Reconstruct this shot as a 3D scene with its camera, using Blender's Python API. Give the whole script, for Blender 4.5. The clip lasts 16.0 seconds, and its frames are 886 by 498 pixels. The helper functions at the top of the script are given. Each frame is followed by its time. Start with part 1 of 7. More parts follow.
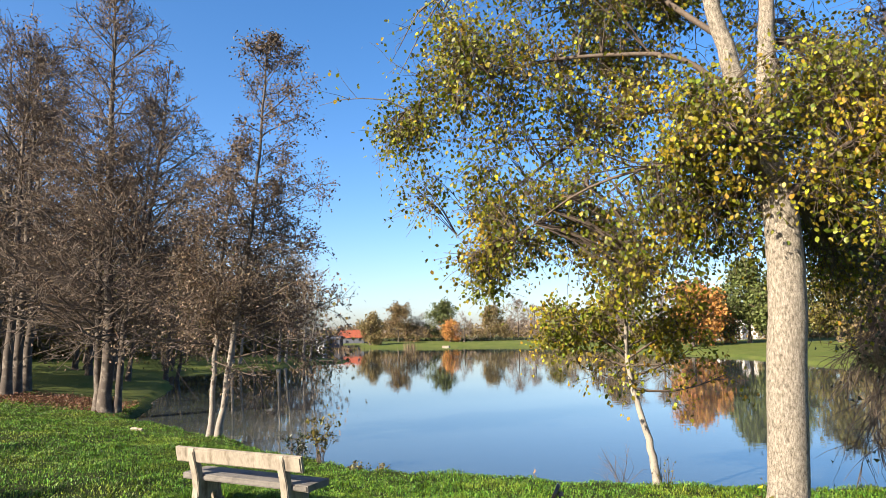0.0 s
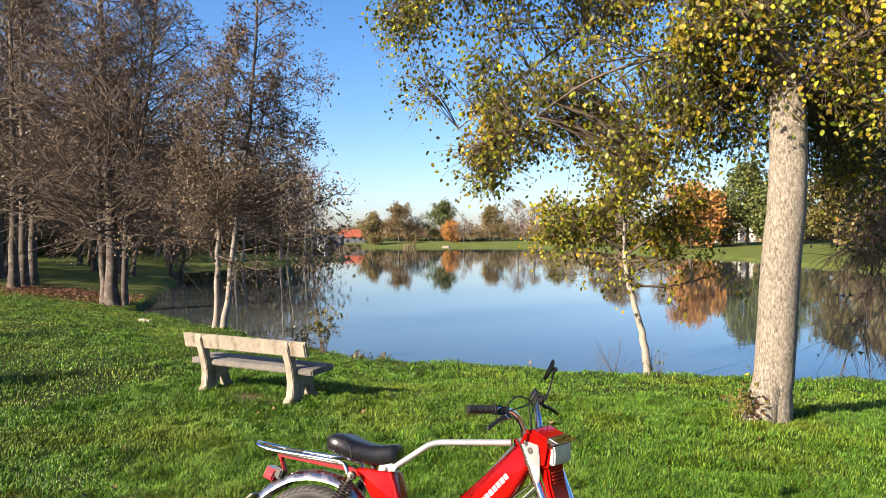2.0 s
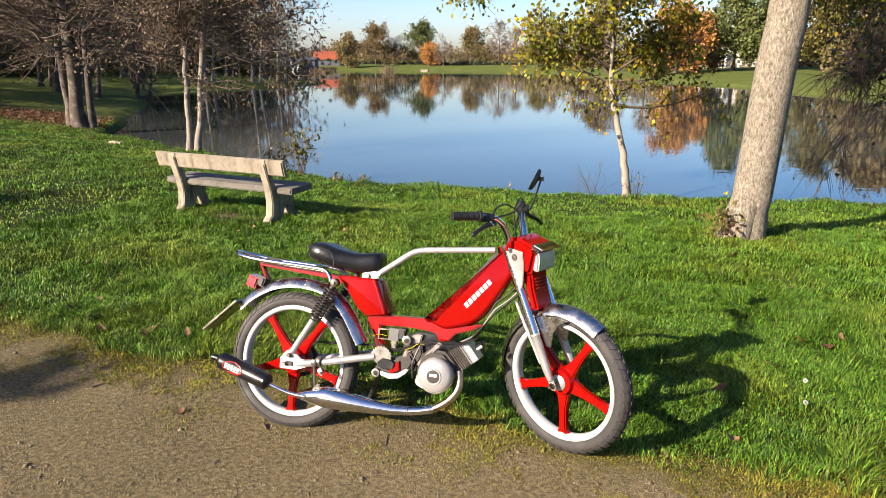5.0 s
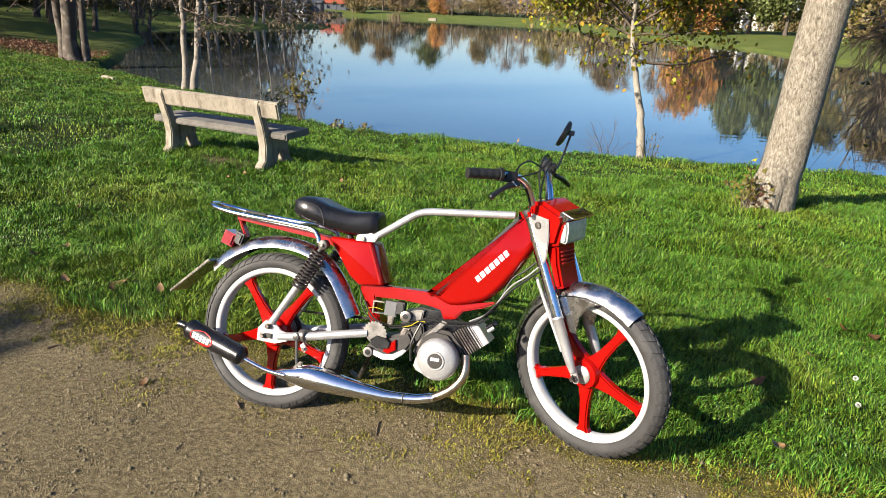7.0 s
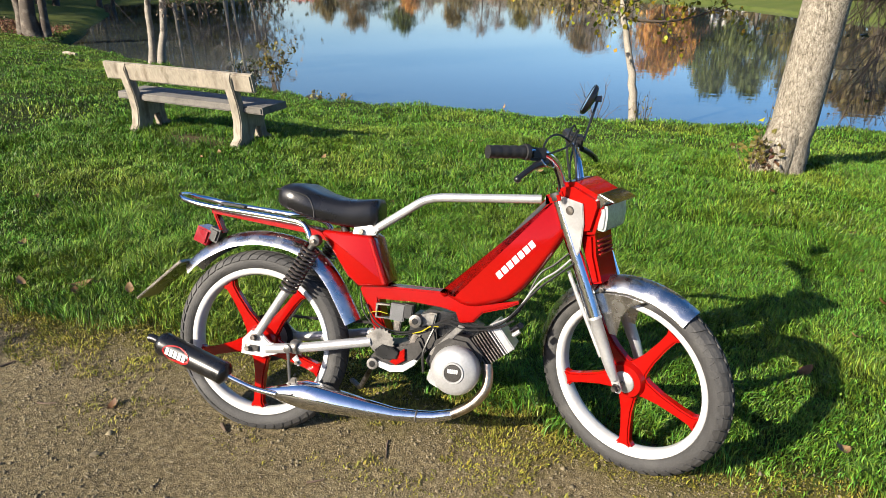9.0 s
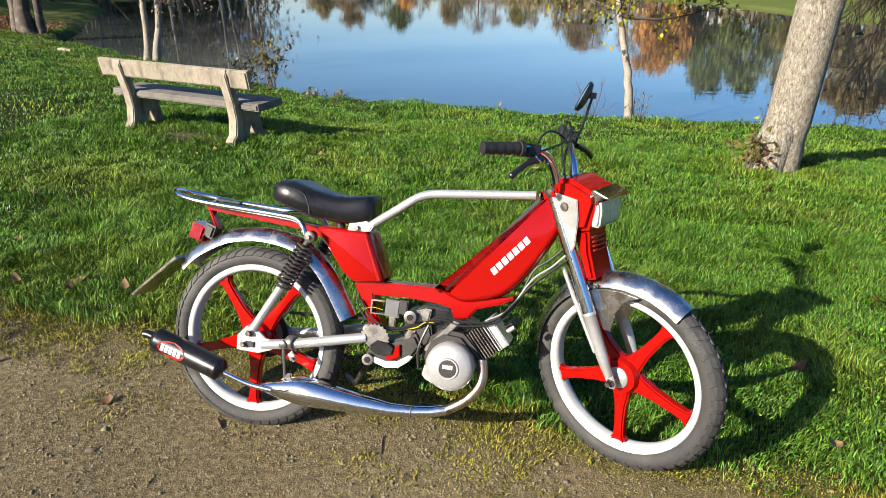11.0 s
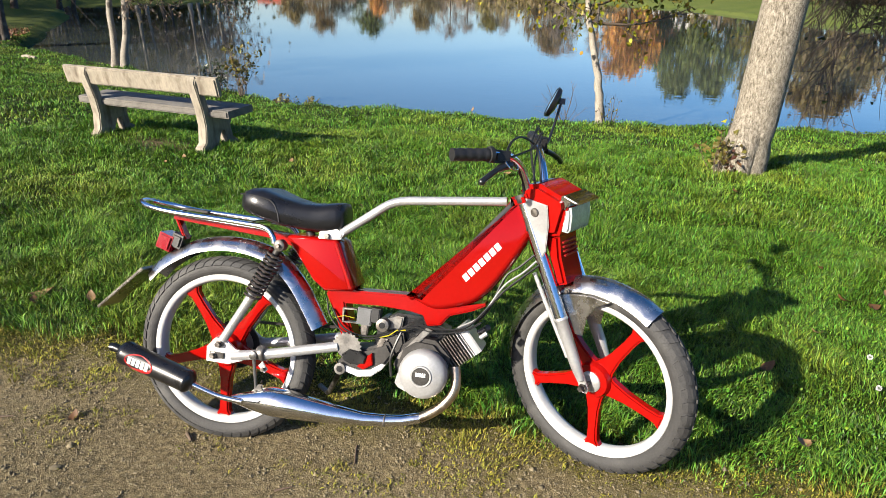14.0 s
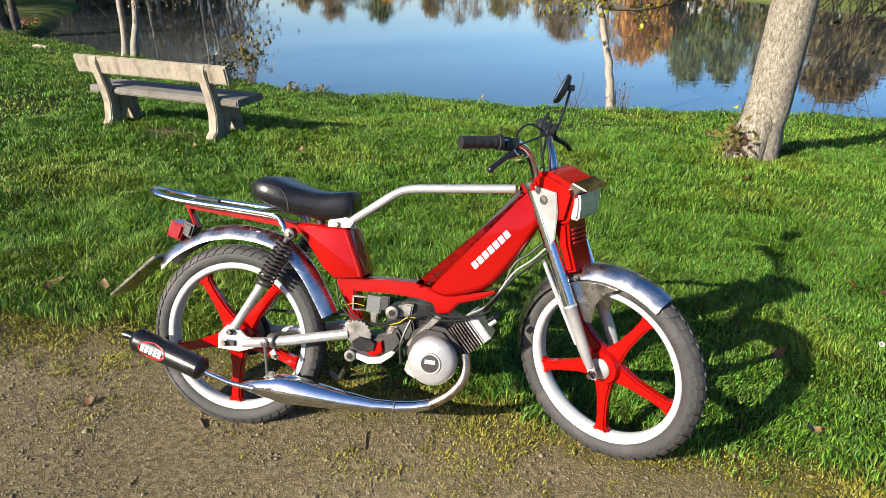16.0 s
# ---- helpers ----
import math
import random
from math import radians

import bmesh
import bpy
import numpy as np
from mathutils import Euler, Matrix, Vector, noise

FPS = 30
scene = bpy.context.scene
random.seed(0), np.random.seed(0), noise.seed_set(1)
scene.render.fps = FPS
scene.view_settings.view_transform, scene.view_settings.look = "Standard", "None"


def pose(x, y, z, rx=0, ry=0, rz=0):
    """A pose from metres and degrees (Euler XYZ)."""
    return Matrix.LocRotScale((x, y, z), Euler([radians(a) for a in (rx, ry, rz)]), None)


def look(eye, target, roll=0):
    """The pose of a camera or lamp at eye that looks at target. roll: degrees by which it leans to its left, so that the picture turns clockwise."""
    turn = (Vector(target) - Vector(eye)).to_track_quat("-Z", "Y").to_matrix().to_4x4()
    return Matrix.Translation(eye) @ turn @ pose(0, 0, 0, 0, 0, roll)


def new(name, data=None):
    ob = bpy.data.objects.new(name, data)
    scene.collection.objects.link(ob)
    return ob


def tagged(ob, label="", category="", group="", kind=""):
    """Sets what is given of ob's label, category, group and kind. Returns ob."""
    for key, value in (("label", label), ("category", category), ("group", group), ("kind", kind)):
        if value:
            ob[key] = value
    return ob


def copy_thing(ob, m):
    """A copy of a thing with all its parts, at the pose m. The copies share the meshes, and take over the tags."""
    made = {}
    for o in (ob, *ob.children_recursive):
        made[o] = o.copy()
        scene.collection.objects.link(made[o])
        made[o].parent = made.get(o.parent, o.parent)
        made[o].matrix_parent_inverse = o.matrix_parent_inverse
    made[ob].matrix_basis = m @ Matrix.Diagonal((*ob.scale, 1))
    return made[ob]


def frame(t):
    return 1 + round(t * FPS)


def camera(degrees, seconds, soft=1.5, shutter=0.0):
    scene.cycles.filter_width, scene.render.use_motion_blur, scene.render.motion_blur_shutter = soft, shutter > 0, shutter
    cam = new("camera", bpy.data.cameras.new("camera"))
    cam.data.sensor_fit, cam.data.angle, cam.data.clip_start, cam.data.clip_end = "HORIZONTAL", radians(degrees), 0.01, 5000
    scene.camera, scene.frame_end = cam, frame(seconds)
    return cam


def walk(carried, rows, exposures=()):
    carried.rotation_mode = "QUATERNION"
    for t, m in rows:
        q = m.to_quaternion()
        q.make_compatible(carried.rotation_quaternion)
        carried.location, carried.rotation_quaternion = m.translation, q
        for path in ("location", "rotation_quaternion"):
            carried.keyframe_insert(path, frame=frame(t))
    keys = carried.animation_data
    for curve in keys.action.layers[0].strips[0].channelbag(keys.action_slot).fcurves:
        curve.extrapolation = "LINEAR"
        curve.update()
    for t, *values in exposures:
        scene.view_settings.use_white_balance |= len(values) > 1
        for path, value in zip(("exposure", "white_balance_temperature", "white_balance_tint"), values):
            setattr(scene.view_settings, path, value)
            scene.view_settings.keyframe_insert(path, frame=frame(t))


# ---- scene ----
cam = camera(66.1, 16.0, soft=0.55)
PATH = [
    (0, (0.821, -2.407, 1.661), (0.237, -0.511, 1.915), -1.0),
    (0.5, (0.837, -2.429, 1.658), (0.248, -0.534, 1.906), -0.9),
    (1, (0.834, -2.438, 1.654), (0.24, -0.542, 1.885), -1.0),
    (1.5, (0.852, -2.454, 1.603), (0.249, -0.551, 1.73), -0.6),
    (2, (0.821, -2.42, 1.582), (0.228, -0.51, 1.546), -0.5),
    (2.5, (0.803, -2.384, 1.55), (0.228, -0.475, 1.387), -0.4),
    (3, (0.788, -2.364, 1.533), (0.221, -0.466, 1.26), 0.0),
    (3.5, (0.783, -2.355, 1.512), (0.223, -0.471, 1.14), 0.0),
    (4, (0.776, -2.352, 1.486), (0.233, -0.481, 1.034), 0.5),
    (4.2, (0.79, -2.344, 1.488), (0.25, -0.479, 1.01), 0.2),
    (6.3, (0.644, -2.218, 1.44), (0.177, -0.38, 0.806), 0.7),
    (6.5, (0.624, -2.158, 1.407), (0.158, -0.328, 0.748), 1.0),
    (7, (0.627, -1.939, 1.399), (0.128, -0.119, 0.736), 2.6),
    (7.5, (0.55, -1.795, 1.372), (0.008, -0.019, 0.63), 1.5),
    (8, (0.432, -1.677, 1.355), (0.028, 0.147, 0.641), -0.2),
    (8.5, (0.431, -1.63, 1.349), (0.022, 0.182, 0.608), 1.3),
    (9, (0.447, -1.63, 1.347), (0.01, 0.173, 0.599), 1.1),
    (11.5, (0.455, -1.636, 1.344), (0.034, 0.165, 0.585), 1.2),
    (12, (0.46, -1.633, 1.342), (0.058, 0.167, 0.57), 0.6),
    (12.5, (0.462, -1.628, 1.348), (0.096, 0.193, 0.607), 0.8),
    (13, (0.457, -1.624, 1.35), (0.097, 0.202, 0.619), 0.6),
    (13.5, (0.461, -1.625, 1.351), (0.1, 0.2, 0.615), 0.8),
    (14, (0.461, -1.625, 1.348), (0.105, 0.199, 0.609), 1.3),
    (14.5, (0.465, -1.626, 1.348), (0.1, 0.191, 0.597), 0.9),
    (15, (0.465, -1.626, 1.349), (0.09, 0.182, 0.581), 0.7),
    (15.5, (0.465, -1.627, 1.35), (0.082, 0.173, 0.567), 0.7),
    (16, (0.465, -1.629, 1.35), (0.083, 0.176, 0.577), 0.8),
]
walk(cam, [(t, look(eye, to, roll)) for t, eye, to, roll in PATH], [(0.0, 1.70, 6950, 14), (2.0, 1.66, 7100, 16), (4.2, 1.57, 7300, 18), (7.0, 1.47, 6650, 11), (16.0, 1.48, 6500, 10)])

# ---- world and sun ----
SUN_ELEV, SUN_TO = 26.3, Vector((0.615, 0.788, 0)).normalized()   # shadows fall along SUN_TO
world = bpy.data.worlds.new("world")
scene.world = world
world.use_nodes = True
wn = world.node_tree
sky = wn.nodes.new("ShaderNodeTexSky")
sky.sky_type, sky.sun_disc = "NISHITA", False
sky.sun_elevation = radians(SUN_ELEV)
sky.sun_rotation = math.atan2(-SUN_TO.x, -SUN_TO.y)
sky.air_density, sky.dust_density, sky.ozone_density = 0.8, 1.5, 3.0
tint = wn.nodes.new("ShaderNodeHueSaturation")
tint.inputs["Saturation"].default_value = 1.28
wn.links.new(sky.outputs[0], tint.inputs["Color"])
balance = wn.nodes.new("ShaderNodeMix")
balance.data_type, balance.blend_type = "RGBA", "MULTIPLY"
balance.inputs["Factor"].default_value = 1.0
balance.inputs["B"].default_value = (1.08, 1.0, 1.0, 1)
wn.links.new(tint.outputs[0], balance.inputs["A"])
wn.links.new(balance.outputs["Result"], wn.nodes["Background"].inputs[0])
wn.nodes["Background"].inputs[1].default_value = 0.090
sun_data = bpy.data.lights.new("sun", "SUN")
sun_data.energy, sun_data.angle, sun_data.color = 5.0, radians(0.53), (1.0, 0.91, 0.76)
sun_ob = new("sun", sun_data)
down = Vector((SUN_TO.x * math.cos(radians(SUN_ELEV)), SUN_TO.y * math.cos(radians(SUN_ELEV)), -math.sin(radians(SUN_ELEV))))
sun_ob.matrix_world = look(-down * 60, (0, 0, 0))
scene.view_settings.exposure = 0.5


# ---- materials ----
def material(name, base, rough=0.6, metal=0.0, vary=0.15, scale=8.0, fine=90.0, bump=0.0, bump_scale=60.0, spec=0.4, coat=0.0,
             island=0.0, hue=0.0, second=None, second_scale=2.0, second_at=(0.5, 0.6), translucent=0.0, rough_vary=0.1, stretch=(1, 1, 1), high=None):
    """A principled material with variation at two scales, fine relief and an optional second colour in patches."""
    m = bpy.data.materials.new(name)
    m.use_nodes = True
    nt = m.node_tree
    n, l = nt.nodes, nt.links
    b = n["Principled BSDF"]
    b.inputs["Metallic"].default_value = metal
    b.inputs["Specular IOR Level"].default_value = spec
    b.inputs["Coat Weight"].default_value = coat
    b.inputs["Coat Roughness"].default_value = 0.04
    tc = n.new("ShaderNodeTexCoord")
    mp = n.new("ShaderNodeMapping")
    mp.inputs["Scale"].default_value = stretch
    l.new(tc.outputs["Object"], mp.inputs[0])
    at = mp.outputs[0]

    def noise_tex(s, detail=4.0):
        t = n.new("ShaderNodeTexNoise")
        t.inputs["Scale"].default_value, t.inputs["Detail"].default_value = s, detail
        l.new(at, t.inputs["Vector"])
        return t.outputs["Fac"]

    def ranged(v, lo, hi, a=0.0, z=1.0):
        t = n.new("ShaderNodeMapRange")
        t.inputs[1].default_value, t.inputs[2].default_value, t.inputs[3].default_value, t.inputs[4].default_value = lo, hi, a, z
        l.new(v, t.inputs[0])
        return t.outputs[0]

    def mix(f, a, z, mode="MIX"):
        t = n.new("ShaderNodeMix")
        t.data_type, t.blend_type = "RGBA", mode
        for sock, v in ((t.inputs["Factor"], f), (t.inputs["A"], a), (t.inputs["B"], z)):
            if hasattr(v, "is_linked"):
                l.new(v, sock)
            elif sock.type == "RGBA":
                sock.default_value = (*v[:3], 1)
            else:
                sock.default_value = v
        return t.outputs["Result"]

    col = base
    if second:
        col = mix(ranged(noise_tex(second_scale, 6), *second_at), base, second)
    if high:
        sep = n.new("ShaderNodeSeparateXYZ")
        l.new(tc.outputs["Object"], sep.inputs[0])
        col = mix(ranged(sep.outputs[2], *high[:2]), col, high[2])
    coarse, grain = noise_tex(scale, 5), noise_tex(fine, 3)
    for v in (coarse, grain):
        hs = n.new("ShaderNodeHueSaturation")
        l.new(ranged(v, 0.25, 0.75, 1 - vary, 1 + vary), hs.inputs["Value"])
        if hasattr(col, "is_linked"):
            l.new(col, hs.inputs["Color"])
        else:
            hs.inputs["Color"].default_value = (*col[:3], 1)
        col = hs.outputs[0]
    if island:
        g = n.new("ShaderNodeNewGeometry")
        hs = n.new("ShaderNodeHueSaturation")
        l.new(ranged(g.outputs["Random Per Island"], 0, 1, 1 - island, 1 + island), hs.inputs["Value"])
        mul = n.new("ShaderNodeMath")
        mul.operation = "MULTIPLY"
        mul.inputs[1].default_value = 7.13
        fr = n.new("ShaderNodeMath")
        fr.operation = "FRACT"
        l.new(g.outputs["Random Per Island"], mul.inputs[0])
        l.new(mul.outputs[0], fr.inputs[0])
        l.new(ranged(fr.outputs[0], 0, 1, 0.5 - hue, 0.5 + hue), hs.inputs["Hue"])
        l.new(col, hs.inputs["Color"])
        col = hs.outputs[0]
    l.new(col, b.inputs["Base Color"])
    l.new(ranged(coarse, 0.3, 0.7, max(0.02, rough - rough_vary), min(1, rough + rough_vary)), b.inputs["Roughness"])
    if bump:
        bp = n.new("ShaderNodeBump")
        bp.inputs["Strength"].default_value, bp.inputs["Distance"].default_value = bump, 0.01
        l.new(noise_tex(bump_scale, 5), bp.inputs["Height"])
        l.new(bp.outputs[0], b.inputs["Normal"])
    if translucent:
        tr = n.new("ShaderNodeBsdfTranslucent")
        l.new(col, tr.inputs[0])
        ms = n.new("ShaderNodeMixShader")
        ms.inputs[0].default_value = translucent
        l.new(b.outputs[0], ms.inputs[1])
        l.new(tr.outputs[0], ms.inputs[2])
        l.new(ms.outputs[0], n["Material Output"].inputs[0])
    return m


M = {
    "blade": material("grass_blade", (0.061, 0.129, 0.012), 0.5, vary=0.18, scale=1.3, fine=14, island=0.85, hue=0.035, translucent=0.08, spec=0.2,
                      second=(0.104, 0.150, 0.016), second_scale=0.8, second_at=(0.48, 0.68)),
    "bark_birch": material("birch_bark", (0.22, 0.197, 0.163), 0.75, vary=0.25, scale=9, fine=70, bump=0.4, bump_scale=40, second=(0.0525, 0.0446, 0.0368), second_scale=11,
                           second_at=(0.64, 0.74), stretch=(1, 1, 0.7)),
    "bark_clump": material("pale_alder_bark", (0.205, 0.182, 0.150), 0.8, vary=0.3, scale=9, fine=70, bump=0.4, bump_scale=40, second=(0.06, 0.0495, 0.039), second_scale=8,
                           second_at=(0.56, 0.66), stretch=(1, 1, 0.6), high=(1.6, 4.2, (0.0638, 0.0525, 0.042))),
    "bark_alder": material("alder_bark", (0.0585, 0.0465, 0.0368), 0.85, vary=0.3, scale=6, fine=60, bump=0.6, bump_scale=40, second=(0.128, 0.111, 0.09), second_scale=5,
                           second_at=(0.52, 0.66)),
    "twig": material("twig_bark", (0.080, 0.060, 0.044), 0.8, vary=0.25, scale=3, fine=40),
    "leaf_yellow": material("yellow_green_leaf", (0.26, 0.218, 0.018), 0.45, spec=0.25, vary=0.1, scale=2, fine=30, island=0.5, hue=0.05, translucent=0.32,
                            second=(0.128, 0.143, 0.015), second_scale=1.4, second_at=(0.46, 0.60)),
    "leaf_green": material("dull_green_leaf", (0.118, 0.130, 0.014), 0.45, spec=0.25, vary=0.12, scale=2, fine=30, island=0.6, hue=0.04, translucent=0.36,
                           second=(0.26, 0.205, 0.018), second_scale=1.6, second_at=(0.52, 0.64)),
    "leaf_dry": material("dry_alder_leaf", (0.0975, 0.0675, 0.039), 0.6, vary=0.15, scale=1, fine=20, island=0.6, hue=0.02, translucent=0.18),
    "leaf_olive": material("olive_leaf", (0.137, 0.118, 0.0263), 0.5, vary=0.15, scale=1, fine=20, island=0.4, hue=0.03, translucent=0.35),
    "leaf_dark": material("dark_green_leaf", (0.0184, 0.0289, 0.00945), 0.4, vary=0.15, scale=1, fine=20, island=0.4, hue=0.03, translucent=0.2),
    "leaf_orange": material("orange_leaf", (0.39, 0.188, 0.0488), 0.55, vary=0.15, scale=0.5, fine=8, island=0.3, hue=0.02, translucent=0.35),
    "leaf_russet": material("russet_leaf", (0.143, 0.101, 0.0413), 0.6, vary=0.15, scale=0.4, fine=8, island=0.35, hue=0.03, translucent=0.3),
    "leaf_willow": material("willow_leaf", (0.169, 0.131, 0.0525), 0.6, vary=0.15, scale=0.4, fine=8, island=0.3, hue=0.02, translucent=0.35),
    "leaf_pine": material("pine_needles", (0.072, 0.092, 0.022), 0.6, vary=0.2, scale=0.5, fine=8, island=0.35, hue=0.02, translucent=0.15),
    "haze_twigs": material("far_bare_twigs", (0.158, 0.126, 0.0998), 0.8, vary=0.15, scale=0.3, fine=4, island=0.2),
    "reed": material("dry_reed", (0.112, 0.0788, 0.045), 0.7, vary=0.15, scale=1, fine=9, island=0.3),
    "concrete": material("weathered_concrete", (0.228, 0.200, 0.155), 0.88, vary=0.2, scale=6, fine=60, bump=0.35, bump_scale=160, second=(0.115, 0.092, 0.066), second_scale=14,
                         second_at=(0.50, 0.70), stretch=(1, 1, 0.35)),
    "concrete_grey": material("grey_lichened_concrete", (0.125, 0.116, 0.102), 0.9, vary=0.2, scale=7, fine=110, bump=0.4, bump_scale=150, second=(0.075, 0.070, 0.062), second_scale=6,
                              second_at=(0.5, 0.7)),
    "red": material("red_paint", (0.225, 0.0030, 0.0020), 0.10, vary=0.04, scale=5, fine=120, spec=0.32, rough_vary=0.03),
    "chrome": material("chrome", (0.72, 0.72, 0.73), 0.10, metal=1.0, vary=0.05, scale=20, fine=160, bump=0.03, bump_scale=45, rough_vary=0.05,
                       second=(0.5, 0.47, 0.43), second_scale=25, second_at=(0.62, 0.75)),
    "polished": material("polished_aluminium", (0.535, 0.527, 0.513), 0.26, metal=1.0, vary=0.07, scale=22, fine=150, bump=0.05, bump_scale=70, second=(0.477, 0.468, 0.45), second_scale=14,
                         second_at=(0.55, 0.75)),
    "alloy": material("painted_silver", (0.383, 0.383, 0.383), 0.40, metal=0.6, vary=0.08, scale=16, fine=150, bump=0.06, bump_scale=90),
    "cast": material("cast_silver_cover", (0.30, 0.30, 0.297), 0.42, metal=0.4, vary=0.08, scale=18, fine=150, bump=0.05, bump_scale=110, second=(0.27, 0.265, 0.255), second_scale=20,
                     second_at=(0.60, 0.74)),
    "white": material("white_rim_paint", (0.406, 0.406, 0.398), 0.35, vary=0.05, scale=14, fine=120, second=(0.398, 0.383, 0.352), second_scale=9, second_at=(0.62, 0.82)),
    "rubber": material("worn_tyre_rubber", (0.030, 0.0295, 0.029), 0.72, vary=0.18, scale=18, fine=200, bump=0.2, bump_scale=220, second=(0.068, 0.066, 0.062), second_scale=10,
                       second_at=(0.5, 0.75)),
    "black": material("black_paint", (0.0063, 0.0063, 0.00683), 0.32, vary=0.2, scale=20, fine=150, coat=0.2),
    "plastic": material("black_plastic", (0.0105, 0.0105, 0.011), 0.5, vary=0.2, scale=20, fine=200, bump=0.1, bump_scale=300),
    "vinyl": material("black_vinyl", (0.00735, 0.00735, 0.0084), 0.30, vary=0.15, scale=12, fine=200, bump=0.04, bump_scale=260),
    "steel": material("oily_steel", (0.13, 0.118, 0.105), 0.45, metal=0.8, vary=0.3, scale=25, fine=160, bump=0.15, bump_scale=120, second=(0.06, 0.05, 0.045), second_scale=22,
                      second_at=(0.5, 0.62)),
    "bare_steel": material("scuffed_bare_steel", (0.153, 0.146, 0.136), 0.40, metal=0.75, vary=0.2, scale=30, fine=170, bump=0.03, bump_scale=130, second=(0.153, 0.131, 0.107), second_scale=24,
                           second_at=(0.56, 0.7)),
    "spring": material("dark_spring_steel", (0.075, 0.062, 0.055), 0.32, metal=0.6, vary=0.2, scale=30, fine=170),
    "grey_plastic": material("grey_plastic", (0.0788, 0.081, 0.084), 0.5, vary=0.15, scale=20, fine=200),
    "dark_steel": material("dark_greasy_metal", (0.03, 0.028, 0.026), 0.5, metal=0.4, vary=0.3, scale=25, fine=160, bump=0.06, bump_scale=90),
    "scorched": material("scorched_pipe", (0.42, 0.34, 0.25), 0.3, metal=1.0, vary=0.25, scale=18, fine=140, bump=0.08, bump_scale=90),
    "lens_red": material("red_lamp_lens", (0.184, 0.00525, 0.0105), 0.15, vary=0.1, scale=40, fine=200, coat=0.5),
    "lens_clear": material("clear_lamp_lens", (0.421, 0.444, 0.444), 0.12, metal=0.35, vary=0.15, scale=60, fine=200, coat=0.8, bump=0.25, bump_scale=120),
    "plate": material("dull_plate_metal", (0.22, 0.21, 0.185), 0.28, metal=0.95, vary=0.1, scale=10, fine=120),
    "letter": material("white_letter", (0.612, 0.612, 0.604), 0.35, vary=0.03),
    "badge_red": material("red_badge", (0.289, 0.0105, 0.0105), 0.35, vary=0.05),
    "mirror_glass": material("mirror_glass", (0.85, 0.86, 0.87), 0.02, metal=1.0, vary=0.01, rough_vary=0.01),
    "render_white": material("white_render", (0.378, 0.373, 0.357), 0.85, vary=0.06, scale=0.6, fine=8),
    "slate": material("blue_grey_cladding", (0.0446, 0.0525, 0.0683), 0.6, vary=0.1, scale=0.6, fine=8),
    "roof_tile": material("red_roof_tile", (0.189, 0.0446, 0.021), 0.8, vary=0.15, scale=0.6, fine=6),
    "roof_brown": material("brown_roof_tile", (0.084, 0.0473, 0.0315), 0.8, vary=0.15, scale=0.6, fine=6),
    "glass_dark": material("dark_window_glass", (0.0158, 0.0184, 0.021), 0.08, vary=0.05),
    "hedge": material("hedge_leaf", (0.0147, 0.0236, 0.00788), 0.6, vary=0.3, scale=0.8, fine=10, island=0.4, hue=0.02),
    "litter": material("fallen_leaf", (0.0998, 0.0446, 0.0184), 0.6, vary=0.2, scale=3, fine=40, island=0.45, hue=0.03, translucent=0.15),
    "litter_pale": material("pale_fallen_leaf", (0.189, 0.115, 0.0525), 0.6, vary=0.2, scale=9, fine=60, translucent=0.15),
    "stone": material("path_stone", (0.135, 0.112, 0.068), 0.9, vary=0.25, scale=14, fine=90, bump=0.3, bump_scale=80, island=0.35),
    "stick": material("dry_stick", (0.084, 0.0577, 0.0394), 0.85, vary=0.25, scale=14, fine=90, bump=0.3),
    "moss": material("moss", (0.150, 0.138, 0.013), 0.8, vary=0.25, scale=9, fine=60, island=0.35, hue=0.03),
    "wire": material("black_cable", (0.00788, 0.00788, 0.00788), 0.45, vary=0.1),
    "wire_yellow": material("yellow_cable", (0.315, 0.252, 0.0105), 0.45, vary=0.1),
    "wire_grey": material("grey_cable", (0.168, 0.168, 0.168), 0.45, vary=0.1),
}


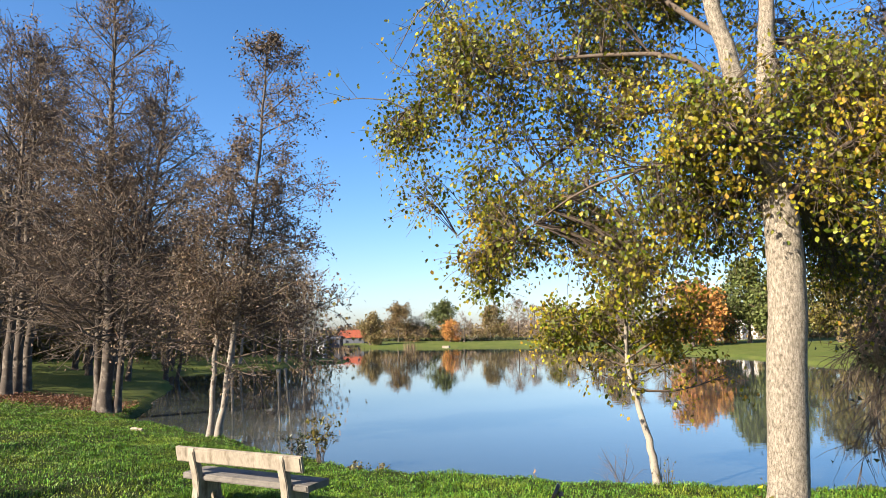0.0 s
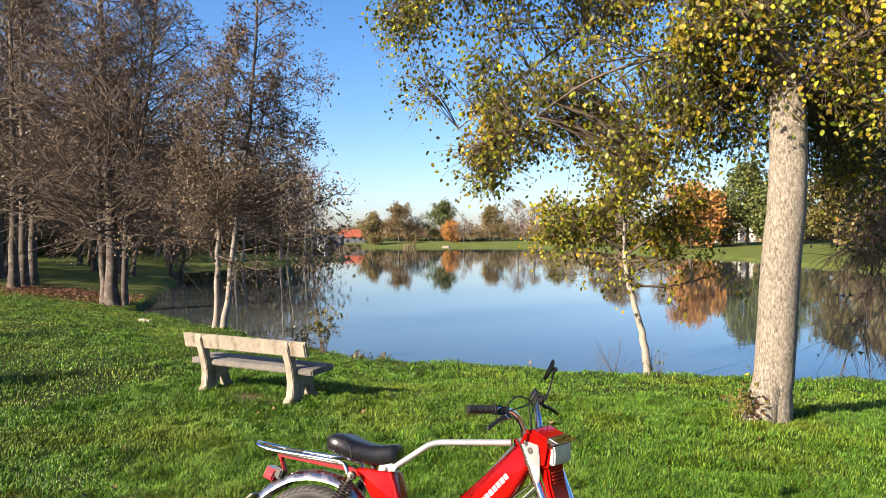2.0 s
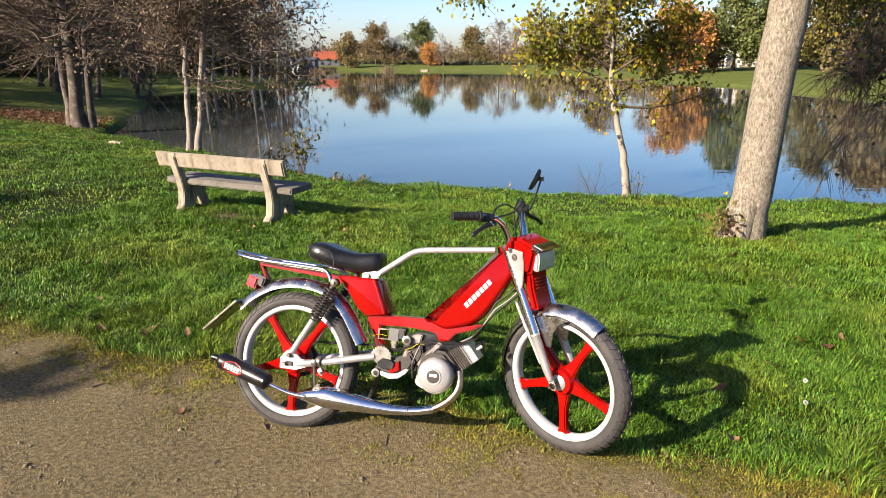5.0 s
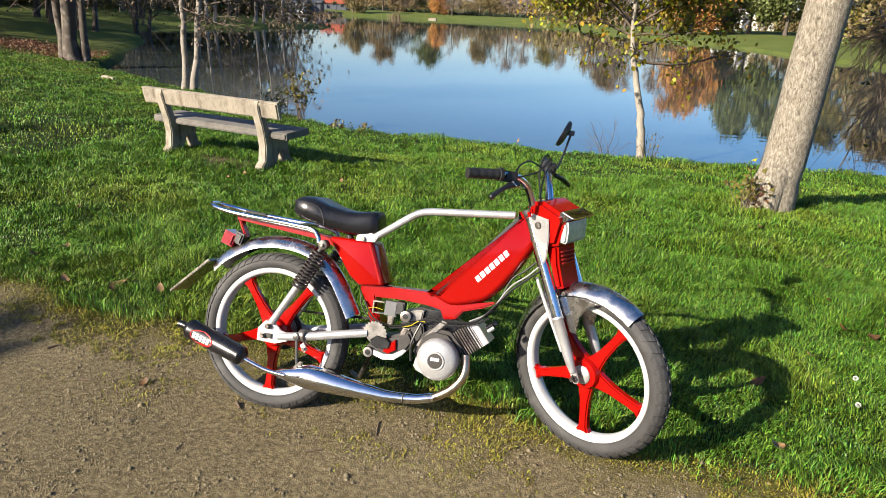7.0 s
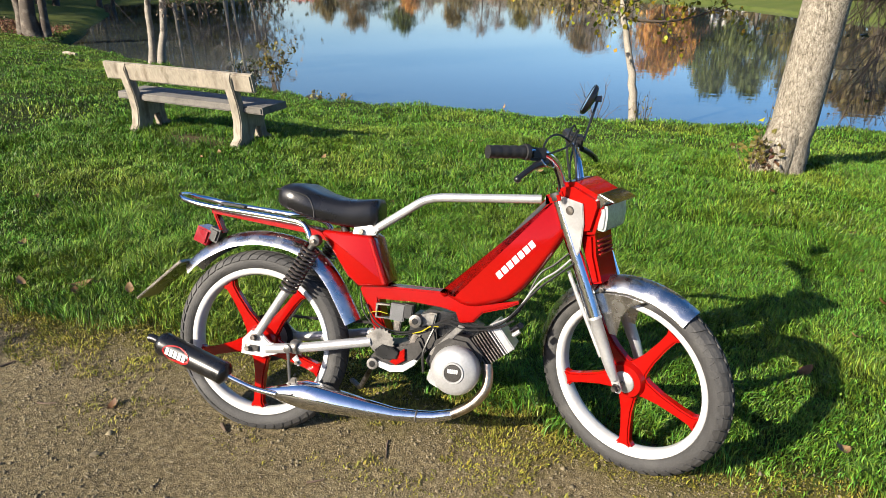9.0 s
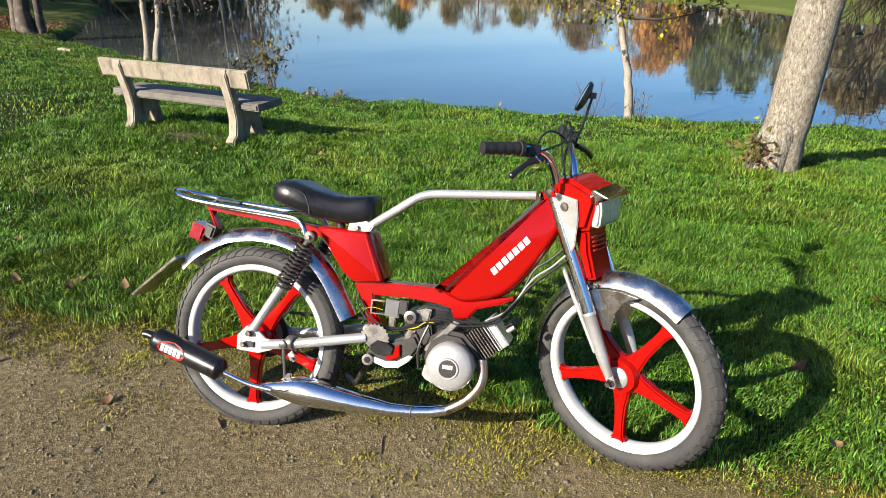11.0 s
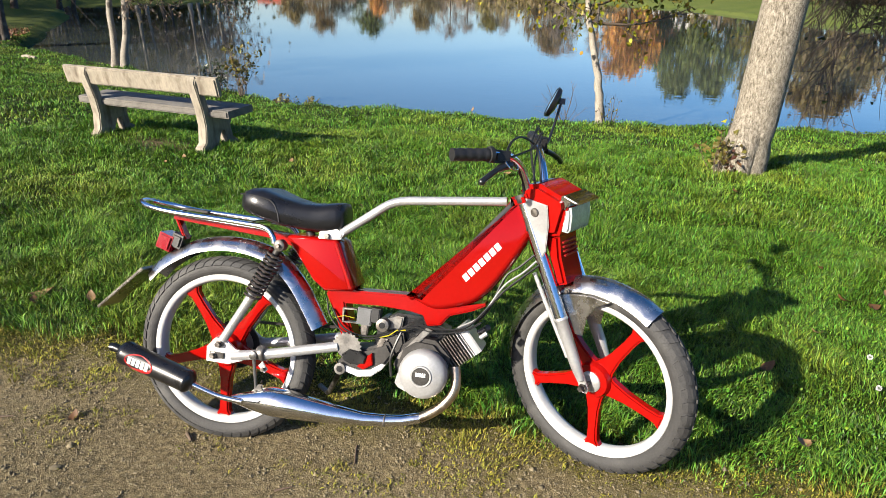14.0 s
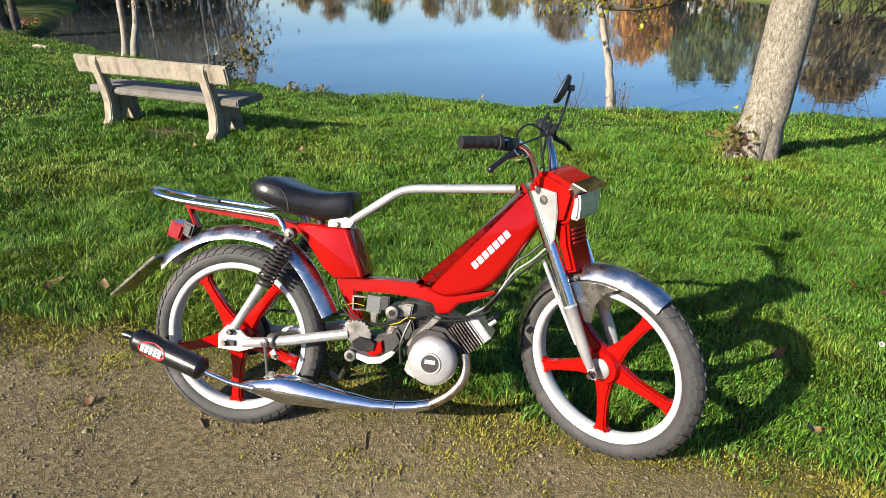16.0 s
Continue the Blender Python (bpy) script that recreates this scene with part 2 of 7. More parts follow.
def ground_material():
    """Sandy path with small stones, running into mossy turf and soil under the grass."""
    m = bpy.data.materials.new("path_and_turf")
    m.use_nodes = True
    n, l = m.node_tree.nodes, m.node_tree.links
    b = n["Principled BSDF"]
    b.inputs["Roughness"].default_value = 0.95
    b.inputs["Specular IOR Level"].default_value = 0.15
    geo = n.new("ShaderNodeTexCoord")
    sep = n.new("ShaderNodeSeparateXYZ")
    l.new(geo.outputs["Object"], sep.inputs[0])

    def tex(s, detail=5, kind="ShaderNodeTexNoise"):
        t = n.new(kind)
        t.inputs["Scale"].default_value = s
        if kind == "ShaderNodeTexNoise":
            t.inputs["Detail"].default_value = detail
        l.new(geo.outputs["Object"], t.inputs["Vector"])
        return t

    def ramp(v, *stops):
        r = n.new("ShaderNodeValToRGB")
        e = r.color_ramp.elements
        e[0].position, e[0].color = stops[0][0], (*stops[0][1], 1)
        e[1].position, e[1].color = stops[-1][0], (*stops[-1][1], 1)
        for p, c in stops[1:-1]:
            k = e.new(p)
            k.color = (*c, 1)
        l.new(v, r.inputs[0])
        return r.outputs[0]

    def op(kind, a, z):
        t = n.new("ShaderNodeMath")
        t.operation = kind
        for sock, v in ((t.inputs[0], a), (t.inputs[1], z)):
            if hasattr(v, "is_linked"):
                l.new(v, sock)
            else:
                sock.default_value = v
        return t.outputs[0]

    def mix(f, a, z):
        t = n.new("ShaderNodeMix")
        t.data_type = "RGBA"
        l.new(f, t.inputs["Factor"])
        l.new(a, t.inputs["A"])
        l.new(z, t.inputs["B"])
        return t.outputs["Result"]

    sand = ramp(tex(48, 8).outputs["Fac"], (0.39, (0.034, 0.027, 0.0135)), (0.5, (0.158, 0.123, 0.064)), (0.62, (0.33, 0.265, 0.150)))
    grit = ramp(tex(240, 3).outputs["Fac"], (0.38, (0.026, 0.021, 0.011)), (0.54, (0.155, 0.123, 0.066)), (0.68, (0.32, 0.265, 0.165)))
    damp = ramp(tex(1.6).outputs["Fac"], (0.35, (0.058, 0.047, 0.024)), (0.65, (0.150, 0.121, 0.064)))
    h = n.new("ShaderNodeMix")
    h.data_type = "RGBA"
    h.inputs["Factor"].default_value = 0.5
    l.new(sand, h.inputs["A"])
    l.new(grit, h.inputs["B"])
    h2 = n.new("ShaderNodeMix")
    h2.data_type = "RGBA"
    h2.inputs["Factor"].default_value = 0.35
    l.new(h.outputs["Result"], h2.inputs["A"])
    l.new(damp, h2.inputs["B"])
    path_col = h2.outputs["Result"]
    turf = ramp(tex(9).outputs["Fac"], (0.3, (0.0105, 0.0137, 0.00367)), (0.55, (0.021, 0.0326, 0.00525)), (0.75, (0.0473, 0.0604, 0.0105)))
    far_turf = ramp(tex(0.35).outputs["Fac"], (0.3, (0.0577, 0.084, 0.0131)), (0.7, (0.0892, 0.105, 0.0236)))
    moss = ramp(tex(30).outputs["Fac"], (0.3, (0.0394, 0.0341, 0.0084)), (0.7, (0.126, 0.11, 0.0184)))
    ty = op("ADD", sep.outputs[1], op("MULTIPLY", sep.outputs[0], 0.12))
    wob = op("MULTIPLY", op("SUBTRACT", tex(5.0).outputs["Fac"], 0.5), 0.40)
    edge = op("ADD", ty, wob)

    def step(v, lo, hi):
        t = n.new("ShaderNodeMapRange")
        t.inputs[1].default_value, t.inputs[2].default_value = lo, hi
        l.new(v, t.inputs[0])
        return t.outputs[0]

    col = mix(step(edge, 0.02, 0.26), path_col, moss)
    col = mix(step(edge, 0.20, 0.40), col, turf)
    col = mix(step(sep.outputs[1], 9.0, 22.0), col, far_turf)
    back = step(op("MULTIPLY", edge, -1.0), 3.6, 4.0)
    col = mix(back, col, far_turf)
    from_bench = n.new("ShaderNodeVectorMath")
    from_bench.operation = "DISTANCE"
    l.new(geo.outputs["Object"], from_bench.inputs[0])
    from_bench.inputs[1].default_value = (-3.10, 3.60, -0.02)
    worn = step(op("ADD", from_bench.outputs["Value"], op("MULTIPLY", tex(5).outputs["Fac"], 0.3)), 0.62, 0.42)
    col = mix(worn, col, damp)
    l.new(col, b.inputs["Base Color"])
    bp = n.new("ShaderNodeBump")
    bp.inputs["Strength"].default_value, bp.inputs["Distance"].default_value = 1.0, 0.008
    hsum = op("ADD", op("MULTIPLY", tex(330, 3).outputs["Fac"], 0.8), op("MULTIPLY", tex(110, 8).outputs["Fac"], 0.9))
    l.new(hsum, bp.inputs["Height"])
    l.new(bp.outputs[0], b.inputs["Normal"])
    return m


def water_material():
    m = bpy.data.materials.new("pond_water")
    m.use_nodes = True
    n, l = m.node_tree.nodes, m.node_tree.links
    b = n["Principled BSDF"]
    b.inputs["Base Color"].default_value = (0.036, 0.046, 0.046, 1)
    b.inputs["Roughness"].default_value = 0.012
    b.inputs["IOR"].default_value = 1.42
    tc = n.new("ShaderNodeTexCoord")
    mp = n.new("ShaderNodeMapping")
    mp.inputs["Scale"].default_value = (1.0, 1.6, 1.0)
    mp.inputs["Rotation"].default_value = (0, 0, radians(20))
    l.new(tc.outputs["Object"], mp.inputs[0])
    t = n.new("ShaderNodeTexNoise")
    t.inputs["Scale"].default_value, t.inputs["Detail"].default_value = 2.6, 3.0
    l.new(mp.outputs[0], t.inputs["Vector"])
    bp = n.new("ShaderNodeBump")
    bp.inputs["Strength"].default_value, bp.inputs["Distance"].default_value = 0.035, 0.03
    l.new(t.outputs["Fac"], bp.inputs["Height"])
    l.new(bp.outputs[0], b.inputs["Normal"])
    return m


def bark_material():
    """Pale scaly bark with dark upright cracks."""
    m = bpy.data.materials.new("cracked_pale_bark")
    m.use_nodes = True
    n, l = m.node_tree.nodes, m.node_tree.links
    b = n["Principled BSDF"]
    b.inputs["Roughness"].default_value = 0.9
    b.inputs["Specular IOR Level"].default_value = 0.2
    tc, mp = n.new("ShaderNodeTexCoord"), n.new("ShaderNodeMapping")
    mp.inputs["Scale"].default_value = (1, 1, 0.42)
    l.new(tc.outputs["Object"], mp.inputs[0])
    warp = n.new("ShaderNodeTexNoise")
    warp.inputs["Scale"].default_value, warp.inputs["Detail"].default_value = 12, 5
    l.new(mp.outputs[0], warp.inputs["Vector"])
    bend = n.new("ShaderNodeMix")
    bend.data_type, bend.blend_type = "RGBA", "LINEAR_LIGHT"
    bend.inputs["Factor"].default_value = 0.12
    l.new(mp.outputs[0], bend.inputs["A"])
    l.new(warp.outputs["Color"], bend.inputs["B"])
    vo = n.new("ShaderNodeTexVoronoi")
    vo.feature = "DISTANCE_TO_EDGE"
    vo.inputs["Scale"].default_value = 62
    l.new(bend.outputs["Result"], vo.inputs["Vector"])
    grain = n.new("ShaderNodeTexNoise")
    grain.inputs["Scale"].default_value, grain.inputs["Detail"].default_value = 60, 6
    l.new(mp.outputs[0], grain.inputs["Vector"])
    crack = n.new("ShaderNodeValToRGB")
    e = crack.color_ramp.elements
    e[0].position, e[0].color = 0.0, (0.065, 0.057, 0.046, 1)
    e[1].position, e[1].color = 0.06, (0.33, 0.302, 0.255, 1)
    l.new(vo.outputs["Distance"], crack.inputs[0])
    tone = n.new("ShaderNodeValToRGB")
    e = tone.color_ramp.elements
    e[0].position, e[0].color = 0.3, (0.42, 0.39, 0.34, 1)
    e[1].position, e[1].color = 0.7, (1.15, 1.13, 1.08, 1)
    l.new(grain.outputs["Fac"], tone.inputs[0])
    mul = n.new("ShaderNodeMix")
    mul.data_type, mul.blend_type = "RGBA", "MULTIPLY"
    mul.inputs["Factor"].default_value = 1.0
    l.new(crack.outputs[0], mul.inputs["A"])
    l.new(tone.outputs[0], mul.inputs["B"])
    l.new(mul.outputs["Result"], b.inputs["Base Color"])
    add = n.new("ShaderNodeMath")
    add.operation = "MULTIPLY_ADD"
    add.inputs[1].default_value = 0.25
    l.new(grain.outputs["Fac"], add.inputs[0])
    clip = n.new("ShaderNodeMath")
    clip.operation = "MINIMUM"
    clip.inputs[1].default_value = 0.12
    l.new(vo.outputs["Distance"], clip.inputs[0])
    l.new(clip.outputs[0], add.inputs[2])
    bp = n.new("ShaderNodeBump")
    bp.inputs["Strength"].default_value, bp.inputs["Distance"].default_value = 1.0, 0.035
    l.new(add.outputs[0], bp.inputs["Height"])
    l.new(bp.outputs[0], b.inputs["Normal"])
    return m


M["bark_pale"] = bark_material()


# ---- mesh helpers ----
def mesh_ob(name, verts, faces, mat, parent=None, smooth=True, label=""):
    me = bpy.data.meshes.new(name)
    if isinstance(faces, np.ndarray):
        v, f = np.asarray(verts, np.float32), faces.astype(np.int32)
        count, corners = f.shape
        me.vertices.add(len(v))
        me.vertices.foreach_set("co", v.ravel())
        me.loops.add(count * corners)
        me.loops.foreach_set("vertex_index", f.ravel())
        me.polygons.add(count)
        me.polygons.foreach_set("loop_start", np.arange(0, count * corners, corners, dtype=np.int32))
    else:
        me.from_pydata([tuple(v) for v in verts], [], faces)
    me.materials.append(mat)
    if smooth:
        me.polygons.foreach_set("use_smooth", np.ones(len(me.polygons), bool))
    me.update(calc_edges=True)
    ob = new(name, me)
    ob.parent = parent
    if label:
        ob["label"] = label
    return ob


def part(name, bm, mat, parent, label="", smooth=40):
    """Link a bmesh as one mesh object under a thing or a part."""
    me = bpy.data.meshes.new(name)
    bmesh.ops.recalc_face_normals(bm, faces=bm.faces)
    for f in bm.faces:
        f.smooth = smooth > 0
    for e in bm.edges:
        if len(e.link_faces) == 2 and e.calc_face_angle() > radians(smooth):
            e.smooth = False
    bm.to_mesh(me)
    bm.free()
    me.materials.append(mat)
    ob = new(name, me)
    ob.parent = parent
    if label:
        ob["label"] = label
    return ob


def thing(name, m=None, label="", category="", group="", kind=""):
    ob = new(name)
    ob.empty_display_size = 0.1
    if m is not None:
        ob.matrix_world = m
    return tagged(ob, label, category, group, kind)


def frames_along(pts):
    """Parallel-transported side and up vectors at every point of a polyline."""
    p = [Vector(q) for q in pts]
    tang = [(p[min(i + 1, len(p) - 1)] - p[max(i - 1, 0)]).normalized() for i in range(len(p))]
    side = tang[0].orthogonal().normalized()
    out = []
    for t in tang:
        side = (side - t * side.dot(t)).normalized()
        out.append((side, t.cross(side)))
    return p, out


def add_tube(bm, pts, radii, n=10, caps=True, flat=1.0):
    """A round tube along a polyline; radii is one number or one per point."""
    p, fr = frames_along(pts)
    if not hasattr(radii, "__len__"):
        radii = [radii] * len(p)
    rings = []
    for q, (s, u), r in zip(p, fr, radii):
        rings.append([bm.verts.new(q + s * (r * math.cos(2 * math.pi * k / n)) + u * (r * flat * math.sin(2 * math.pi * k / n))) for k in range(n)])
    for a, z in zip(rings, rings[1:]):
        for k in range(n):
            bm.faces.new((a[k], a[(k + 1) % n], z[(k + 1) % n], z[k]))
    if caps:
        bm.faces.new(rings[0][::-1])
        bm.faces.new(rings[-1])
    return bm


def smooth_line(pts, n=6):
    """Catmull-Rom through the points, n steps a span."""
    p = [Vector(q) for q in pts]
    p = [p[0] * 2 - p[1]] + p + [p[-1] * 2 - p[-2]]
    out = []
    for i in range(1, len(p) - 2):
        for k in range(n):
            t = k / n
            a, b, c, d = p[i - 1:i + 3]
            out.append(0.5 * (2 * b + (c - a) * t + (2 * a - 5 * b + 4 * c - d) * t * t + (3 * b - a - 3 * c + d) * t ** 3))
    out.append(p[-2].copy())
    return out


def add_lathe(bm, profile, m=None, n=32, closed=False):
    """Turn (radius, along) pairs round the local y axis, placed by m."""
    m = m or Matrix()
    rings = []
    for r, y in profile:
        rings.append([bm.verts.new(m @ Vector((r * math.cos(2 * math.pi * k / n), y, r * math.sin(2 * math.pi * k / n)))) for k in range(n)])
    pairs = list(zip(rings, rings[1:])) + ([(rings[-1], rings[0])] if closed else [])
    for a, z in pairs:
        for k in range(n):
            bm.faces.new((a[k], a[(k + 1) % n], z[(k + 1) % n], z[k]))
    if not closed:
        bm.faces.new(rings[0][::-1])
        bm.faces.new(rings[-1])
    return bm


def add_slab(bm, outline, y0, y1, m=None, bevel=0.0):
    """A plate with an outline in x and z, between two y's, its edges bevelled."""
    m = m or Matrix()
    a = [bm.verts.new(m @ Vector((x, y0, z))) for x, z in outline]
    b = [bm.verts.new(m @ Vector((x, y1, z))) for x, z in outline]
    fs = [bm.faces.new(a), bm.faces.new(b[::-1])]
    for k in range(len(a)):
        j = (k + 1) % len(a)
        fs.append(bm.faces.new((a[k], b[k], b[j], a[j])))
    bmesh.ops.recalc_face_normals(bm, faces=fs)
    if bevel:
        bmesh.ops.bevel(bm, geom=list({e for f in fs[:2] for e in f.edges}), offset=bevel, segments=2, affect="EDGES")
    return bm


def add_pillow(bm, outline, layers, m=None):
    """A rounded body: an outline in x and z, shrunk towards its middle in steps of (y, shrink in metres), mirrored in y."""
    m = m or Matrix()
    n = len(outline)
    p = [Vector((x, 0, z)) for x, z in outline]
    area = sum(p[k].x * p[(k + 1) % n].z - p[(k + 1) % n].x * p[k].z for k in range(n))
    inward = []
    for k in range(n):
        a, b = (p[k] - p[k - 1]).normalized(), (p[(k + 1) % n] - p[k]).normalized()
        t = (a + b).normalized()
        q = Vector((-t.z, 0, t.x)) * (1 if area > 0 else -1)
        inward.append(q / max(0.5, abs(q.dot(Vector((-a.z, 0, a.x))))))
    steps = [(y, s) for y, s in layers[::-1]] + [(-y, s) for y, s in layers]
    rings = [[bm.verts.new(m @ (p[k] + inward[k] * s + Vector((0, y, 0)))) for k in range(n)] for y, s in steps]
    for a, b in zip(rings, rings[1:]):
        for k in range(n):
            bm.faces.new((a[k], a[(k + 1) % n], b[(k + 1) % n], b[k]))
    bm.faces.new(rings[0][::-1])
    bm.faces.new(rings[-1])
    return bm


def add_box(bm, size, m=None, bevel=0.0):
    x, y, z = (s / 2 for s in size)
    return add_slab(bm, [(-x, -z), (x, -z), (x, z), (-x, z)], -y, y, m, bevel)


# ---- lake, ground and water ----
WATER = -0.55
LAKE = np.array([(30, 13), (15, 9.8), (8, 8.9), (4, 8.0), (1.3, 7.65), (-0.6, 7.65), (-3.9, 7.75), (-5.8, 8.9), (-8.4, 10.6), (-13.1, 13.1), (-16.5, 18), (-22, 26),
                 (-29.5, 34), (-31, 40), (-28.5, 46), (-27, 57), (-33, 63), (-46, 76), (-62, 102), (-72, 124), (-58, 132), (-38, 136), (-24, 130), (-10, 104),
                 (-2.4, 80), (7.5, 61), (11, 44), (18, 31), (34, 24)])


def lake_distance(x, y):
    """Distance to the shore, positive on land."""
    x, y = np.asarray(x, float), np.asarray(y, float)
    best, inside = np.full(x.shape, 1e9), np.zeros(x.shape, bool)
    for (ax, ay), (bx, by) in zip(LAKE, np.roll(LAKE, -1, axis=0)):
        ex, ey = bx - ax, by - ay
        t = np.clip(((x - ax) * ex + (y - ay) * ey) / (ex * ex + ey * ey), 0, 1)
        best = np.minimum(best, np.hypot(x - ax - t * ex, y - ay - t * ey))
        cross = (ay > y) != (by > y)
        with np.errstate(divide="ignore", invalid="ignore"):
            inside ^= cross & (x < ax + (y - ay) / (by - ay if by != ay else 1e-9) * ex)
    return np.where(inside, -best, best)


def smooth01(v, lo, hi):
    t = np.clip((v - lo) / (hi - lo), 0, 1)
    return t * t * (3 - 2 * t)


def ground_z(x, y):
    x, y = np.asarray(x, float), np.asarray(y, float)
    d = lake_distance(x, y) + 0.10 * np.sin(x * 2.3 + 0.7 * y) + 0.06 * np.sin(x * 5.9 - y * 3.1)
    near = -0.36 + 0.31 * smooth01(d, 0.1, 4.2) + 0.05 * smooth01(d, 3.8, 7.5)
    far = 0.030 * np.clip(d - 3, 0, 60) * smooth01(np.hypot(x, y), 18, 40)
    z = near + far - 0.42 * (1 - smooth01(d, -0.45, 0.22))
    lawn = smooth01(y + 0.12 * x, 0.3, 0.8)
    return z + lawn * (0.016 * np.sin(x * 1.7 + 1.3 * y) * np.sin(y * 2.1 - 0.6 * x) + 0.008 * np.sin(x * 6.1 + y * 4.3))


def build_ground():
    def steps(lo, hi, fine, grow, far):
        mid = list(np.arange(lo, hi, fine))
        right, left, s = [], [], fine
        v = hi
        while v < far:
            right.append(v)
            s *= grow
            v += s
        v, s = lo, fine
        while v > -far:
            s *= grow
            v -= s
            left.append(v)
        return np.array(left[::-1] + mid + right + [far])
    xs, ys = steps(-9, 6, 0.12, 1.035, 1600), steps(-3, 15, 0.12, 1.035, 1600)
    gx, gy = np.meshgrid(xs, ys)
    gz = ground_z(gx, gy)
    verts = np.stack([gx, gy, gz], -1).reshape(-1, 3)
    w = len(xs)
    i = (np.arange(len(ys) - 1)[:, None] * w + np.arange(w - 1)[None, :]).ravel()
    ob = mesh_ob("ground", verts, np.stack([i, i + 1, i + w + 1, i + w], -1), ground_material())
    tagged(ob, "sandy footpath beside a mown green lawn sloping to water", "ground", kind="structure")
    pad = [(-90, -5), (55, -5), (55, 155), (-90, 155)]
    w_ob = mesh_ob("water", [(x, y, WATER) for x, y in pad], [(0, 1, 2, 3)], water_material(), smooth=False)
    tagged(w_ob, "still blue pond mirroring sky and autumn trees", "water", kind="structure")


build_ground()


# ---- trees ----
class Wood:
    """Collects tapered tubes for one mesh."""
    def __init__(self):
        self.v, self.f, self.n = [], [], 0

    def tube(self, pts, rad, n):
        p = np.asarray(pts, float)
        t = np.gradient(p, axis=0)
        t /= np.linalg.norm(t, axis=1, keepdims=True) + 1e-9
        s = np.cross(t, (0.31, 0.52, 0.79))
        bad = np.linalg.norm(s, axis=1) < 0.15
        s[bad] = np.cross(t[bad], (0.9, -0.3, 0.1))
        s /= np.linalg.norm(s, axis=1, keepdims=True)
        u = np.cross(t, s)
        a = np.arange(n) * 2 * np.pi / n
        ring = p[:, None] + np.asarray(rad)[:, None, None] * (np.cos(a)[None, :, None] * s[:, None] + np.sin(a)[None, :, None] * u[:, None])
        self.v.append(ring.reshape(-1, 3))
        k = np.arange(n)
        base = self.n + np.arange(len(p) - 1)[:, None] * n
        self.f.append(np.stack([base + k, base + (k + 1) % n, base + n + (k + 1) % n, base + n + k], -1).reshape(-1, 4))
        self.n += len(p) * n

    def make(self, name, mat, parent, label=""):
        if self.v:
            return mesh_ob(name, np.concatenate(self.v), np.concatenate(self.f), mat, parent, label=label)


def limb(rng, start, d, length, wander, lift, n):
    p, out = np.array(start, float), [np.array(start, float)]
    d = np.array(d, float)
    for _ in range(n):
        d = d + rng.normal(0, wander, 3) + np.array((0, 0, lift / n))
        d /= np.linalg.norm(d)
        p = p + d * length / n
        out.append(p)
    return np.array(out)


def leaf_mesh(name, centres, sizes, rng, mat, parent, slim=0.6, hang=0.4, label="", fold=0.25, rounded=False):
    """Many small folded leaves at the given places."""
    c = np.asarray(centres)
    n = len(c)
    if not n:
        return None
    a = rng.normal(0, 1, (n, 3))
    a[:, 2] -= 1.3 if rounded else hang
    a /= np.linalg.norm(a, axis=1, keepdims=True)
    b = np.cross(a, rng.normal(0, 1, (n, 3)))
    b /= np.linalg.norm(b, axis=1, keepdims=True) + 1e-9
    w = np.cross(a, b)
    s = np.asarray(sizes)[:, None]
    if rounded:
        curl = rng.uniform(-0.35, 0.5, (n, 1))
        rim = [c] + [c + s * (a * u + b * slim * k + w * (fold * abs(k) + curl * u * u)) for u, k in ((0.28, 0.42), (0.62, 0.44), (1.0, 0.0), (0.62, -0.44), (0.28, -0.42))]
        f = np.arange(n * 6).reshape(-1, 6)
        tri = np.concatenate([f[:, [0, 1, 2]], f[:, [0, 2, 3]], f[:, [0, 3, 4]], f[:, [0, 4, 5]]])
        return mesh_ob(name, np.stack(rim, 1).reshape(-1, 3), tri, mat, parent, smooth=False, label=label)
    v = np.stack([c, c + a * s * 0.5 + b * s * slim * 0.5 + w * s * fold, c + a * s, c + a * s * 0.5 - b * s * slim * 0.5 + w * s * fold], 1).reshape(-1, 3)
    f = np.arange(n * 4).reshape(-1, 4)
    tri = np.concatenate([f[:, [0, 1, 2]], f[:, [0, 2, 3]]])
    ob = mesh_ob(name, v, tri, mat, parent, smooth=False, label=label)
    return ob


def along(pts, s):
    """The place and way at the fraction s of a polyline."""
    k = min(s, 0.9999) * (len(pts) - 1)
    i = int(k)
    d = pts[i + 1] - pts[i]
    return pts[i] + d * (k - i), d / (np.linalg.norm(d) + 1e-9)


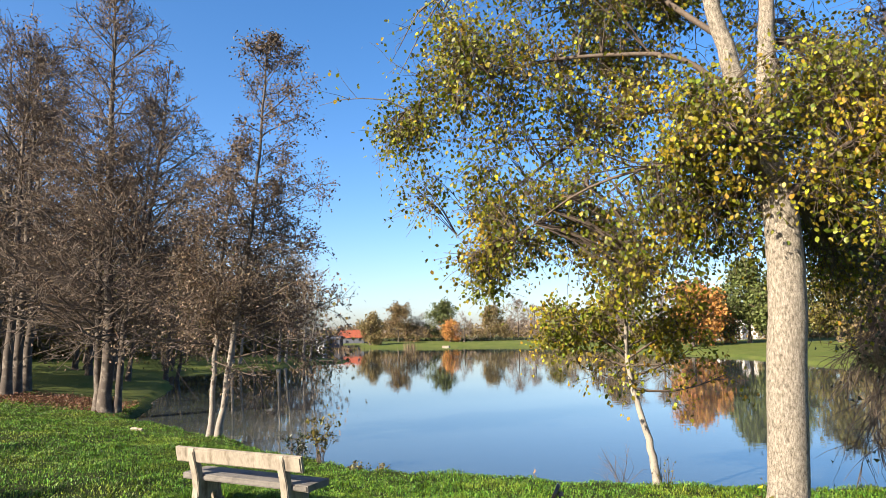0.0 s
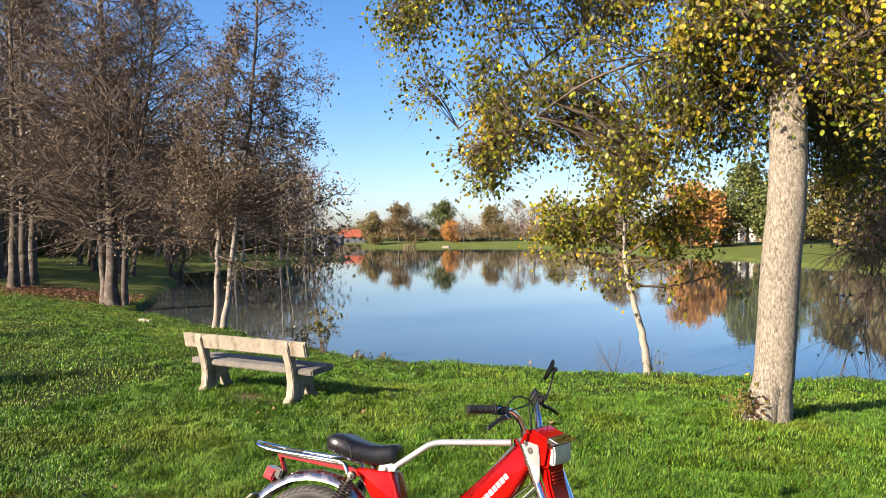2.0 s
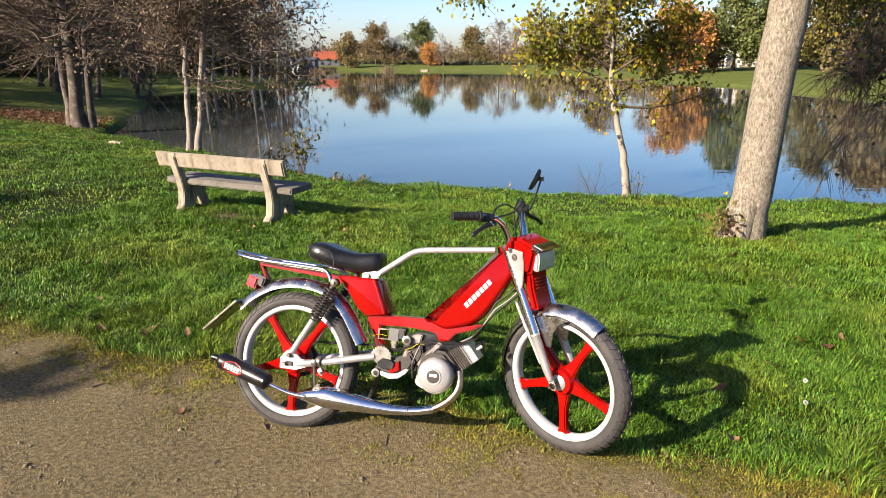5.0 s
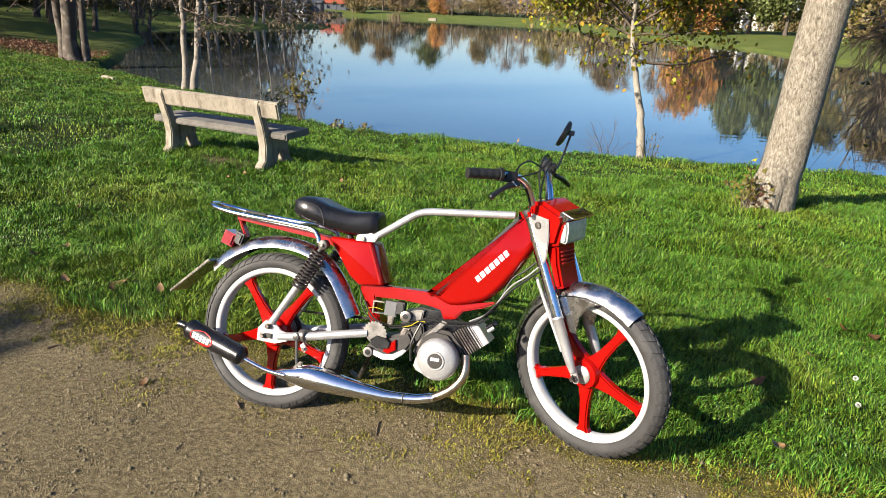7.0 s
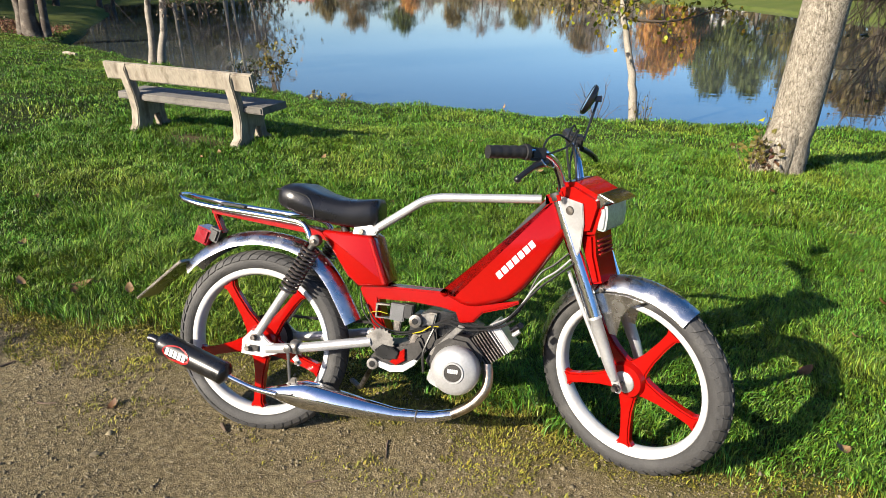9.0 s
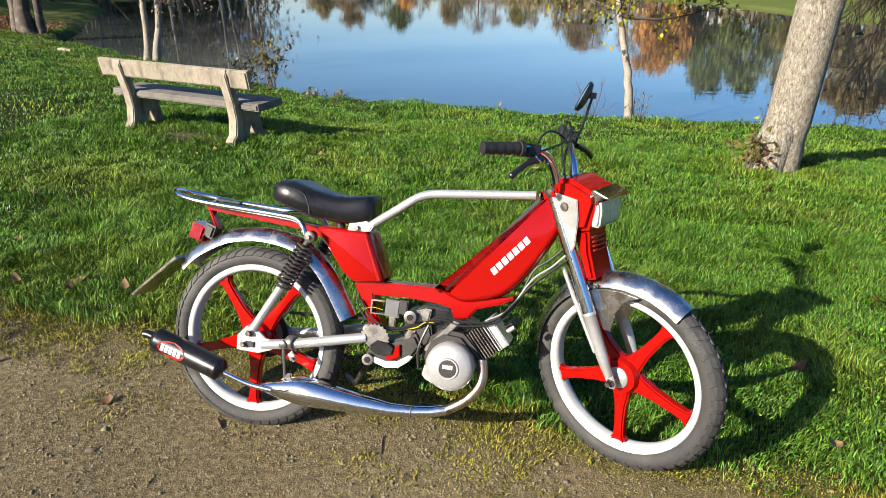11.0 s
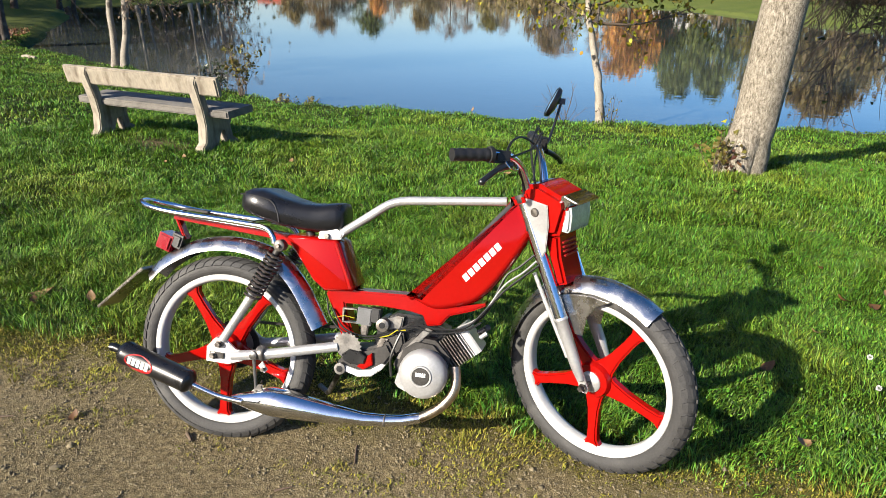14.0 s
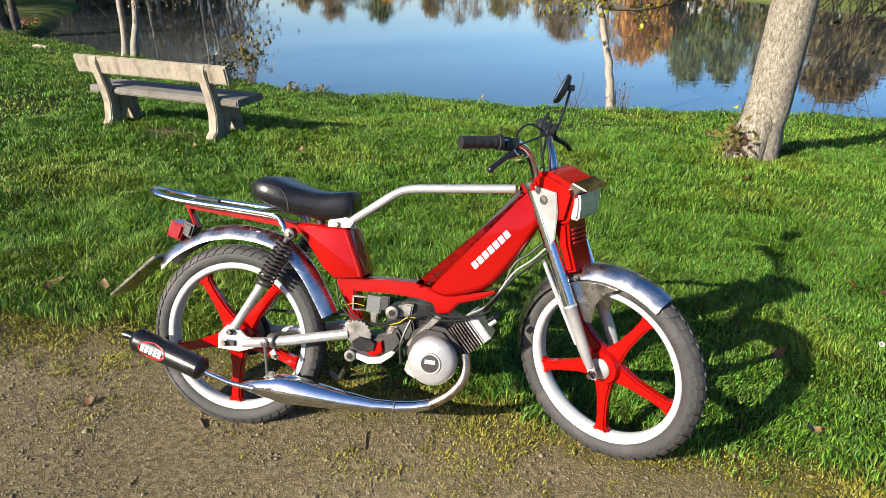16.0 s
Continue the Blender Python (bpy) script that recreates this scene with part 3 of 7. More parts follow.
def tree(name, label, seed, stems, bark, twig, leaf, group="", per_m=5.0, start=0.25, reach=lambda h: 1.5 * (1 - h), elev=(10, 50), sec=6, twigs=4, leaves=3,
         leaf_size=0.07, leaf_spread=0.08, lift=0.3, wander=0.14, sec_ratio=0.45, twig_len=0.35, droop=0.0, extra=(), sides=9, category="tree", limb_r=0.028, thin=0.004, slim=0.6,
         leaf_gate=None, bias=None, clouds=(), cloud_twigs=4, thick=0.03, rounded=False, bare=0, leaf2=None, gate2=None):
    """A tree: stems as polylines (points, radius at foot, radius at top), limbs by height, twigs and leaves. extra: limbs given by hand."""
    rng = np.random.default_rng(seed)
    foot = stems[0][0][0]
    root = thing(name, Matrix.Translation(foot), label, category, group)
    off = np.array(foot, float)
    trunk, fine, anchors, limbs = Wood(), Wood(), [], []

    def twiglet(p, d, length, r):
        length = max(0.05, length)
        q = limb(rng, p, d, length, wander * 1.3, lift * 0.5 - droop, 3)
        fine.tube(q, np.linspace(r, thin * 0.4, 4), 3)
        for _ in range(leaves):
            a, _d = along(q, rng.uniform(0.2, 1.0))
            anchors.append(a + rng.normal(0, leaf_spread, 3))

    def second(p, d, length, r, short=1.0):
        q = limb(rng, p, d, length, wander, lift * 0.6 - droop, 4)
        fine.tube(q, np.linspace(r, thin * 0.7, 5), 4)
        for k in range(twigs):
            a, dd = along(q, rng.uniform(0.15, 1.0))
            e = rng.normal(0, 1, 3)
            e = e - dd * e.dot(dd)
            e /= np.linalg.norm(e)
            twiglet(a, dd * 0.6 + e * 0.8, twig_len * short * rng.uniform(0.5, 1.2), thin)

    def primary(q, r, length):
        (trunk if r > thick else fine).tube(q, np.linspace(r, max(thin, r * 0.25), len(q)), 6)
        limbs.append(q[1:])
        count = max(1, int(sec * min(1.25, 0.15 + 0.8 * length / 1.5)))
        for k in range(count):
            s = rng.uniform(0.2, 1.0)
            a, dd = along(q, s)
            e = rng.normal(0, 1, 3)
            e[2] *= 0.6
            e = e - dd * e.dot(dd)
            e /= np.linalg.norm(e) + 1e-9
            second(a, dd * 0.7 + e * 0.8, length * sec_ratio * (1.15 - 0.6 * s) * rng.uniform(0.6, 1.2) + 0.05, max(thin, r * 0.35), min(1.0, 0.2 + length / 1.6))

    for pts, r0, r1 in stems:
        line = np.array([tuple(v) for v in smooth_line(pts, 5)]) - off
        steps = np.linalg.norm(np.diff(line, axis=0), axis=1).sum()
        line[1:-1] += rng.normal(0, 0.012 * steps / 8, (len(line) - 2, 3))
        frac = np.linspace(0, 1, len(line))
        rad = r0 + (r1 - r0) * frac ** 0.85
        rad[0] *= 1.35
        trunk.tube(line, rad, sides)
        if bare > 0:
            bare -= 1
            continue
        limbs.append(line[len(line) // 3:])
        n = int(per_m * steps * (1 - start))
        for k in range(n):
            s = start + (1 - start) * (k + rng.uniform(0, 1)) / n
            p, dd = along(line, s)
            h = (s - start) / (1 - start)
            az = k * 2.39996 + rng.uniform(-0.5, 0.5)
            el = radians(elev[0] + (elev[1] - elev[0]) * h + rng.uniform(-14, 14))
            d = np.array((math.cos(az) * math.cos(el), math.sin(az) * math.cos(el), math.sin(el)))
            length = reach(h) * rng.uniform(0.55, 1.15)
            if bias is not None:
                length *= max(0.25, 1 + float(np.dot(d[:2], bias)))
            if length < 0.05:
                continue
            r = min(rad[min(len(rad) - 1, int(s * len(rad)))] * 0.6, limb_r * (0.4 + 0.6 * length / max(0.3, reach(0.2))))
            primary(limb(rng, p, d, length, wander * 0.7, lift, 6), r, length)
    for pts, r in extra:
        line = np.array([tuple(v) for v in smooth_line(pts, 4)]) - off
        primary(line, r, np.linalg.norm(np.diff(line, axis=0), axis=1).sum())
    nodes = np.concatenate(limbs)
    for centre, radii, count in clouds:
        for k in range(count):
            if k % 10 == 0:
                v = rng.normal(0, 1, 3)
                v *= rng.uniform(0.1, 1.0) ** 0.5 / np.linalg.norm(v)
            goal = np.array(centre) + (v + rng.normal(0, 0.13, 3)) * np.array(radii) - off
            gap = nodes - goal
            cost = np.linalg.norm(gap, axis=1) + 0.6 * np.clip(gap[:, 2], 0, 9)
            p = nodes[int(np.argmin(cost))]
            far = np.linalg.norm(goal - p)
            q = np.array([p, p * 0.6 + goal * 0.4 + (0, 0, 0.10 * far), p * 0.25 + goal * 0.75 + (0, 0, 0.08 * far) + rng.normal(0, 0.03, 3), goal])
            fine.tube(q, np.linspace(thin * 1.6, thin * 0.6, 4), 4)
            for _ in range(cloud_twigs):
                a, dd = along(q, rng.uniform(0.45, 1.0))
                twiglet(a, dd * 0.4 + rng.normal(0, 0.6, 3), twig_len * rng.uniform(0.5, 1.2), thin)
    trunk.make("trunk", bark, root)
    tw = fine.make("twig_work", twig, root)
    if tw:
        tw["kind"] = "stuff"
    if leaf and anchors:
        pts = np.array(anchors)
        if leaf_gate is not None:
            pts = pts[leaf_gate(pts + off, rng)]
        if leaf2 is not None:
            mask = gate2(pts + off, rng)
            c = leaf_mesh("foliage", pts[mask], leaf_size * rng.uniform(0.6, 1.3, int(mask.sum())), rng, leaf2, root, slim=slim, rounded=rounded)
            c["kind"] = "stuff"
            pts = pts[~mask]
        c = leaf_mesh("crown", pts, leaf_size * rng.uniform(0.6, 1.3, len(pts)), rng, leaf, root, slim=slim, rounded=rounded)
        if c:
            c["kind"] = "stuff"
    return root


# ---- moped ----
LEAN = 16.0
RAKE = radians(22.6)
AXLE_F, AXLE_R = Vector((0.578, 0.018, 0.316)), Vector((-0.548, 0.0, 0.270))
HEAD = AXLE_F + Vector((-math.sin(RAKE), 0, math.cos(RAKE))) * 0.55
STEER = Matrix.Translation(HEAD) @ Matrix.Rotation(radians(-32), 4, Vector((-math.sin(RAKE), 0, math.cos(RAKE)))) @ Matrix.Translation(-HEAD)


def wheel(ob, name, at, m, seed, slick):
    """A five-spoke cast wheel: white rim, tyre with tread, red spokes and hub."""
    T = m @ Matrix.Translation(at)
    bm = bmesh.new()
    add_lathe(bm, [(0.236, -0.021), (0.232, -0.026), (0.222, -0.026), (0.216, -0.021), (0.2125, -0.010), (0.2125, 0.010), (0.216, 0.021), (0.222, 0.026), (0.232, 0.026),
                   (0.236, 0.021)], T, 72, True)
    rim = part(name, bm, M["white"], ob, "white-painted cast wheel rim")
    # tyre
    n, prof = 120, [(0.231, -0.020), (0.240, -0.030), (0.254, -0.034), (0.267, -0.032), (0.276, -0.025), (0.2825, -0.014), (0.285, -0.004), (0.285, 0.004), (0.2825, 0.014), (0.276, 0.025),
                    (0.267, 0.032), (0.254, 0.034), (0.240, 0.030), (0.231, 0.020)]
    bm = bmesh.new()
    rings = []
    for k in range(n):
        row = []
        for j, (r, y) in enumerate(prof):
            deep = 0.0
            a = 2 * math.pi * k / n
            row.append(bm.verts.new(T @ Vector(((r - deep) * math.cos(a), y, (r - deep) * math.sin(a)))))
        rings.append(row)
    for k in range(n):
        a, z = rings[k], rings[(k + 1) % n]
        for j in range(len(prof)):
            i = (j + 1) % len(prof)
            bm.faces.new((a[j], z[j], z[i], a[i]))
    part("tyre", bm, M["rubber"], rim, "worn grey-black treaded tyre", 60)
    # tread blocks, slanting over both shoulders
    bm = bmesh.new()
    count = 54 if slick else 46
    for k in range(count):
        for sgn in (-1, 1):
            rows = []
            for (r, y), lag in zip(((0.262, 0.0335), (0.2735, 0.0275), (0.2825, 0.0155), (0.2855, 0.003)), (0.0, 0.22, 0.62, 1.0)):
                w0, w1 = (0.10, 0.86) if slick else ((0.34, 0.66) if r < 0.27 else (0.14, 0.86))
                for w in (w0, w1):
                    ang = 2 * math.pi * (k + w + (0.5 * (sgn > 0)) - lag * (1.1 if slick else 0.35)) / count
                    for lift in (-0.002, 0.0030 if slick else 0.0042):
                        nr, ny = r + lift * (0.45 if y > 0.03 else 0.95), y + lift * (0.9 if y > 0.03 else 0.4 if y > 0.02 else 0.1)
                        rows.append(bm.verts.new(T @ Vector((nr * math.cos(ang), sgn * ny, nr * math.sin(ang)))))
            for i in range(3):
                a, b = rows[i * 4:i * 4 + 4], rows[i * 4 + 4:i * 4 + 8]
                for q in ((1, 3), (0, 1), (3, 2)):
                    bm.faces.new((a[q[0]], a[q[1]], b[q[1]], b[q[0]]))
            bm.faces.new((rows[0], rows[1], rows[3], rows[2]))
            bm.faces.new((rows[12], rows[13], rows[15], rows[14]))
    tr = part("tread", bm, M["rubber"], rim, smooth=0)
    tr["kind"] = "stuff"
    # spokes
    for k in range(5):
        bm = bmesh.new()
        A = T @ Matrix.Rotation(radians(90 - 72 * k), 4, "Y")
        half = [(0.030, 0.040), (0.055, 0.026), (0.10, 0.0175), (0.16, 0.0145), (0.196, 0.016), (0.210, 0.024), (0.214, 0.034)]
        outline = [(x, -w) for x, w in half] + [(x, w) for x, w in half[::-1]]
        add_slab(bm, outline, -0.014, 0.014, A, 0.005)
        part("spoke", bm, M["red"], rim)
    bm = bmesh.new()
    add_lathe(bm, [(0.03, -0.034), (0.048, -0.030), (0.054, -0.016), (0.054, 0.016), (0.048, 0.03), (0.03, 0.034)], T, 36)
    hub = part("hub", bm, M["red"], rim)
    bm = bmesh.new()
    add_lathe(bm, [(0.012, -0.043), (0.026, -0.041), (0.031, -0.037), (0.031, -0.030)], T, 32)
    part("brake_plate", bm, M["alloy"] if not slick else M["steel"], hub)
    return rim


def coil(bm, a, b, r, wire, turns, n=16):
    a, b = Vector(a), Vector(b)
    d = (b - a)
    s = d.orthogonal().normalized()
    u = d.normalized().cross(s)
    pts = [a + d * (k / (turns * n)) + (s * math.cos(2 * math.pi * k / n) + u * math.sin(2 * math.pi * k / n)) * r for k in range(turns * n + 1)]
    add_tube(bm, pts, wire, 6)


def bolt(parent, at, r=0.008, h=0.01, mat="steel", m=None):
    bm = bmesh.new()
    add_lathe(bm, [(r, -h), (r, 0), (r * 1.5, 0.0005), (r * 1.5, 0.003)], (m or Matrix()) @ Matrix.Translation(at), 6)
    part("bolt", bm, M[mat], parent, smooth=0)


def arc_band(bm, pts, half, drop, thick, m=None, segs=6):
    """A mudguard: a crowned strip along a line of (x, z) points."""
    m = m or Matrix()
    line = smooth_line([(x, 0, z) for x, z in pts], 5)
    p, _f = frames_along(line)
    rows = []
    for i, q in enumerate(p):
        t = (p[min(i + 1, len(p) - 1)] - p[max(i - 1, 0)]).normalized()
        nrm = Vector((-t.z, 0, t.x))
        if nrm.z < 0 and abs(nrm.z) > 0.3:
            nrm = -nrm
        row = []
        for side in (0, 1):
            for k in range(segs + 1):
                v = -1 + 2 * k / segs
                v = v if side == 0 else -v
                row.append(bm.verts.new(m @ (q - nrm * (drop * v * v + thick * side) + Vector((0, half * v, 0)))))
        rows.append(row)
    n = len(rows[0])
    for a, z in zip(rows, rows[1:]):
        for k in range(n):
            bm.faces.new((a[k], a[(k + 1) % n], z[(k + 1) % n], z[k]))
    bm.faces.new(rows[0])
    bm.faces.new(rows[-1][::-1])
    return bm


def loft(bm, sections, n=20, power=2.6):
    """Superellipse sections (centre, half width y, half height z) joined along x."""
    rings = []
    for x, zc, hy, hz in sections:
        ring = []
        for k in range(n):
            a = 2 * math.pi * k / n
            c, s = math.cos(a), math.sin(a)
            ring.append(bm.verts.new((x, hy * math.copysign(abs(c) ** (2 / power), c), zc + hz * math.copysign(abs(s) ** (2 / power), s))))
        rings.append(ring)
    for a, z in zip(rings, rings[1:]):
        for k in range(n):
            bm.faces.new((a[k], a[(k + 1) % n], z[(k + 1) % n], z[k]))
    bm.faces.new(rings[0][::-1])
    bm.faces.new(rings[-1])


def letters(parent, at, way, up, count, width, height, out, mat="letter"):
    """Plain upright bars in a row."""
    at, way, up, out = Vector(at), Vector(way), Vector(up).normalized(), Vector(out).normalized()
    step = way / count
    for k in range(count):
        bm = bmesh.new()
        a = at + step * k
        b = a + step.normalized() * width
        q = [a, b, b + up * height, a + up * height]
        lo = [bm.verts.new(v) for v in q]
        hi = [bm.verts.new(v + out * 0.0012) for v in q]
        bm.faces.new(lo)
        bm.faces.new(hi)
        for i in range(4):
            bm.faces.new((lo[i], lo[(i + 1) % 4], hi[(i + 1) % 4], hi[i]))
        part("letter_bar", bm, M[mat], parent, smooth=0)


def moped():
    ob = thing("moped", pose(0, 0, 0, -LEAN, 0, 0), "red moped, five-spoke wheels, chrome exhaust, leaning on its stand", "moped")
    tube = lambda pts, r, n=10, sm=True: add_tube(bmesh.new(), smooth_line(pts) if sm else pts, r, n)

    wheel(ob, "rear_wheel", AXLE_R, Matrix(), 1, True)
    wheel(ob, "front_wheel", AXLE_F, STEER, 2, False)

    # pressed-steel frame
    bm = bmesh.new()
    tank_line = [(0.040, 0.492), (0.052, 0.510), (0.292, 0.790), (0.318, 0.812), (0.338, 0.806), (0.362, 0.735), (0.352, 0.680), (0.285, 0.570), (0.235, 0.512), (0.185, 0.487), (0.105, 0.468)]
    line = [(v.x, v.z) for v in smooth_line([(x, 0, z) for x, z in tank_line] + [(tank_line[0][0], 0, tank_line[0][1])], 3)[:-1]]
    add_pillow(bm, line, [(0.014, 0.0), (0.028, 0.0012), (0.038, 0.004), (0.046, 0.009), (0.051, 0.015), (0.053, 0.021)])
    tank = part("fuel_tank", bm, M["red"], ob, "glossy red slanting tank with white lettering bars", 50)
    bm = bmesh.new()
    add_slab(bm, [(0.060, 0.499), (0.318, 0.800), (0.322, 0.809), (0.312, 0.811), (0.052, 0.508)], -0.053, -0.046, None, 0.002)
    part("trim_strip", bm, M["plastic"], tank)
    letters(tank, (0.192, -0.0530, 0.562), (0.096, 0, 0.1085), (-0.55, 0, 0.62), 7, 0.0155, 0.0195, (0, -1, 0))
    bm = bmesh.new()
    add_slab(bm, [(-0.215, 0.505), (-0.13, 0.499), (0.050, 0.503), (0.11, 0.485), (0.19, 0.489), (0.248, 0.502), (0.250, 0.494), (0.215, 0.476), (0.15, 0.455), (0.125, 0.425), (0.085, 0.418),
                  (0.070, 0.448), (0.030, 0.456), (-0.06, 0.462), (-0.165, 0.458), (-0.150, 0.405), (-0.128, 0.355), (-0.168, 0.350), (-0.195, 0.420), (-0.225, 0.480)], -0.034, 0.034, None, 0.005)
    frame_ob = part("frame", bm, M["red"], ob, "red pressed-steel frame beam")
    # thin dark line along the beam's upper near edge
    bm = bmesh.new()
    add_slab(bm, [(-0.128, 0.5025), (0.046, 0.506), (0.052, 0.509), (-0.130, 0.5055)], -0.0335, -0.027, None, 0.001)
    part("beam_cover", bm, M["plastic"], frame_ob)
    # box under the saddle
    bm = bmesh.new()
    add_pillow(bm, [(-0.352, 0.640), (-0.342, 0.648), (-0.200, 0.646), (-0.185, 0.636), (-0.132, 0.512), (-0.140, 0.500), (-0.225, 0.492), (-0.262, 0.520)], [(0.044, 0.0), (0.051, 0.0015), (0.056, 0.005), (0.059, 0.010)])
    box = part("side_box", bm, M["red"], ob, "red box under the saddle", 50)
    bm = bmesh.new()
    add_slab(bm, [(-0.205, 0.641), (-0.192, 0.636), (-0.139, 0.510), (-0.150, 0.505)], -0.061, -0.056, None, 0.002)
    part("rib", bm, M["red"], box)
    # tail bar, rack, lamp, plate
    bm = bmesh.new()
    add_slab(bm, [(-0.735, 0.672), (-0.735, 0.660), (-0.420, 0.630), (-0.345, 0.612), (-0.335, 0.640), (-0.410, 0.650)], -0.028, 0.028, None, 0.005)
    part("tail_frame", bm, M["red"], ob)
    bm = bmesh.new()
    add_slab(bm, [(-0.738, 0.662), (-0.727, 0.662), (-0.697, 0.600), (-0.706, 0.597)], -0.016, 0.016, None, 0.003)
    part("lamp_bracket", bm, M["red"], ob)
    rail = [(-0.372, -0.088, 0.622), (-0.382, -0.086, 0.645), (-0.410, -0.078, 0.664), (-0.50, -0.075, 0.672), (-0.698, -0.072, 0.683), (-0.79, -0.066, 0.694), (-0.838, -0.035, 0.704), (-0.848, 0.0, 0.708),
            (-0.838, 0.035, 0.704), (-0.79, 0.066, 0.694), (-0.698, 0.072, 0.683), (-0.50, 0.075, 0.672), (-0.410, 0.078, 0.664), (-0.382, 0.086, 0.645), (-0.372, 0.088, 0.622)]
    rack = part("rear_rack", tube(rail, 0.0085), M["chrome"], ob, "bent chrome tube carrier")
    for x, z in ((-0.69, 0.684), (-0.46, 0.671)):
        part("cross_bar", tube([(x, -0.07, z), (x - 0.01, 0, z + 0.002), (x, 0.07, z)], 0.007), M["chrome"], rack)
    bm = bmesh.new()
    add_box(bm, (0.075, 0.03, 0.006), pose(-0.66, -0.02, 0.692, 0, 4, 8), 0.002)
    part("spring_clip", bm, M["dark_steel"], rack)
    bm = bmesh.new()
    add_box(bm, (0.036, 0.060, 0.044), pose(-0.724, 0, 0.592, 0, 18, 0), 0.006)
    lamp = part("tail_lamp", bm, M["plastic"], ob, "small tail lamp with a red lens")
    bm = bmesh.new()
    add_box(bm, (0.048, 0.074, 0.050), pose(-0.760, 0, 0.587, 0, 18, 0), 0.006)
    part("lens", bm, M["lens_red"], lamp)
    guard = [(-0.826, 0.490), (-0.79, 0.527), (-0.74, 0.563), (-0.665, 0.600), (-0.574, 0.619), (-0.484, 0.616), (-0.411, 0.598), (-0.355, 0.563), (-0.300, 0.505), (-0.255, 0.435), (-0.226, 0.385)]
    bm = arc_band(bmesh.new(), guard, 0.043, 0.038, 0.0025, None, 10)
    fender = part("rear_mudguard", bm, M["polished"], ob, "polished metal rear mudguard")
    bm = bmesh.new()
    add_slab(bm, [(-0.815, 0.497), (-0.822, 0.503), (-0.972, 0.366), (-0.968, 0.360)], -0.055, 0.055, None, 0.002)
    part("plate", bm, M["plate"], fender, "dull rear plate")
    # saddle
    bm = bmesh.new()
    loft(bm, [(-0.483, 0.735, 0.060, 0.020), (-0.478, 0.737, 0.090, 0.032), (-0.458, 0.737, 0.104, 0.040), (-0.42, 0.731, 0.106, 0.047), (-0.36, 0.713, 0.096, 0.043), (-0.30, 0.703, 0.080, 0.041),
              (-0.25, 0.702, 0.068, 0.043), (-0.207, 0.708, 0.060, 0.043), (-0.190, 0.710, 0.054, 0.040), (-0.182, 0.710, 0.040, 0.028)], 24, 3.4)
    seat = part("saddle", bm, M["vinyl"], ob, "black vinyl single saddle", 60)
    for s in (-1, 1):
        part("piping", tube([(-0.487, s * 0.083, 0.757), (-0.44, s * 0.100, 0.757), (-0.385, s * 0.098, 0.745), (-0.365, s * 0.096, 0.715), (-0.36, s * 0.093, 0.685)], 0.0025, 6), M["plastic"], seat)
    part("saddle_post", tube([(-0.29, 0, 0.63), (-0.31, 0, 0.69)], 0.013, 10, False), M["dark_steel"], seat)
    bm = bmesh.new()
    add_slab(bm, [(-0.255, 0.640), (-0.250, 0.668), (-0.198, 0.676), (-0.176, 0.664), (-0.185, 0.648)], -0.054, -0.018, None, 0.004)
    br = part("bar_bracket", bm, M["alloy"], ob)
    bolt(br, (-0.225, -0.054, 0.655))
    bar = [(-0.195, -0.036, 0.660), (-0.12, -0.036, 0.712), (-0.065, -0.036, 0.751), (-0.035, -0.036, 0.766), (0.0, -0.036, 0.774), (0.06, -0.036, 0.779), (0.286, -0.036, 0.796)]
    topbar = part("brace_tube", tube(bar, 0.0125, 14), M["alloy"], ob, "silver-painted brace tube")
    bolt(topbar, (0.300, -0.036, 0.797), 0.005, 0.012, "steel", None)
    # shock absorbers and swing arms on both sides
    for s in (-1, 1):
        bm = bmesh.new()
        coil(bm, (-0.360, s * 0.090, 0.598), (-0.432, s * 0.090, 0.462), 0.0245, 0.0034, 12)
        sp = part("shock_absorber", bm, M["spring"], ob, "black coil-spring shock absorber")
        part("damper_rod", tube([(-0.355, s * 0.090, 0.612), (-0.44, s * 0.090, 0.450)], 0.011, 10, False), M["dark_steel"], sp)
        part("lower_tube", tube([(-0.430, s * 0.090, 0.468), (-0.520, s * 0.090, 0.318)], 0.0135, 12, False), M["alloy"], sp)
        bm = bmesh.new()
        add_lathe(bm, [(0.010, -0.016), (0.017, -0.012), (0.017, 0.012), (0.010, 0.016)], Matrix.Translation((-0.352, s * 0.090, 0.618)), 16)
        part("top_eye", bm, M["steel"], sp)
        bolt(sp, (-0.352, s * 0.104, 0.618), 0.006)
        bolt(sp, (-0.528, s * 0.100, 0.306), 0.008)
        bm = bmesh.new()
        add_tube(bm, smooth_line([(-0.49, s * 0.084, 0.273), (-0.40, s * 0.084, 0.287), (-0.30, s * 0.080, 0.308), (-0.165, s * 0.070, 0.337)]), 0.0150, 12)
        arm = part("swing_arm", bm, M["alloy"], ob, "silver swing arm")
        bm = bmesh.new()
        add_slab(bm, [(-0.572, 0.248), (-0.572, 0.292), (-0.545, 0.322), (-0.515, 0.322), (-0.480, 0.294), (-0.455, 0.290), (-0.455, 0.262), (-0.50, 0.246)], s * 0.084 - 0.007, s * 0.084 + 0.007, None, 0.003)
        part("axle_plate", bm, M["alloy"], arm)
        bm = bmesh.new()
        add_slab(bm, [(-0.556, 0.262), (-0.556, 0.280), (-0.512, 0.280), (-0.512, 0.262)], s * 0.094 - 0.004, s * 0.094 + 0.004, None, 0.002)
        part("axle_slot", bm, M["dark_steel"], arm)
        bolt(arm, (-0.545, s * 0.100, 0.270), 0.008)
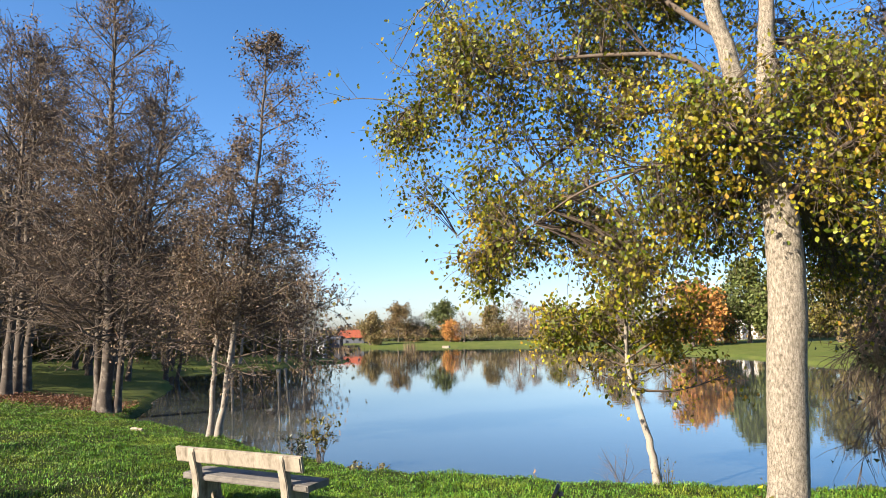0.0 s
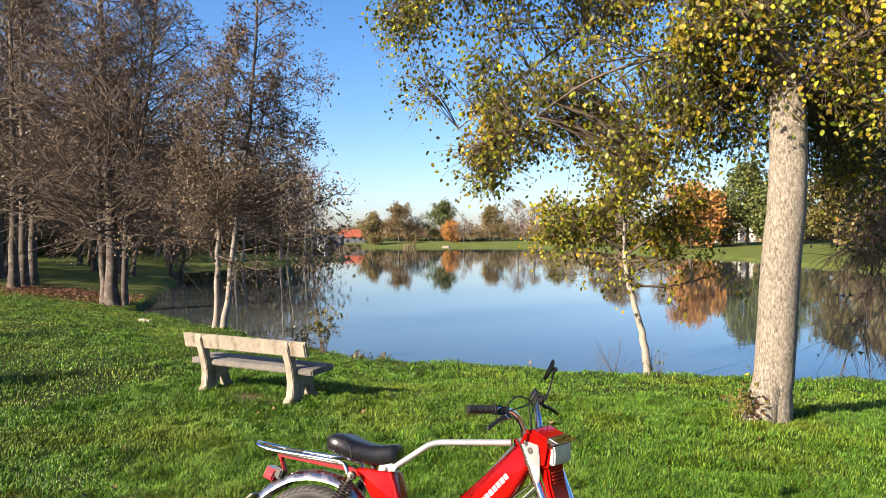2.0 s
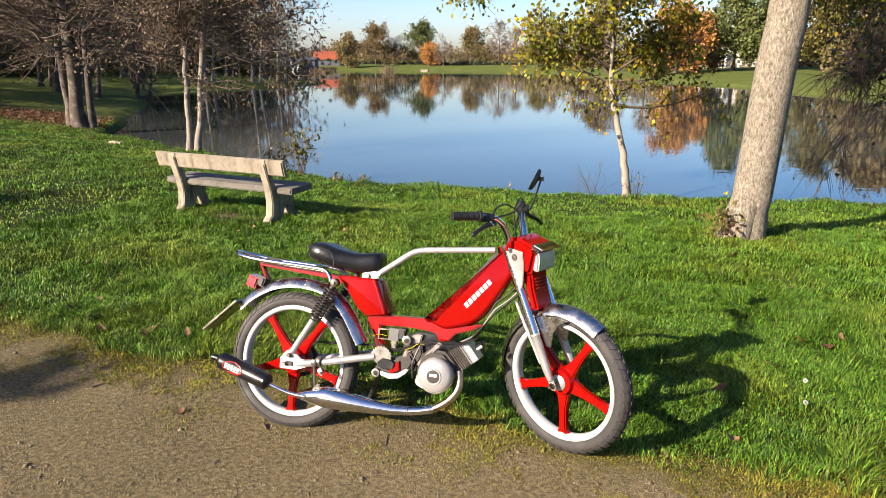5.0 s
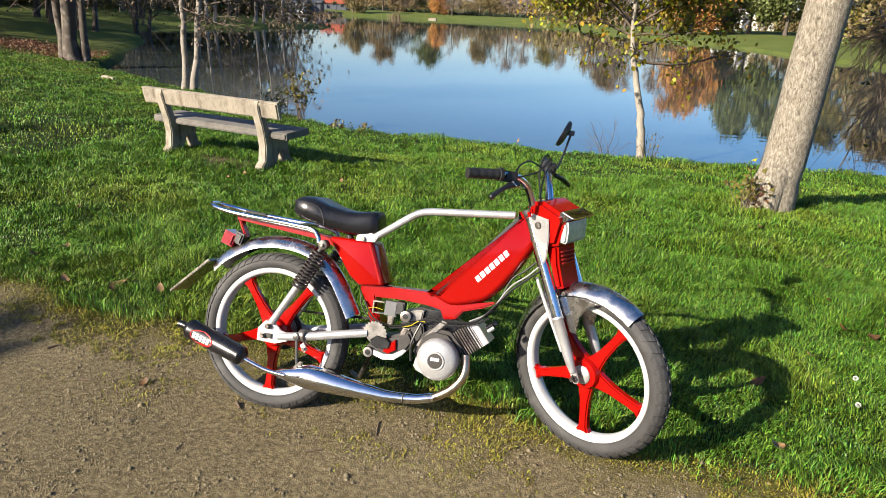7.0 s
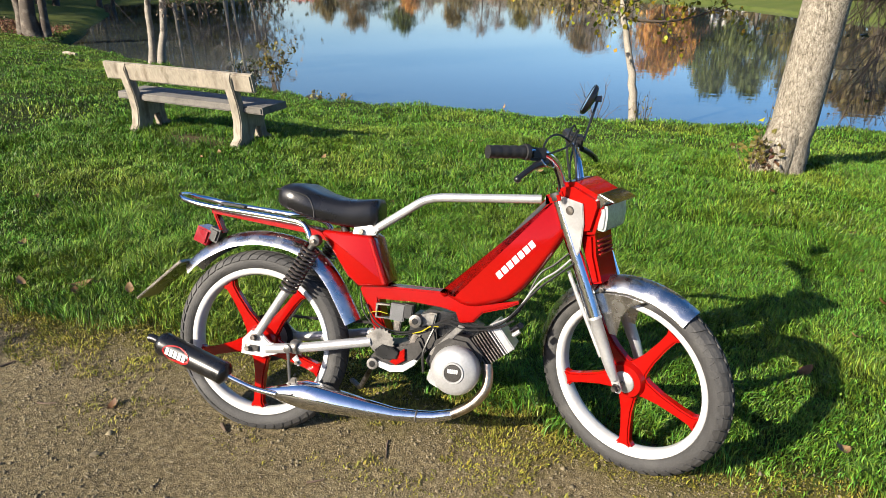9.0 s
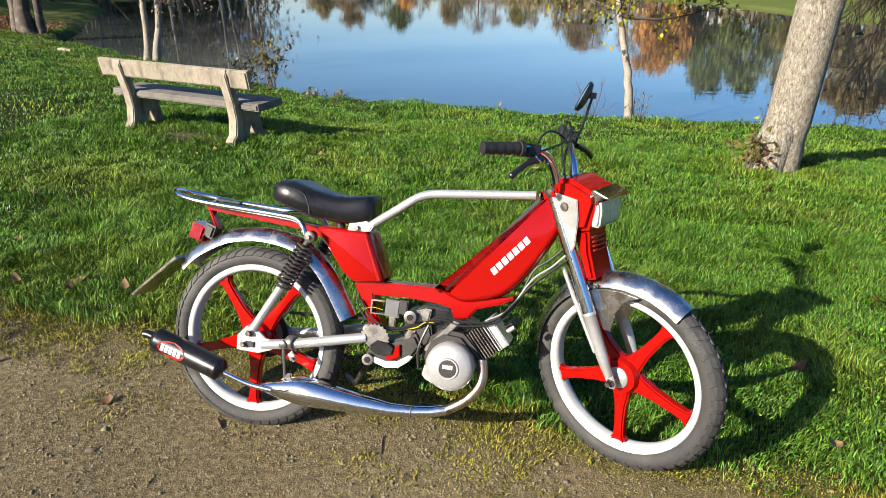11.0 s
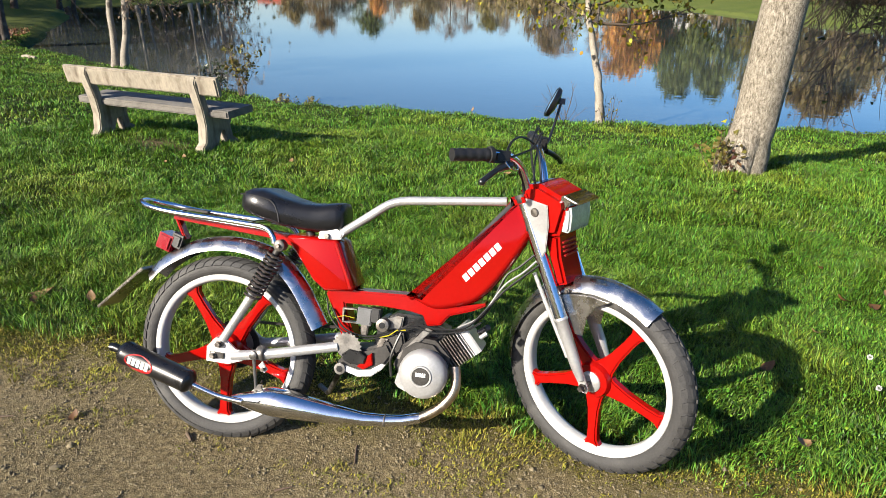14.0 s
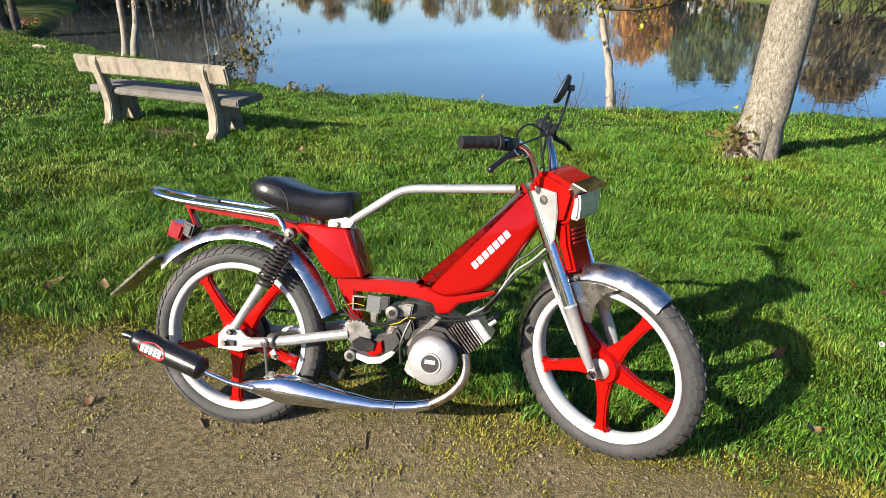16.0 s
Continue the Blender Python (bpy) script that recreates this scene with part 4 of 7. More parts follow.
    part("rear_axle", tube([(-0.548, -0.105, 0.270), (-0.548, 0.105, 0.270)], 0.007, 10, False), M["steel"], ob)
    # hanger clamp
    bm = bmesh.new()
    add_lathe(bm, [(0.020, -0.012), (0.022, -0.009), (0.022, 0.009), (0.020, 0.012)], Matrix.Translation((-0.395, -0.086, 0.292)) @ Matrix.Rotation(radians(80), 4, "Z"), 20)
    clamp = part("clamp", bm, M["bare_steel"], ob)
    part("rod", tube([(-0.412, -0.106, 0.287), (-0.398, -0.106, 0.180)], 0.0048, 8, False), M["bare_steel"], clamp)
    bm = bmesh.new()
    add_slab(bm, [(-0.385, 0.272), (-0.368, 0.248), (-0.378, 0.238), (-0.398, 0.258)], -0.104, -0.096, None, 0.002)
    part("tab", bm, M["alloy"], clamp)
    bolt(clamp, (-0.380, -0.104, 0.250), 0.006)
    bm = bmesh.new()
    add_lathe(bm, [(0.006, -0.014), (0.012, -0.012), (0.012, 0.008), (0.006, 0.010)], Matrix.Translation((-0.412, -0.100, 0.288)), 12)
    part("knuckle", bm, M["bare_steel"], clamp)

    # exhaust
    ex = [(0.180, -0.055, 0.315, 0.0135), (0.186, -0.062, 0.285, 0.0135), (0.185, -0.068, 0.250, 0.0140), (0.165, -0.074, 0.215, 0.0145), (0.135, -0.080, 0.187, 0.0150), (0.095, -0.084, 0.162, 0.0155),
          (0.045, -0.088, 0.149, 0.0160), (0.0, -0.090, 0.143, 0.0170), (-0.07, -0.094, 0.139, 0.0195), (-0.156, -0.098, 0.143, 0.0280), (-0.24, -0.100, 0.149, 0.0360), (-0.300, -0.102, 0.154, 0.0415),
          (-0.345, -0.103, 0.156, 0.0430), (-0.372, -0.103, 0.155, 0.0390), (-0.420, -0.106, 0.152, 0.0260), (-0.475, -0.110, 0.150, 0.0100)]
    bm = bmesh.new()
    add_tube(bm, [e[:3] for e in ex[5:]], [e[3] for e in ex[5:]], 28)
    pipe = part("exhaust", bm, M["chrome"], ob, "chrome expansion-chamber exhaust", 60)
    bm = bmesh.new()
    add_tube(bm, smooth_line([e[:3] for e in ex[:6]], 4), 0.0148, 18)
    part("elbow", bm, M["scorched"], pipe, "heat-browned bent header pipe")
    for x, r, z in ((-0.005, 0.0185, 0.1435), (-0.115, 0.0235, 0.1395)):
        bm = bmesh.new()
        add_lathe(bm, [(r - 0.002, -0.0025), (r + 0.0006, -0.001), (r + 0.0006, 0.001), (r - 0.002, 0.0025)], pose(x, -0.0925, z, 0, 0, 90), 24)
        part("weld_seam", bm, M["steel"], pipe)
    part("stinger", tube([(-0.43, -0.128, 0.152), (-0.50, -0.128, 0.158), (-0.565, -0.134, 0.178), (-0.60, -0.138, 0.192)], 0.0085, 12), M["chrome"], pipe)
    bm = bmesh.new()
    add_slab(bm, [(-0.425, 0.165), (-0.39, 0.205), (-0.378, 0.205), (-0.372, 0.165)], -0.112, -0.104, None, 0.003)
    part("mount_tab", bm, M["bare_steel"], pipe)
    bolt(pipe, (-0.394, -0.112, 0.182), 0.006)
    a, b = Vector((-0.582, -0.140, 0.190)), Vector((-0.822, -0.140, 0.262))
    d = (b - a).normalized()
    sil = [(0.0, 0.014), (0.004, 0.024), (0.012, 0.0340), (0.020, 0.0358), (0.024, 0.0342), (0.21, 0.0352), (0.226, 0.0368), (0.236, 0.0358), (0.2475, 0.026)]
    bm = bmesh.new()
    add_tube(bm, [a + d * s for s, _r in sil], [r for _s, r in sil], 28)
    can = part("silencer", bm, M["black"], pipe, "black silencer with a red and white badge", 50)
    part("outlet", tube([tuple(b - d * 0.01), tuple(b + d * 0.018), tuple(b + d * 0.034 + Vector((0, 0, -0.004)))], 0.013, 16), M["black"], can)
    up = Vector((d.z, 0, -d.x))
    mid = a + d * 0.165
    bm = bmesh.new()
    ring = []
    for k in range(28):
        ang = 2 * math.pi * k / 28
        lat = 0.025 * math.sin(ang)
        ring.append(bm.verts.new(mid + d * 0.047 * math.cos(ang) - up * lat + Vector((0, -math.sqrt(0.0362 ** 2 - lat ** 2), 0))))
    bm.faces.new(ring)
    part("badge", bm, M["badge_red"], can, "red oval badge", 0)
    for k in range(5):
        bm = bmesh.new()
        p0 = mid + d * (0.030 - 0.0145 * k)
        q = []
        for dx, lat in ((0.006, -0.011), (-0.005, -0.011), (-0.005, 0.011), (0.006, 0.011)):
            q.append(bm.verts.new(p0 + d * dx + up * lat + Vector((0, -math.sqrt(0.0372 ** 2 - lat ** 2), 0))))
        bm.faces.new(q)
        part("letter_bar", bm, M["letter"], can, smooth=0)

    # engine
    C = Matrix.Translation((0.096, 0, 0.294)) @ Matrix.Diagonal((1.06, 1, 1.06, 1))
    bm = bmesh.new()
    add_lathe(bm, [(0.020, -0.124), (0.0235, -0.1235), (0.024, -0.1265), (0.028, -0.1265), (0.030, -0.1225), (0.050, -0.119), (0.060, -0.113), (0.0655, -0.103), (0.0665, -0.088), (0.064, -0.070), (0.062, -0.03)], C, 48)
    cover = part("flywheel_cover", bm, M["cast"], ob, "round cast silver flywheel cover", 35)
    bm = bmesh.new()
    add_lathe(bm, [(0.012, -0.1262), (0.0225, -0.1258), (0.0235, -0.1235)], C, 32)
    bd = part("badge", bm, M["dark_steel"], cover)
    letters(bd, (0.081, -0.1264, 0.294), (0.030, 0, 0), (0, 0, 1), 5, 0.0045, 0.011, (0, -1, 0))
    bm = bmesh.new()
    add_slab(bm, [(0.028, 0.250), (0.018, 0.262), (0.024, 0.290), (0.050, 0.285), (0.062, 0.246), (0.050, 0.240)], -0.108, -0.075, None, 0.004)
    part("lug", bm, M["cast"], cover)
    bm = bmesh.new()
    add_slab(bm, [(0.0, 0.30), (0.02, 0.36), (0.06, 0.39), (0.12, 0.385), (0.165, 0.34), (0.16, 0.27), (0.12, 0.245), (0.04, 0.25)], -0.072, 0.06, None, 0.012)
    part("crankcase", bm, M["dark_steel"], ob, "greasy dark engine casing")
    axis = Vector((0.766, 0, 0.643))
    for k in range(9):
        bm = bmesh.new()
        o = Vector((0.146, 0, 0.338)) + axis * (0.006 + 0.0088 * k)
        add_box(bm, (0.0032, 0.105, 0.090), Matrix.Translation(o) @ Matrix.Rotation(radians(-40), 4, "Y"), 0.0012)
        part("cooling_fin", bm, M["alloy"] if k > 6 else M["steel"], ob)
    bm = bmesh.new()
    add_box(bm, (0.082, 0.075, 0.066), Matrix.Translation(Vector((0.146, 0, 0.338)) + axis * 0.040) @ Matrix.Rotation(radians(-40), 4, "Y"), 0.006)
    cyl = part("cylinder", bm, M["dark_steel"], ob)
    bm = bmesh.new()
    add_box(bm, (0.022, 0.106, 0.090), Matrix.Translation(Vector((0.146, 0, 0.338)) + axis * 0.0905) @ Matrix.Rotation(radians(-40), 4, "Y"), 0.003)
    part("cylinder_head", bm, M["alloy"], cyl, "pale bare-metal cylinder head")
    part("spark_plug", tube([(0.235, -0.02, 0.412), (0.255, -0.02, 0.428), (0.262, -0.03, 0.434)], 0.009, 10, False), M["black"], cyl)
    part("plug_cap", tube([(0.244, -0.045, 0.405), (0.262, -0.045, 0.420)], 0.007, 10, False), M["alloy"], cyl)
    bm = bmesh.new()
    add_slab(bm, [(0.008, 0.322), (0.016, 0.336), (0.090, 0.420), (0.108, 0.414), (0.022, 0.318)], -0.066, -0.058, None, 0.002)
    part("engine_strut", bm, M["bare_steel"], ob)
    bm = bmesh.new()
    add_slab(bm, [(-0.075, 0.330), (-0.060, 0.415), (-0.010, 0.445), (0.085, 0.440), (0.150, 0.410), (0.120, 0.360), (0.020, 0.330), (-0.030, 0.300)], -0.026, 0.040, None, 0.008)
    part("engine_mount", bm, M["black"], ob, "oily black engine mounting")
    # bottom bracket with a stripped chainring
    bm = bmesh.new()
    teeth = []
    for k in range(44):
        ang = 2 * math.pi * k / 44 + 0.05
        r = 0.046 if k % 2 else 0.0405
        if 188 < math.degrees(ang) < 352:
            r = 0.030 if k % 2 else 0.031
        teeth.append((-0.138 + r * math.cos(ang), 0.338 + r * math.sin(ang)))
    add_slab(bm, teeth, -0.078, -0.073, None)
    ring_ob = part("chainring", bm, M["bare_steel"], ob, "cut-down bare steel chainring", 20)
    # black plate standing in for the deep shade below the chainring
    bm = bmesh.new()
    add_slab(bm, [(-0.150, 0.318), (-0.128, 0.336), (-0.098, 0.332), (-0.078, 0.318), (-0.084, 0.298), (-0.120, 0.292), (-0.144, 0.300)], -0.083, -0.078, None, 0.002)
    part("sprocket_well", bm, M["black"], ring_ob)
    bm = bmesh.new()
    add_slab(bm, [(-0.172, 0.275), (-0.166, 0.292), (-0.135, 0.330), (-0.095, 0.335), (-0.02, 0.365), (0.0, 0.33), (-0.03, 0.285), (-0.08, 0.268), (-0.12, 0.258), (-0.155, 0.256)], -0.066, 0.04, None, 0.008)
    boss = part("gear_housing", bm, M["dark_steel"], ob)
    bm = bmesh.new()
    add_lathe(bm, [(0.008, -0.084), (0.017, -0.083), (0.018, -0.06), (0.016, -0.02)], Matrix.Translation((-0.154, 0, 0.274)), 20)
    crank = part("crank_boss", bm, M["bare_steel"], boss)
    # black disc on the boss face, painting the darkness of its bore
    bm = bmesh.new()
    add_lathe(bm, [(0.003, -0.0852), (0.009, -0.0850), (0.010, -0.083)], Matrix.Translation((-0.154, 0, 0.274)), 16)
    part("axle_bore", bm, M["black"], crank)
    bm = bmesh.new()
    add_slab(bm, [(-0.142, 0.268), (-0.10, 0.256), (-0.06, 0.262), (-0.030, 0.285), (-0.020, 0.300), (-0.032, 0.302), (-0.065, 0.280), (-0.10, 0.275), (-0.138, 0.284)], -0.079, -0.066, None, 0.003)
    part("guard_ring", bm, M["white"], boss)
    bm = bmesh.new()
    add_slab(bm, [(-0.105, 0.285), (-0.075, 0.320), (-0.062, 0.330), (-0.058, 0.295), (-0.085, 0.278)], -0.076, -0.067, None, 0.002)
    part("red_cover", bm, M["red"], boss)
    # carburettor and electrics under the beam
    bm = bmesh.new()
    add_box(bm, (0.044, 0.03, 0.050), pose(-0.100, -0.035, 0.428, 0, 3, 0), 0.003)
    elec = part("ignition_unit", bm, M["grey_plastic"], ob, "grey box of electrics under the beam")
    bm = bmesh.new()
    add_box(bm, (0.026, 0.034, 0.042), pose(-0.066, -0.035, 0.435, 0, 3, 0), 0.003)
    part("relay", bm, M["plastic"], elec)
    bm = bmesh.new()
    add_slab(bm, [(-0.168, 0.448), (-0.124, 0.448), (-0.124, 0.444), (-0.163, 0.443), (-0.163, 0.408), (-0.124, 0.408), (-0.124, 0.404), (-0.168, 0.404)], -0.045, -0.028)
    part("bracket", bm, M["steel"], elec)
    bm = bmesh.new()
    add_slab(bm, [(-0.112, 0.402), (-0.088, 0.405), (-0.092, 0.368), (-0.110, 0.366)], -0.04, -0.02, None, 0.003)
    part("mount", bm, M["steel"], elec)
    bm = bmesh.new()
    add_lathe(bm, [(0.009, -0.066), (0.019, -0.064), (0.020, -0.035), (0.020, 0.02)], Matrix.Translation((-0.040, 0, 0.412)) , 20)
    add_slab(bm, [(-0.035, 0.396), (0.012, 0.402), (0.018, 0.438), (0.0, 0.440), (-0.035, 0.428)], -0.045, 0.02, None, 0.004)
    carb = part("carburettor", bm, M["bare_steel"], ob, "worn grey carburettor")
    # no hole is cut: a black disc gives the intake its dark inside
    bm = bmesh.new()
    add_lathe(bm, [(0.003, -0.0672), (0.009, -0.0670), (0.0095, -0.0655)], Matrix.Translation((-0.040, 0, 0.412)), 16)
    part("intake_bore", bm, M["black"], carb)
    bm = bmesh.new()
    add_slab(bm, [(-0.055, 0.360), (-0.02, 0.392), (0.02, 0.392), (0.03, 0.345), (-0.01, 0.315)], -0.05, 0.03, None, 0.006)
    part("reed_block", bm, M["dark_steel"], carb)
    bm = bmesh.new()
    add_slab(bm, [(-0.062, 0.335), (-0.035, 0.345), (-0.022, 0.372), (-0.045, 0.372)], -0.060, -0.045, None, 0.004)
    part("intake_elbow", bm, M["steel"], carb)

    def cable(pts, r=0.003, mat="wire"):
        part("cable", tube(pts, r, 6), M[mat], ob)
    cable([(-0.20, -0.04, 0.44), (-0.16, -0.052, 0.390), (-0.09, -0.056, 0.372), (-0.01, -0.060, 0.395), (0.05, -0.062, 0.418), (0.12, -0.065, 0.408), (0.20, -0.066, 0.425), (0.245, -0.063, 0.452)])
    cable([(-0.22, -0.04, 0.47), (-0.205, -0.046, 0.42), (-0.16, -0.052, 0.378), (-0.08, -0.058, 0.366), (0.0, -0.060, 0.40), (0.05, -0.060, 0.43)], 0.0025)
    cable([(-0.06, -0.058, 0.372), (-0.02, -0.062, 0.384), (0.005, -0.062, 0.402), (0.03, -0.060, 0.405)], 0.0018, "wire_yellow")
    cable([(-0.19, -0.046, 0.415), (-0.16, -0.048, 0.424), (-0.13, -0.046, 0.42)], 0.0012, "wire_yellow")
    cable([(0.392, -0.060, 0.63), (0.345, -0.062, 0.588), (0.302, -0.060, 0.548), (0.262, -0.058, 0.498), (0.205, -0.062, 0.435), (0.135, -0.064, 0.420), (0.06, -0.060, 0.426)], 0.0035)
    cable([(0.388, -0.052, 0.645), (0.35, -0.056, 0.605), (0.312, -0.056, 0.575), (0.288, -0.054, 0.545), (0.24, -0.056, 0.468), (0.18, -0.060, 0.430)], 0.0030, "wire_grey")
    cable([(0.380, -0.045, 0.66), (0.34, -0.05, 0.62), (0.30, -0.05, 0.585), (0.262, -0.05, 0.49), (0.23, -0.05, 0.45)], 0.0032)
    cable([(0.02, -0.072, 0.40), (0.005, -0.078, 0.36), (-0.005, -0.080, 0.32), (0.0, -0.078, 0.27)], 0.004)

    # steered front end
    def fpart(name, bm, mat, parent, label="", smooth=40):
        bm.transform(STEER)
        return part(name, bm, mat, parent, label, smooth)
    ax = Vector((math.sin(RAKE), 0, -math.cos(RAKE)))
    for s in (-1, 1):
        o = Vector((0, s * 0.076, 0))
        leg = fpart("fork_tube", add_tube(bmesh.new(), [HEAD + o + ax * -0.012, HEAD + o + ax * 0.352], 0.0185, 18), M["chrome"], ob, "chrome telescopic fork leg")
        fpart("fork_slider", add_tube(bmesh.new(), [HEAD + o + ax * q for q in (0.345, 0.352, 0.356, 0.47, 0.50, 0.53)], [0.0185, 0.0195, 0.0165, 0.0165, 0.0145, 0.010], 18), M["alloy"], leg)
        e = AXLE_F + o
        bm = bmesh.new()
        add_slab(bm, [(-0.050, 0.085), (-0.028, 0.092), (0.014, -0.004), (0.010, -0.018), (-0.004, -0.020), (-0.014, -0.006)], s * 0.070 - 0.004 - 0 * s, s * 0.070 + 0.004, Matrix.Translation((AXLE_F.x, AXLE_F.y, AXLE_F.z)), 0.002)
        fpart("axle_lug", bm, M["alloy"], leg)
        bolt(leg, tuple(e + Vector((0, -0.006 if s < 0 else 0.006, 0.0))), 0.008, 0.012, "steel", STEER)
        bm = bmesh.new()
        add_tube(bm, [HEAD + o * 1.12 + ax * 0.22 + Vector((-0.035, 0, 0)), HEAD + o * 1.12 + ax * 0.30 + Vector((-0.030, 0, 0)), HEAD + o * 1.05 + ax * 0.465 + Vector((-0.018, 0, 0))], 0.006, 8)
        fpart("fender_stay", bm, M["alloy"], leg)
    fpart("front_axle", add_tube(bmesh.new(), [AXLE_F + Vector((0, -0.085, 0)), AXLE_F + Vector((0, 0.085, 0))], 0.006, 10), M["steel"], ob)
    # mudguard round the front wheel
    arc = [(AXLE_F.x + 0.302 * math.cos(radians(q)), AXLE_F.z + 0.302 * math.sin(radians(q))) for q in range(54, 186, 9)]
    bm = arc_band(bmesh.new(), arc[::-1], 0.047, 0.036, 0.0025, Matrix.Translation((0, AXLE_F.y, 0)), 10)
    ff = fpart("front_mudguard", bm, M["polished"], ob, "polished metal front mudguard")
    for s in (-1, 1):
        bm = bmesh.new()
        add_slab(bm, [(-0.115, 0.238), (-0.06, 0.256), (0.0, 0.262), (0.055, 0.256), (0.015, 0.235), (-0.010, 0.200), (-0.022, 0.140), (-0.045, 0.140), (-0.066, 0.19)], s * 0.052 - 0.002, s * 0.052 + 0.002,
                 Matrix.Translation(tuple(AXLE_F)), 0.0015)
        fpart("side_plate", bm, M["polished"], ff)
    bolt(ff, (AXLE_F.x - 0.075, AXLE_F.y - 0.055, AXLE_F.z + 0.26), 0.005, 0.006, "steel", STEER)
    # yoke, headlamp shroud and lamp
    bm = bmesh.new()
    add_box(bm, (0.05, 0.19, 0.028), Matrix.Translation(HEAD + ax * 0.005) @ Matrix.Rotation(-RAKE, 4, "Y"), 0.006)
    yoke = fpart("fork_yoke", bm, M["red"], ob, "red fork yoke")
    for s in (-1, 1):
        bm = bmesh.new()
        add_lathe(bm, [(0.019, -0.012), (0.021, -0.009), (0.021, 0.009), (0.019, 0.012)], Matrix.Translation(HEAD + Vector((0, s * 0.076, 0)) + ax * 0.0) @ Matrix.Rotation(radians(90) - RAKE, 4, "Y") @ Matrix.Rotation(radians(90), 4, "Z"), 18)
        fpart("clamp_ring", bm, M["dark_steel"], yoke)
    hx, hz = HEAD.x, HEAD.z
    bm = bmesh.new()
    add_slab(bm, [(hx - 0.010, hz + 0.020), (hx + 0.015, hz + 0.040), (hx + 0.055, hz + 0.046), (hx + 0.135, hz + 0.014), (hx + 0.140, hz - 0.010), (hx + 0.118, hz - 0.088), (hx + 0.075, hz - 0.098), (hx + 0.060, hz - 0.060),
                  (hx + 0.030, hz - 0.020)], -0.066, 0.066, None, 0.012)
    shroud = fpart("headlamp_shroud", bm, M["red"], ob, "red headlamp shroud")
    for s in (-1, 1):
        bm = bmesh.new()
        add_slab(bm, [(hx + 0.004, hz + 0.008), (hx + 0.088, hz - 0.006), (hx + 0.094, hz - 0.060), (hx + 0.086, hz - 0.135), (hx + 0.076, hz - 0.155), (hx + 0.046, hz - 0.085)], s * 0.070 - 0.003, s * 0.070 + 0.003, None, 0.002)
        sp = fpart("side_plate", bm, M["alloy"], shroud, "polished triangular side plate")
        bm = bmesh.new()
        add_lathe(bm, [(0.004, -0.004), (0.011, -0.003), (0.013, 0.0), (0.013, 0.002)], Matrix.Translation((hx + 0.050, s * 0.0735, hz - 0.030)), 18)
        fpart("boss", bm, M["steel"], sp)
    bm = bmesh.new()
    add_slab(bm, [(hx + 0.128, hz - 0.012), (hx + 0.148, hz - 0.008), (hx + 0.151, hz - 0.030), (hx + 0.147, hz - 0.070), (hx + 0.140, hz - 0.079), (hx + 0.118, hz - 0.077)], -0.054, 0.054, None, 0.006)
    hl = fpart("headlamp", bm, M["lens_clear"], ob, "rectangular headlamp with ribbed clear lens")
    bm = bmesh.new()
    add_slab(bm, [(hx + 0.118, hz + 0.020), (hx + 0.128, hz + 0.024), (hx + 0.168, hz + 0.009), (hx + 0.174, hz + 0.004), (hx + 0.148, hz + 0.006), (hx + 0.132, hz - 0.018), (hx + 0.120, hz - 0.016)], -0.057, 0.057, None, 0.003)
    fpart("peak", bm, M["chrome"], hl, "chrome headlamp peak")
    bm = bmesh.new()
    add_slab(bm, [(hx + 0.062, hz - 0.090), (hx + 0.112, hz - 0.092), (hx + 0.118, hz - 0.15), (hx + 0.140, hz - 0.225), (hx + 0.110, hz - 0.235), (hx + 0.085, hz - 0.16)], -0.050, 0.050, None, 0.008)
    lower = fpart("lower_yoke", bm, M["red"], ob, "red lower fork cover")
    for k in range(4):
        bm = bmesh.new()
        add_box(bm, (0.006, 0.07, 0.004), Matrix.Translation((hx + 0.117 + 0.0025 * k, 0, hz - 0.112 - 0.012 * k)), 0.001)
        fpart("slot", bm, M["badge_red"], lower)
    # handlebar with grips, levers and mirror
    rb = [(0.345, -0.050, 0.815), (0.336, -0.058, 0.850), (0.322, -0.085, 0.888), (0.300, -0.125, 0.912), (0.275, -0.165, 0.919), (0.245, -0.21, 0.914), (0.172, -0.265, 0.907)]
    hb = part("handlebar", tube(rb, 0.011, 14), M["chrome"], ob, "high chrome handlebar")
    lb = [(0.385, 0.045, 0.835), (0.379, 0.060, 0.872), (0.366, 0.095, 0.918), (0.352, 0.150, 0.955), (0.342, 0.20, 0.978), (0.325, 0.27, 0.998)]
    part("handlebar_half", tube(lb, 0.011, 14), M["chrome"], hb)
    for a, b in (((0.250, -0.207, 0.9145), (0.163, -0.272, 0.906)), ((0.338, 0.205, 0.982), (0.318, 0.30, 1.004))):
        a, b = Vector(a), Vector(b)
        d = (b - a)
        bm = bmesh.new()
        st, rr = [], []
        for k in range(19):
            st.append(a + d * (k / 18))
            rr.append(0.0155 + (0.0012 if k % 4 in (1, 2, 3) else -0.0006))
        add_tube(bm, st, rr, 16)
        g = part("grip", bm, M["plastic"], hb, "ribbed black rubber grip")
        bm = bmesh.new()
        add_tube(bm, [a - d * 0.06, a - d * 0.05, a + d * 0.05, a + d * 0.06], [0.018, 0.021, 0.021, 0.018], 16)
        part("collar", bm, M["plastic"], g)
    bm = bmesh.new()
    add_box(bm, (0.050, 0.036, 0.034), Matrix.Translation((0.272, -0.178, 0.912)) @ Matrix.Rotation(radians(38), 4, "Z"), 0.008)
    sw = part("lever_housing", bm, M["plastic"], hb)
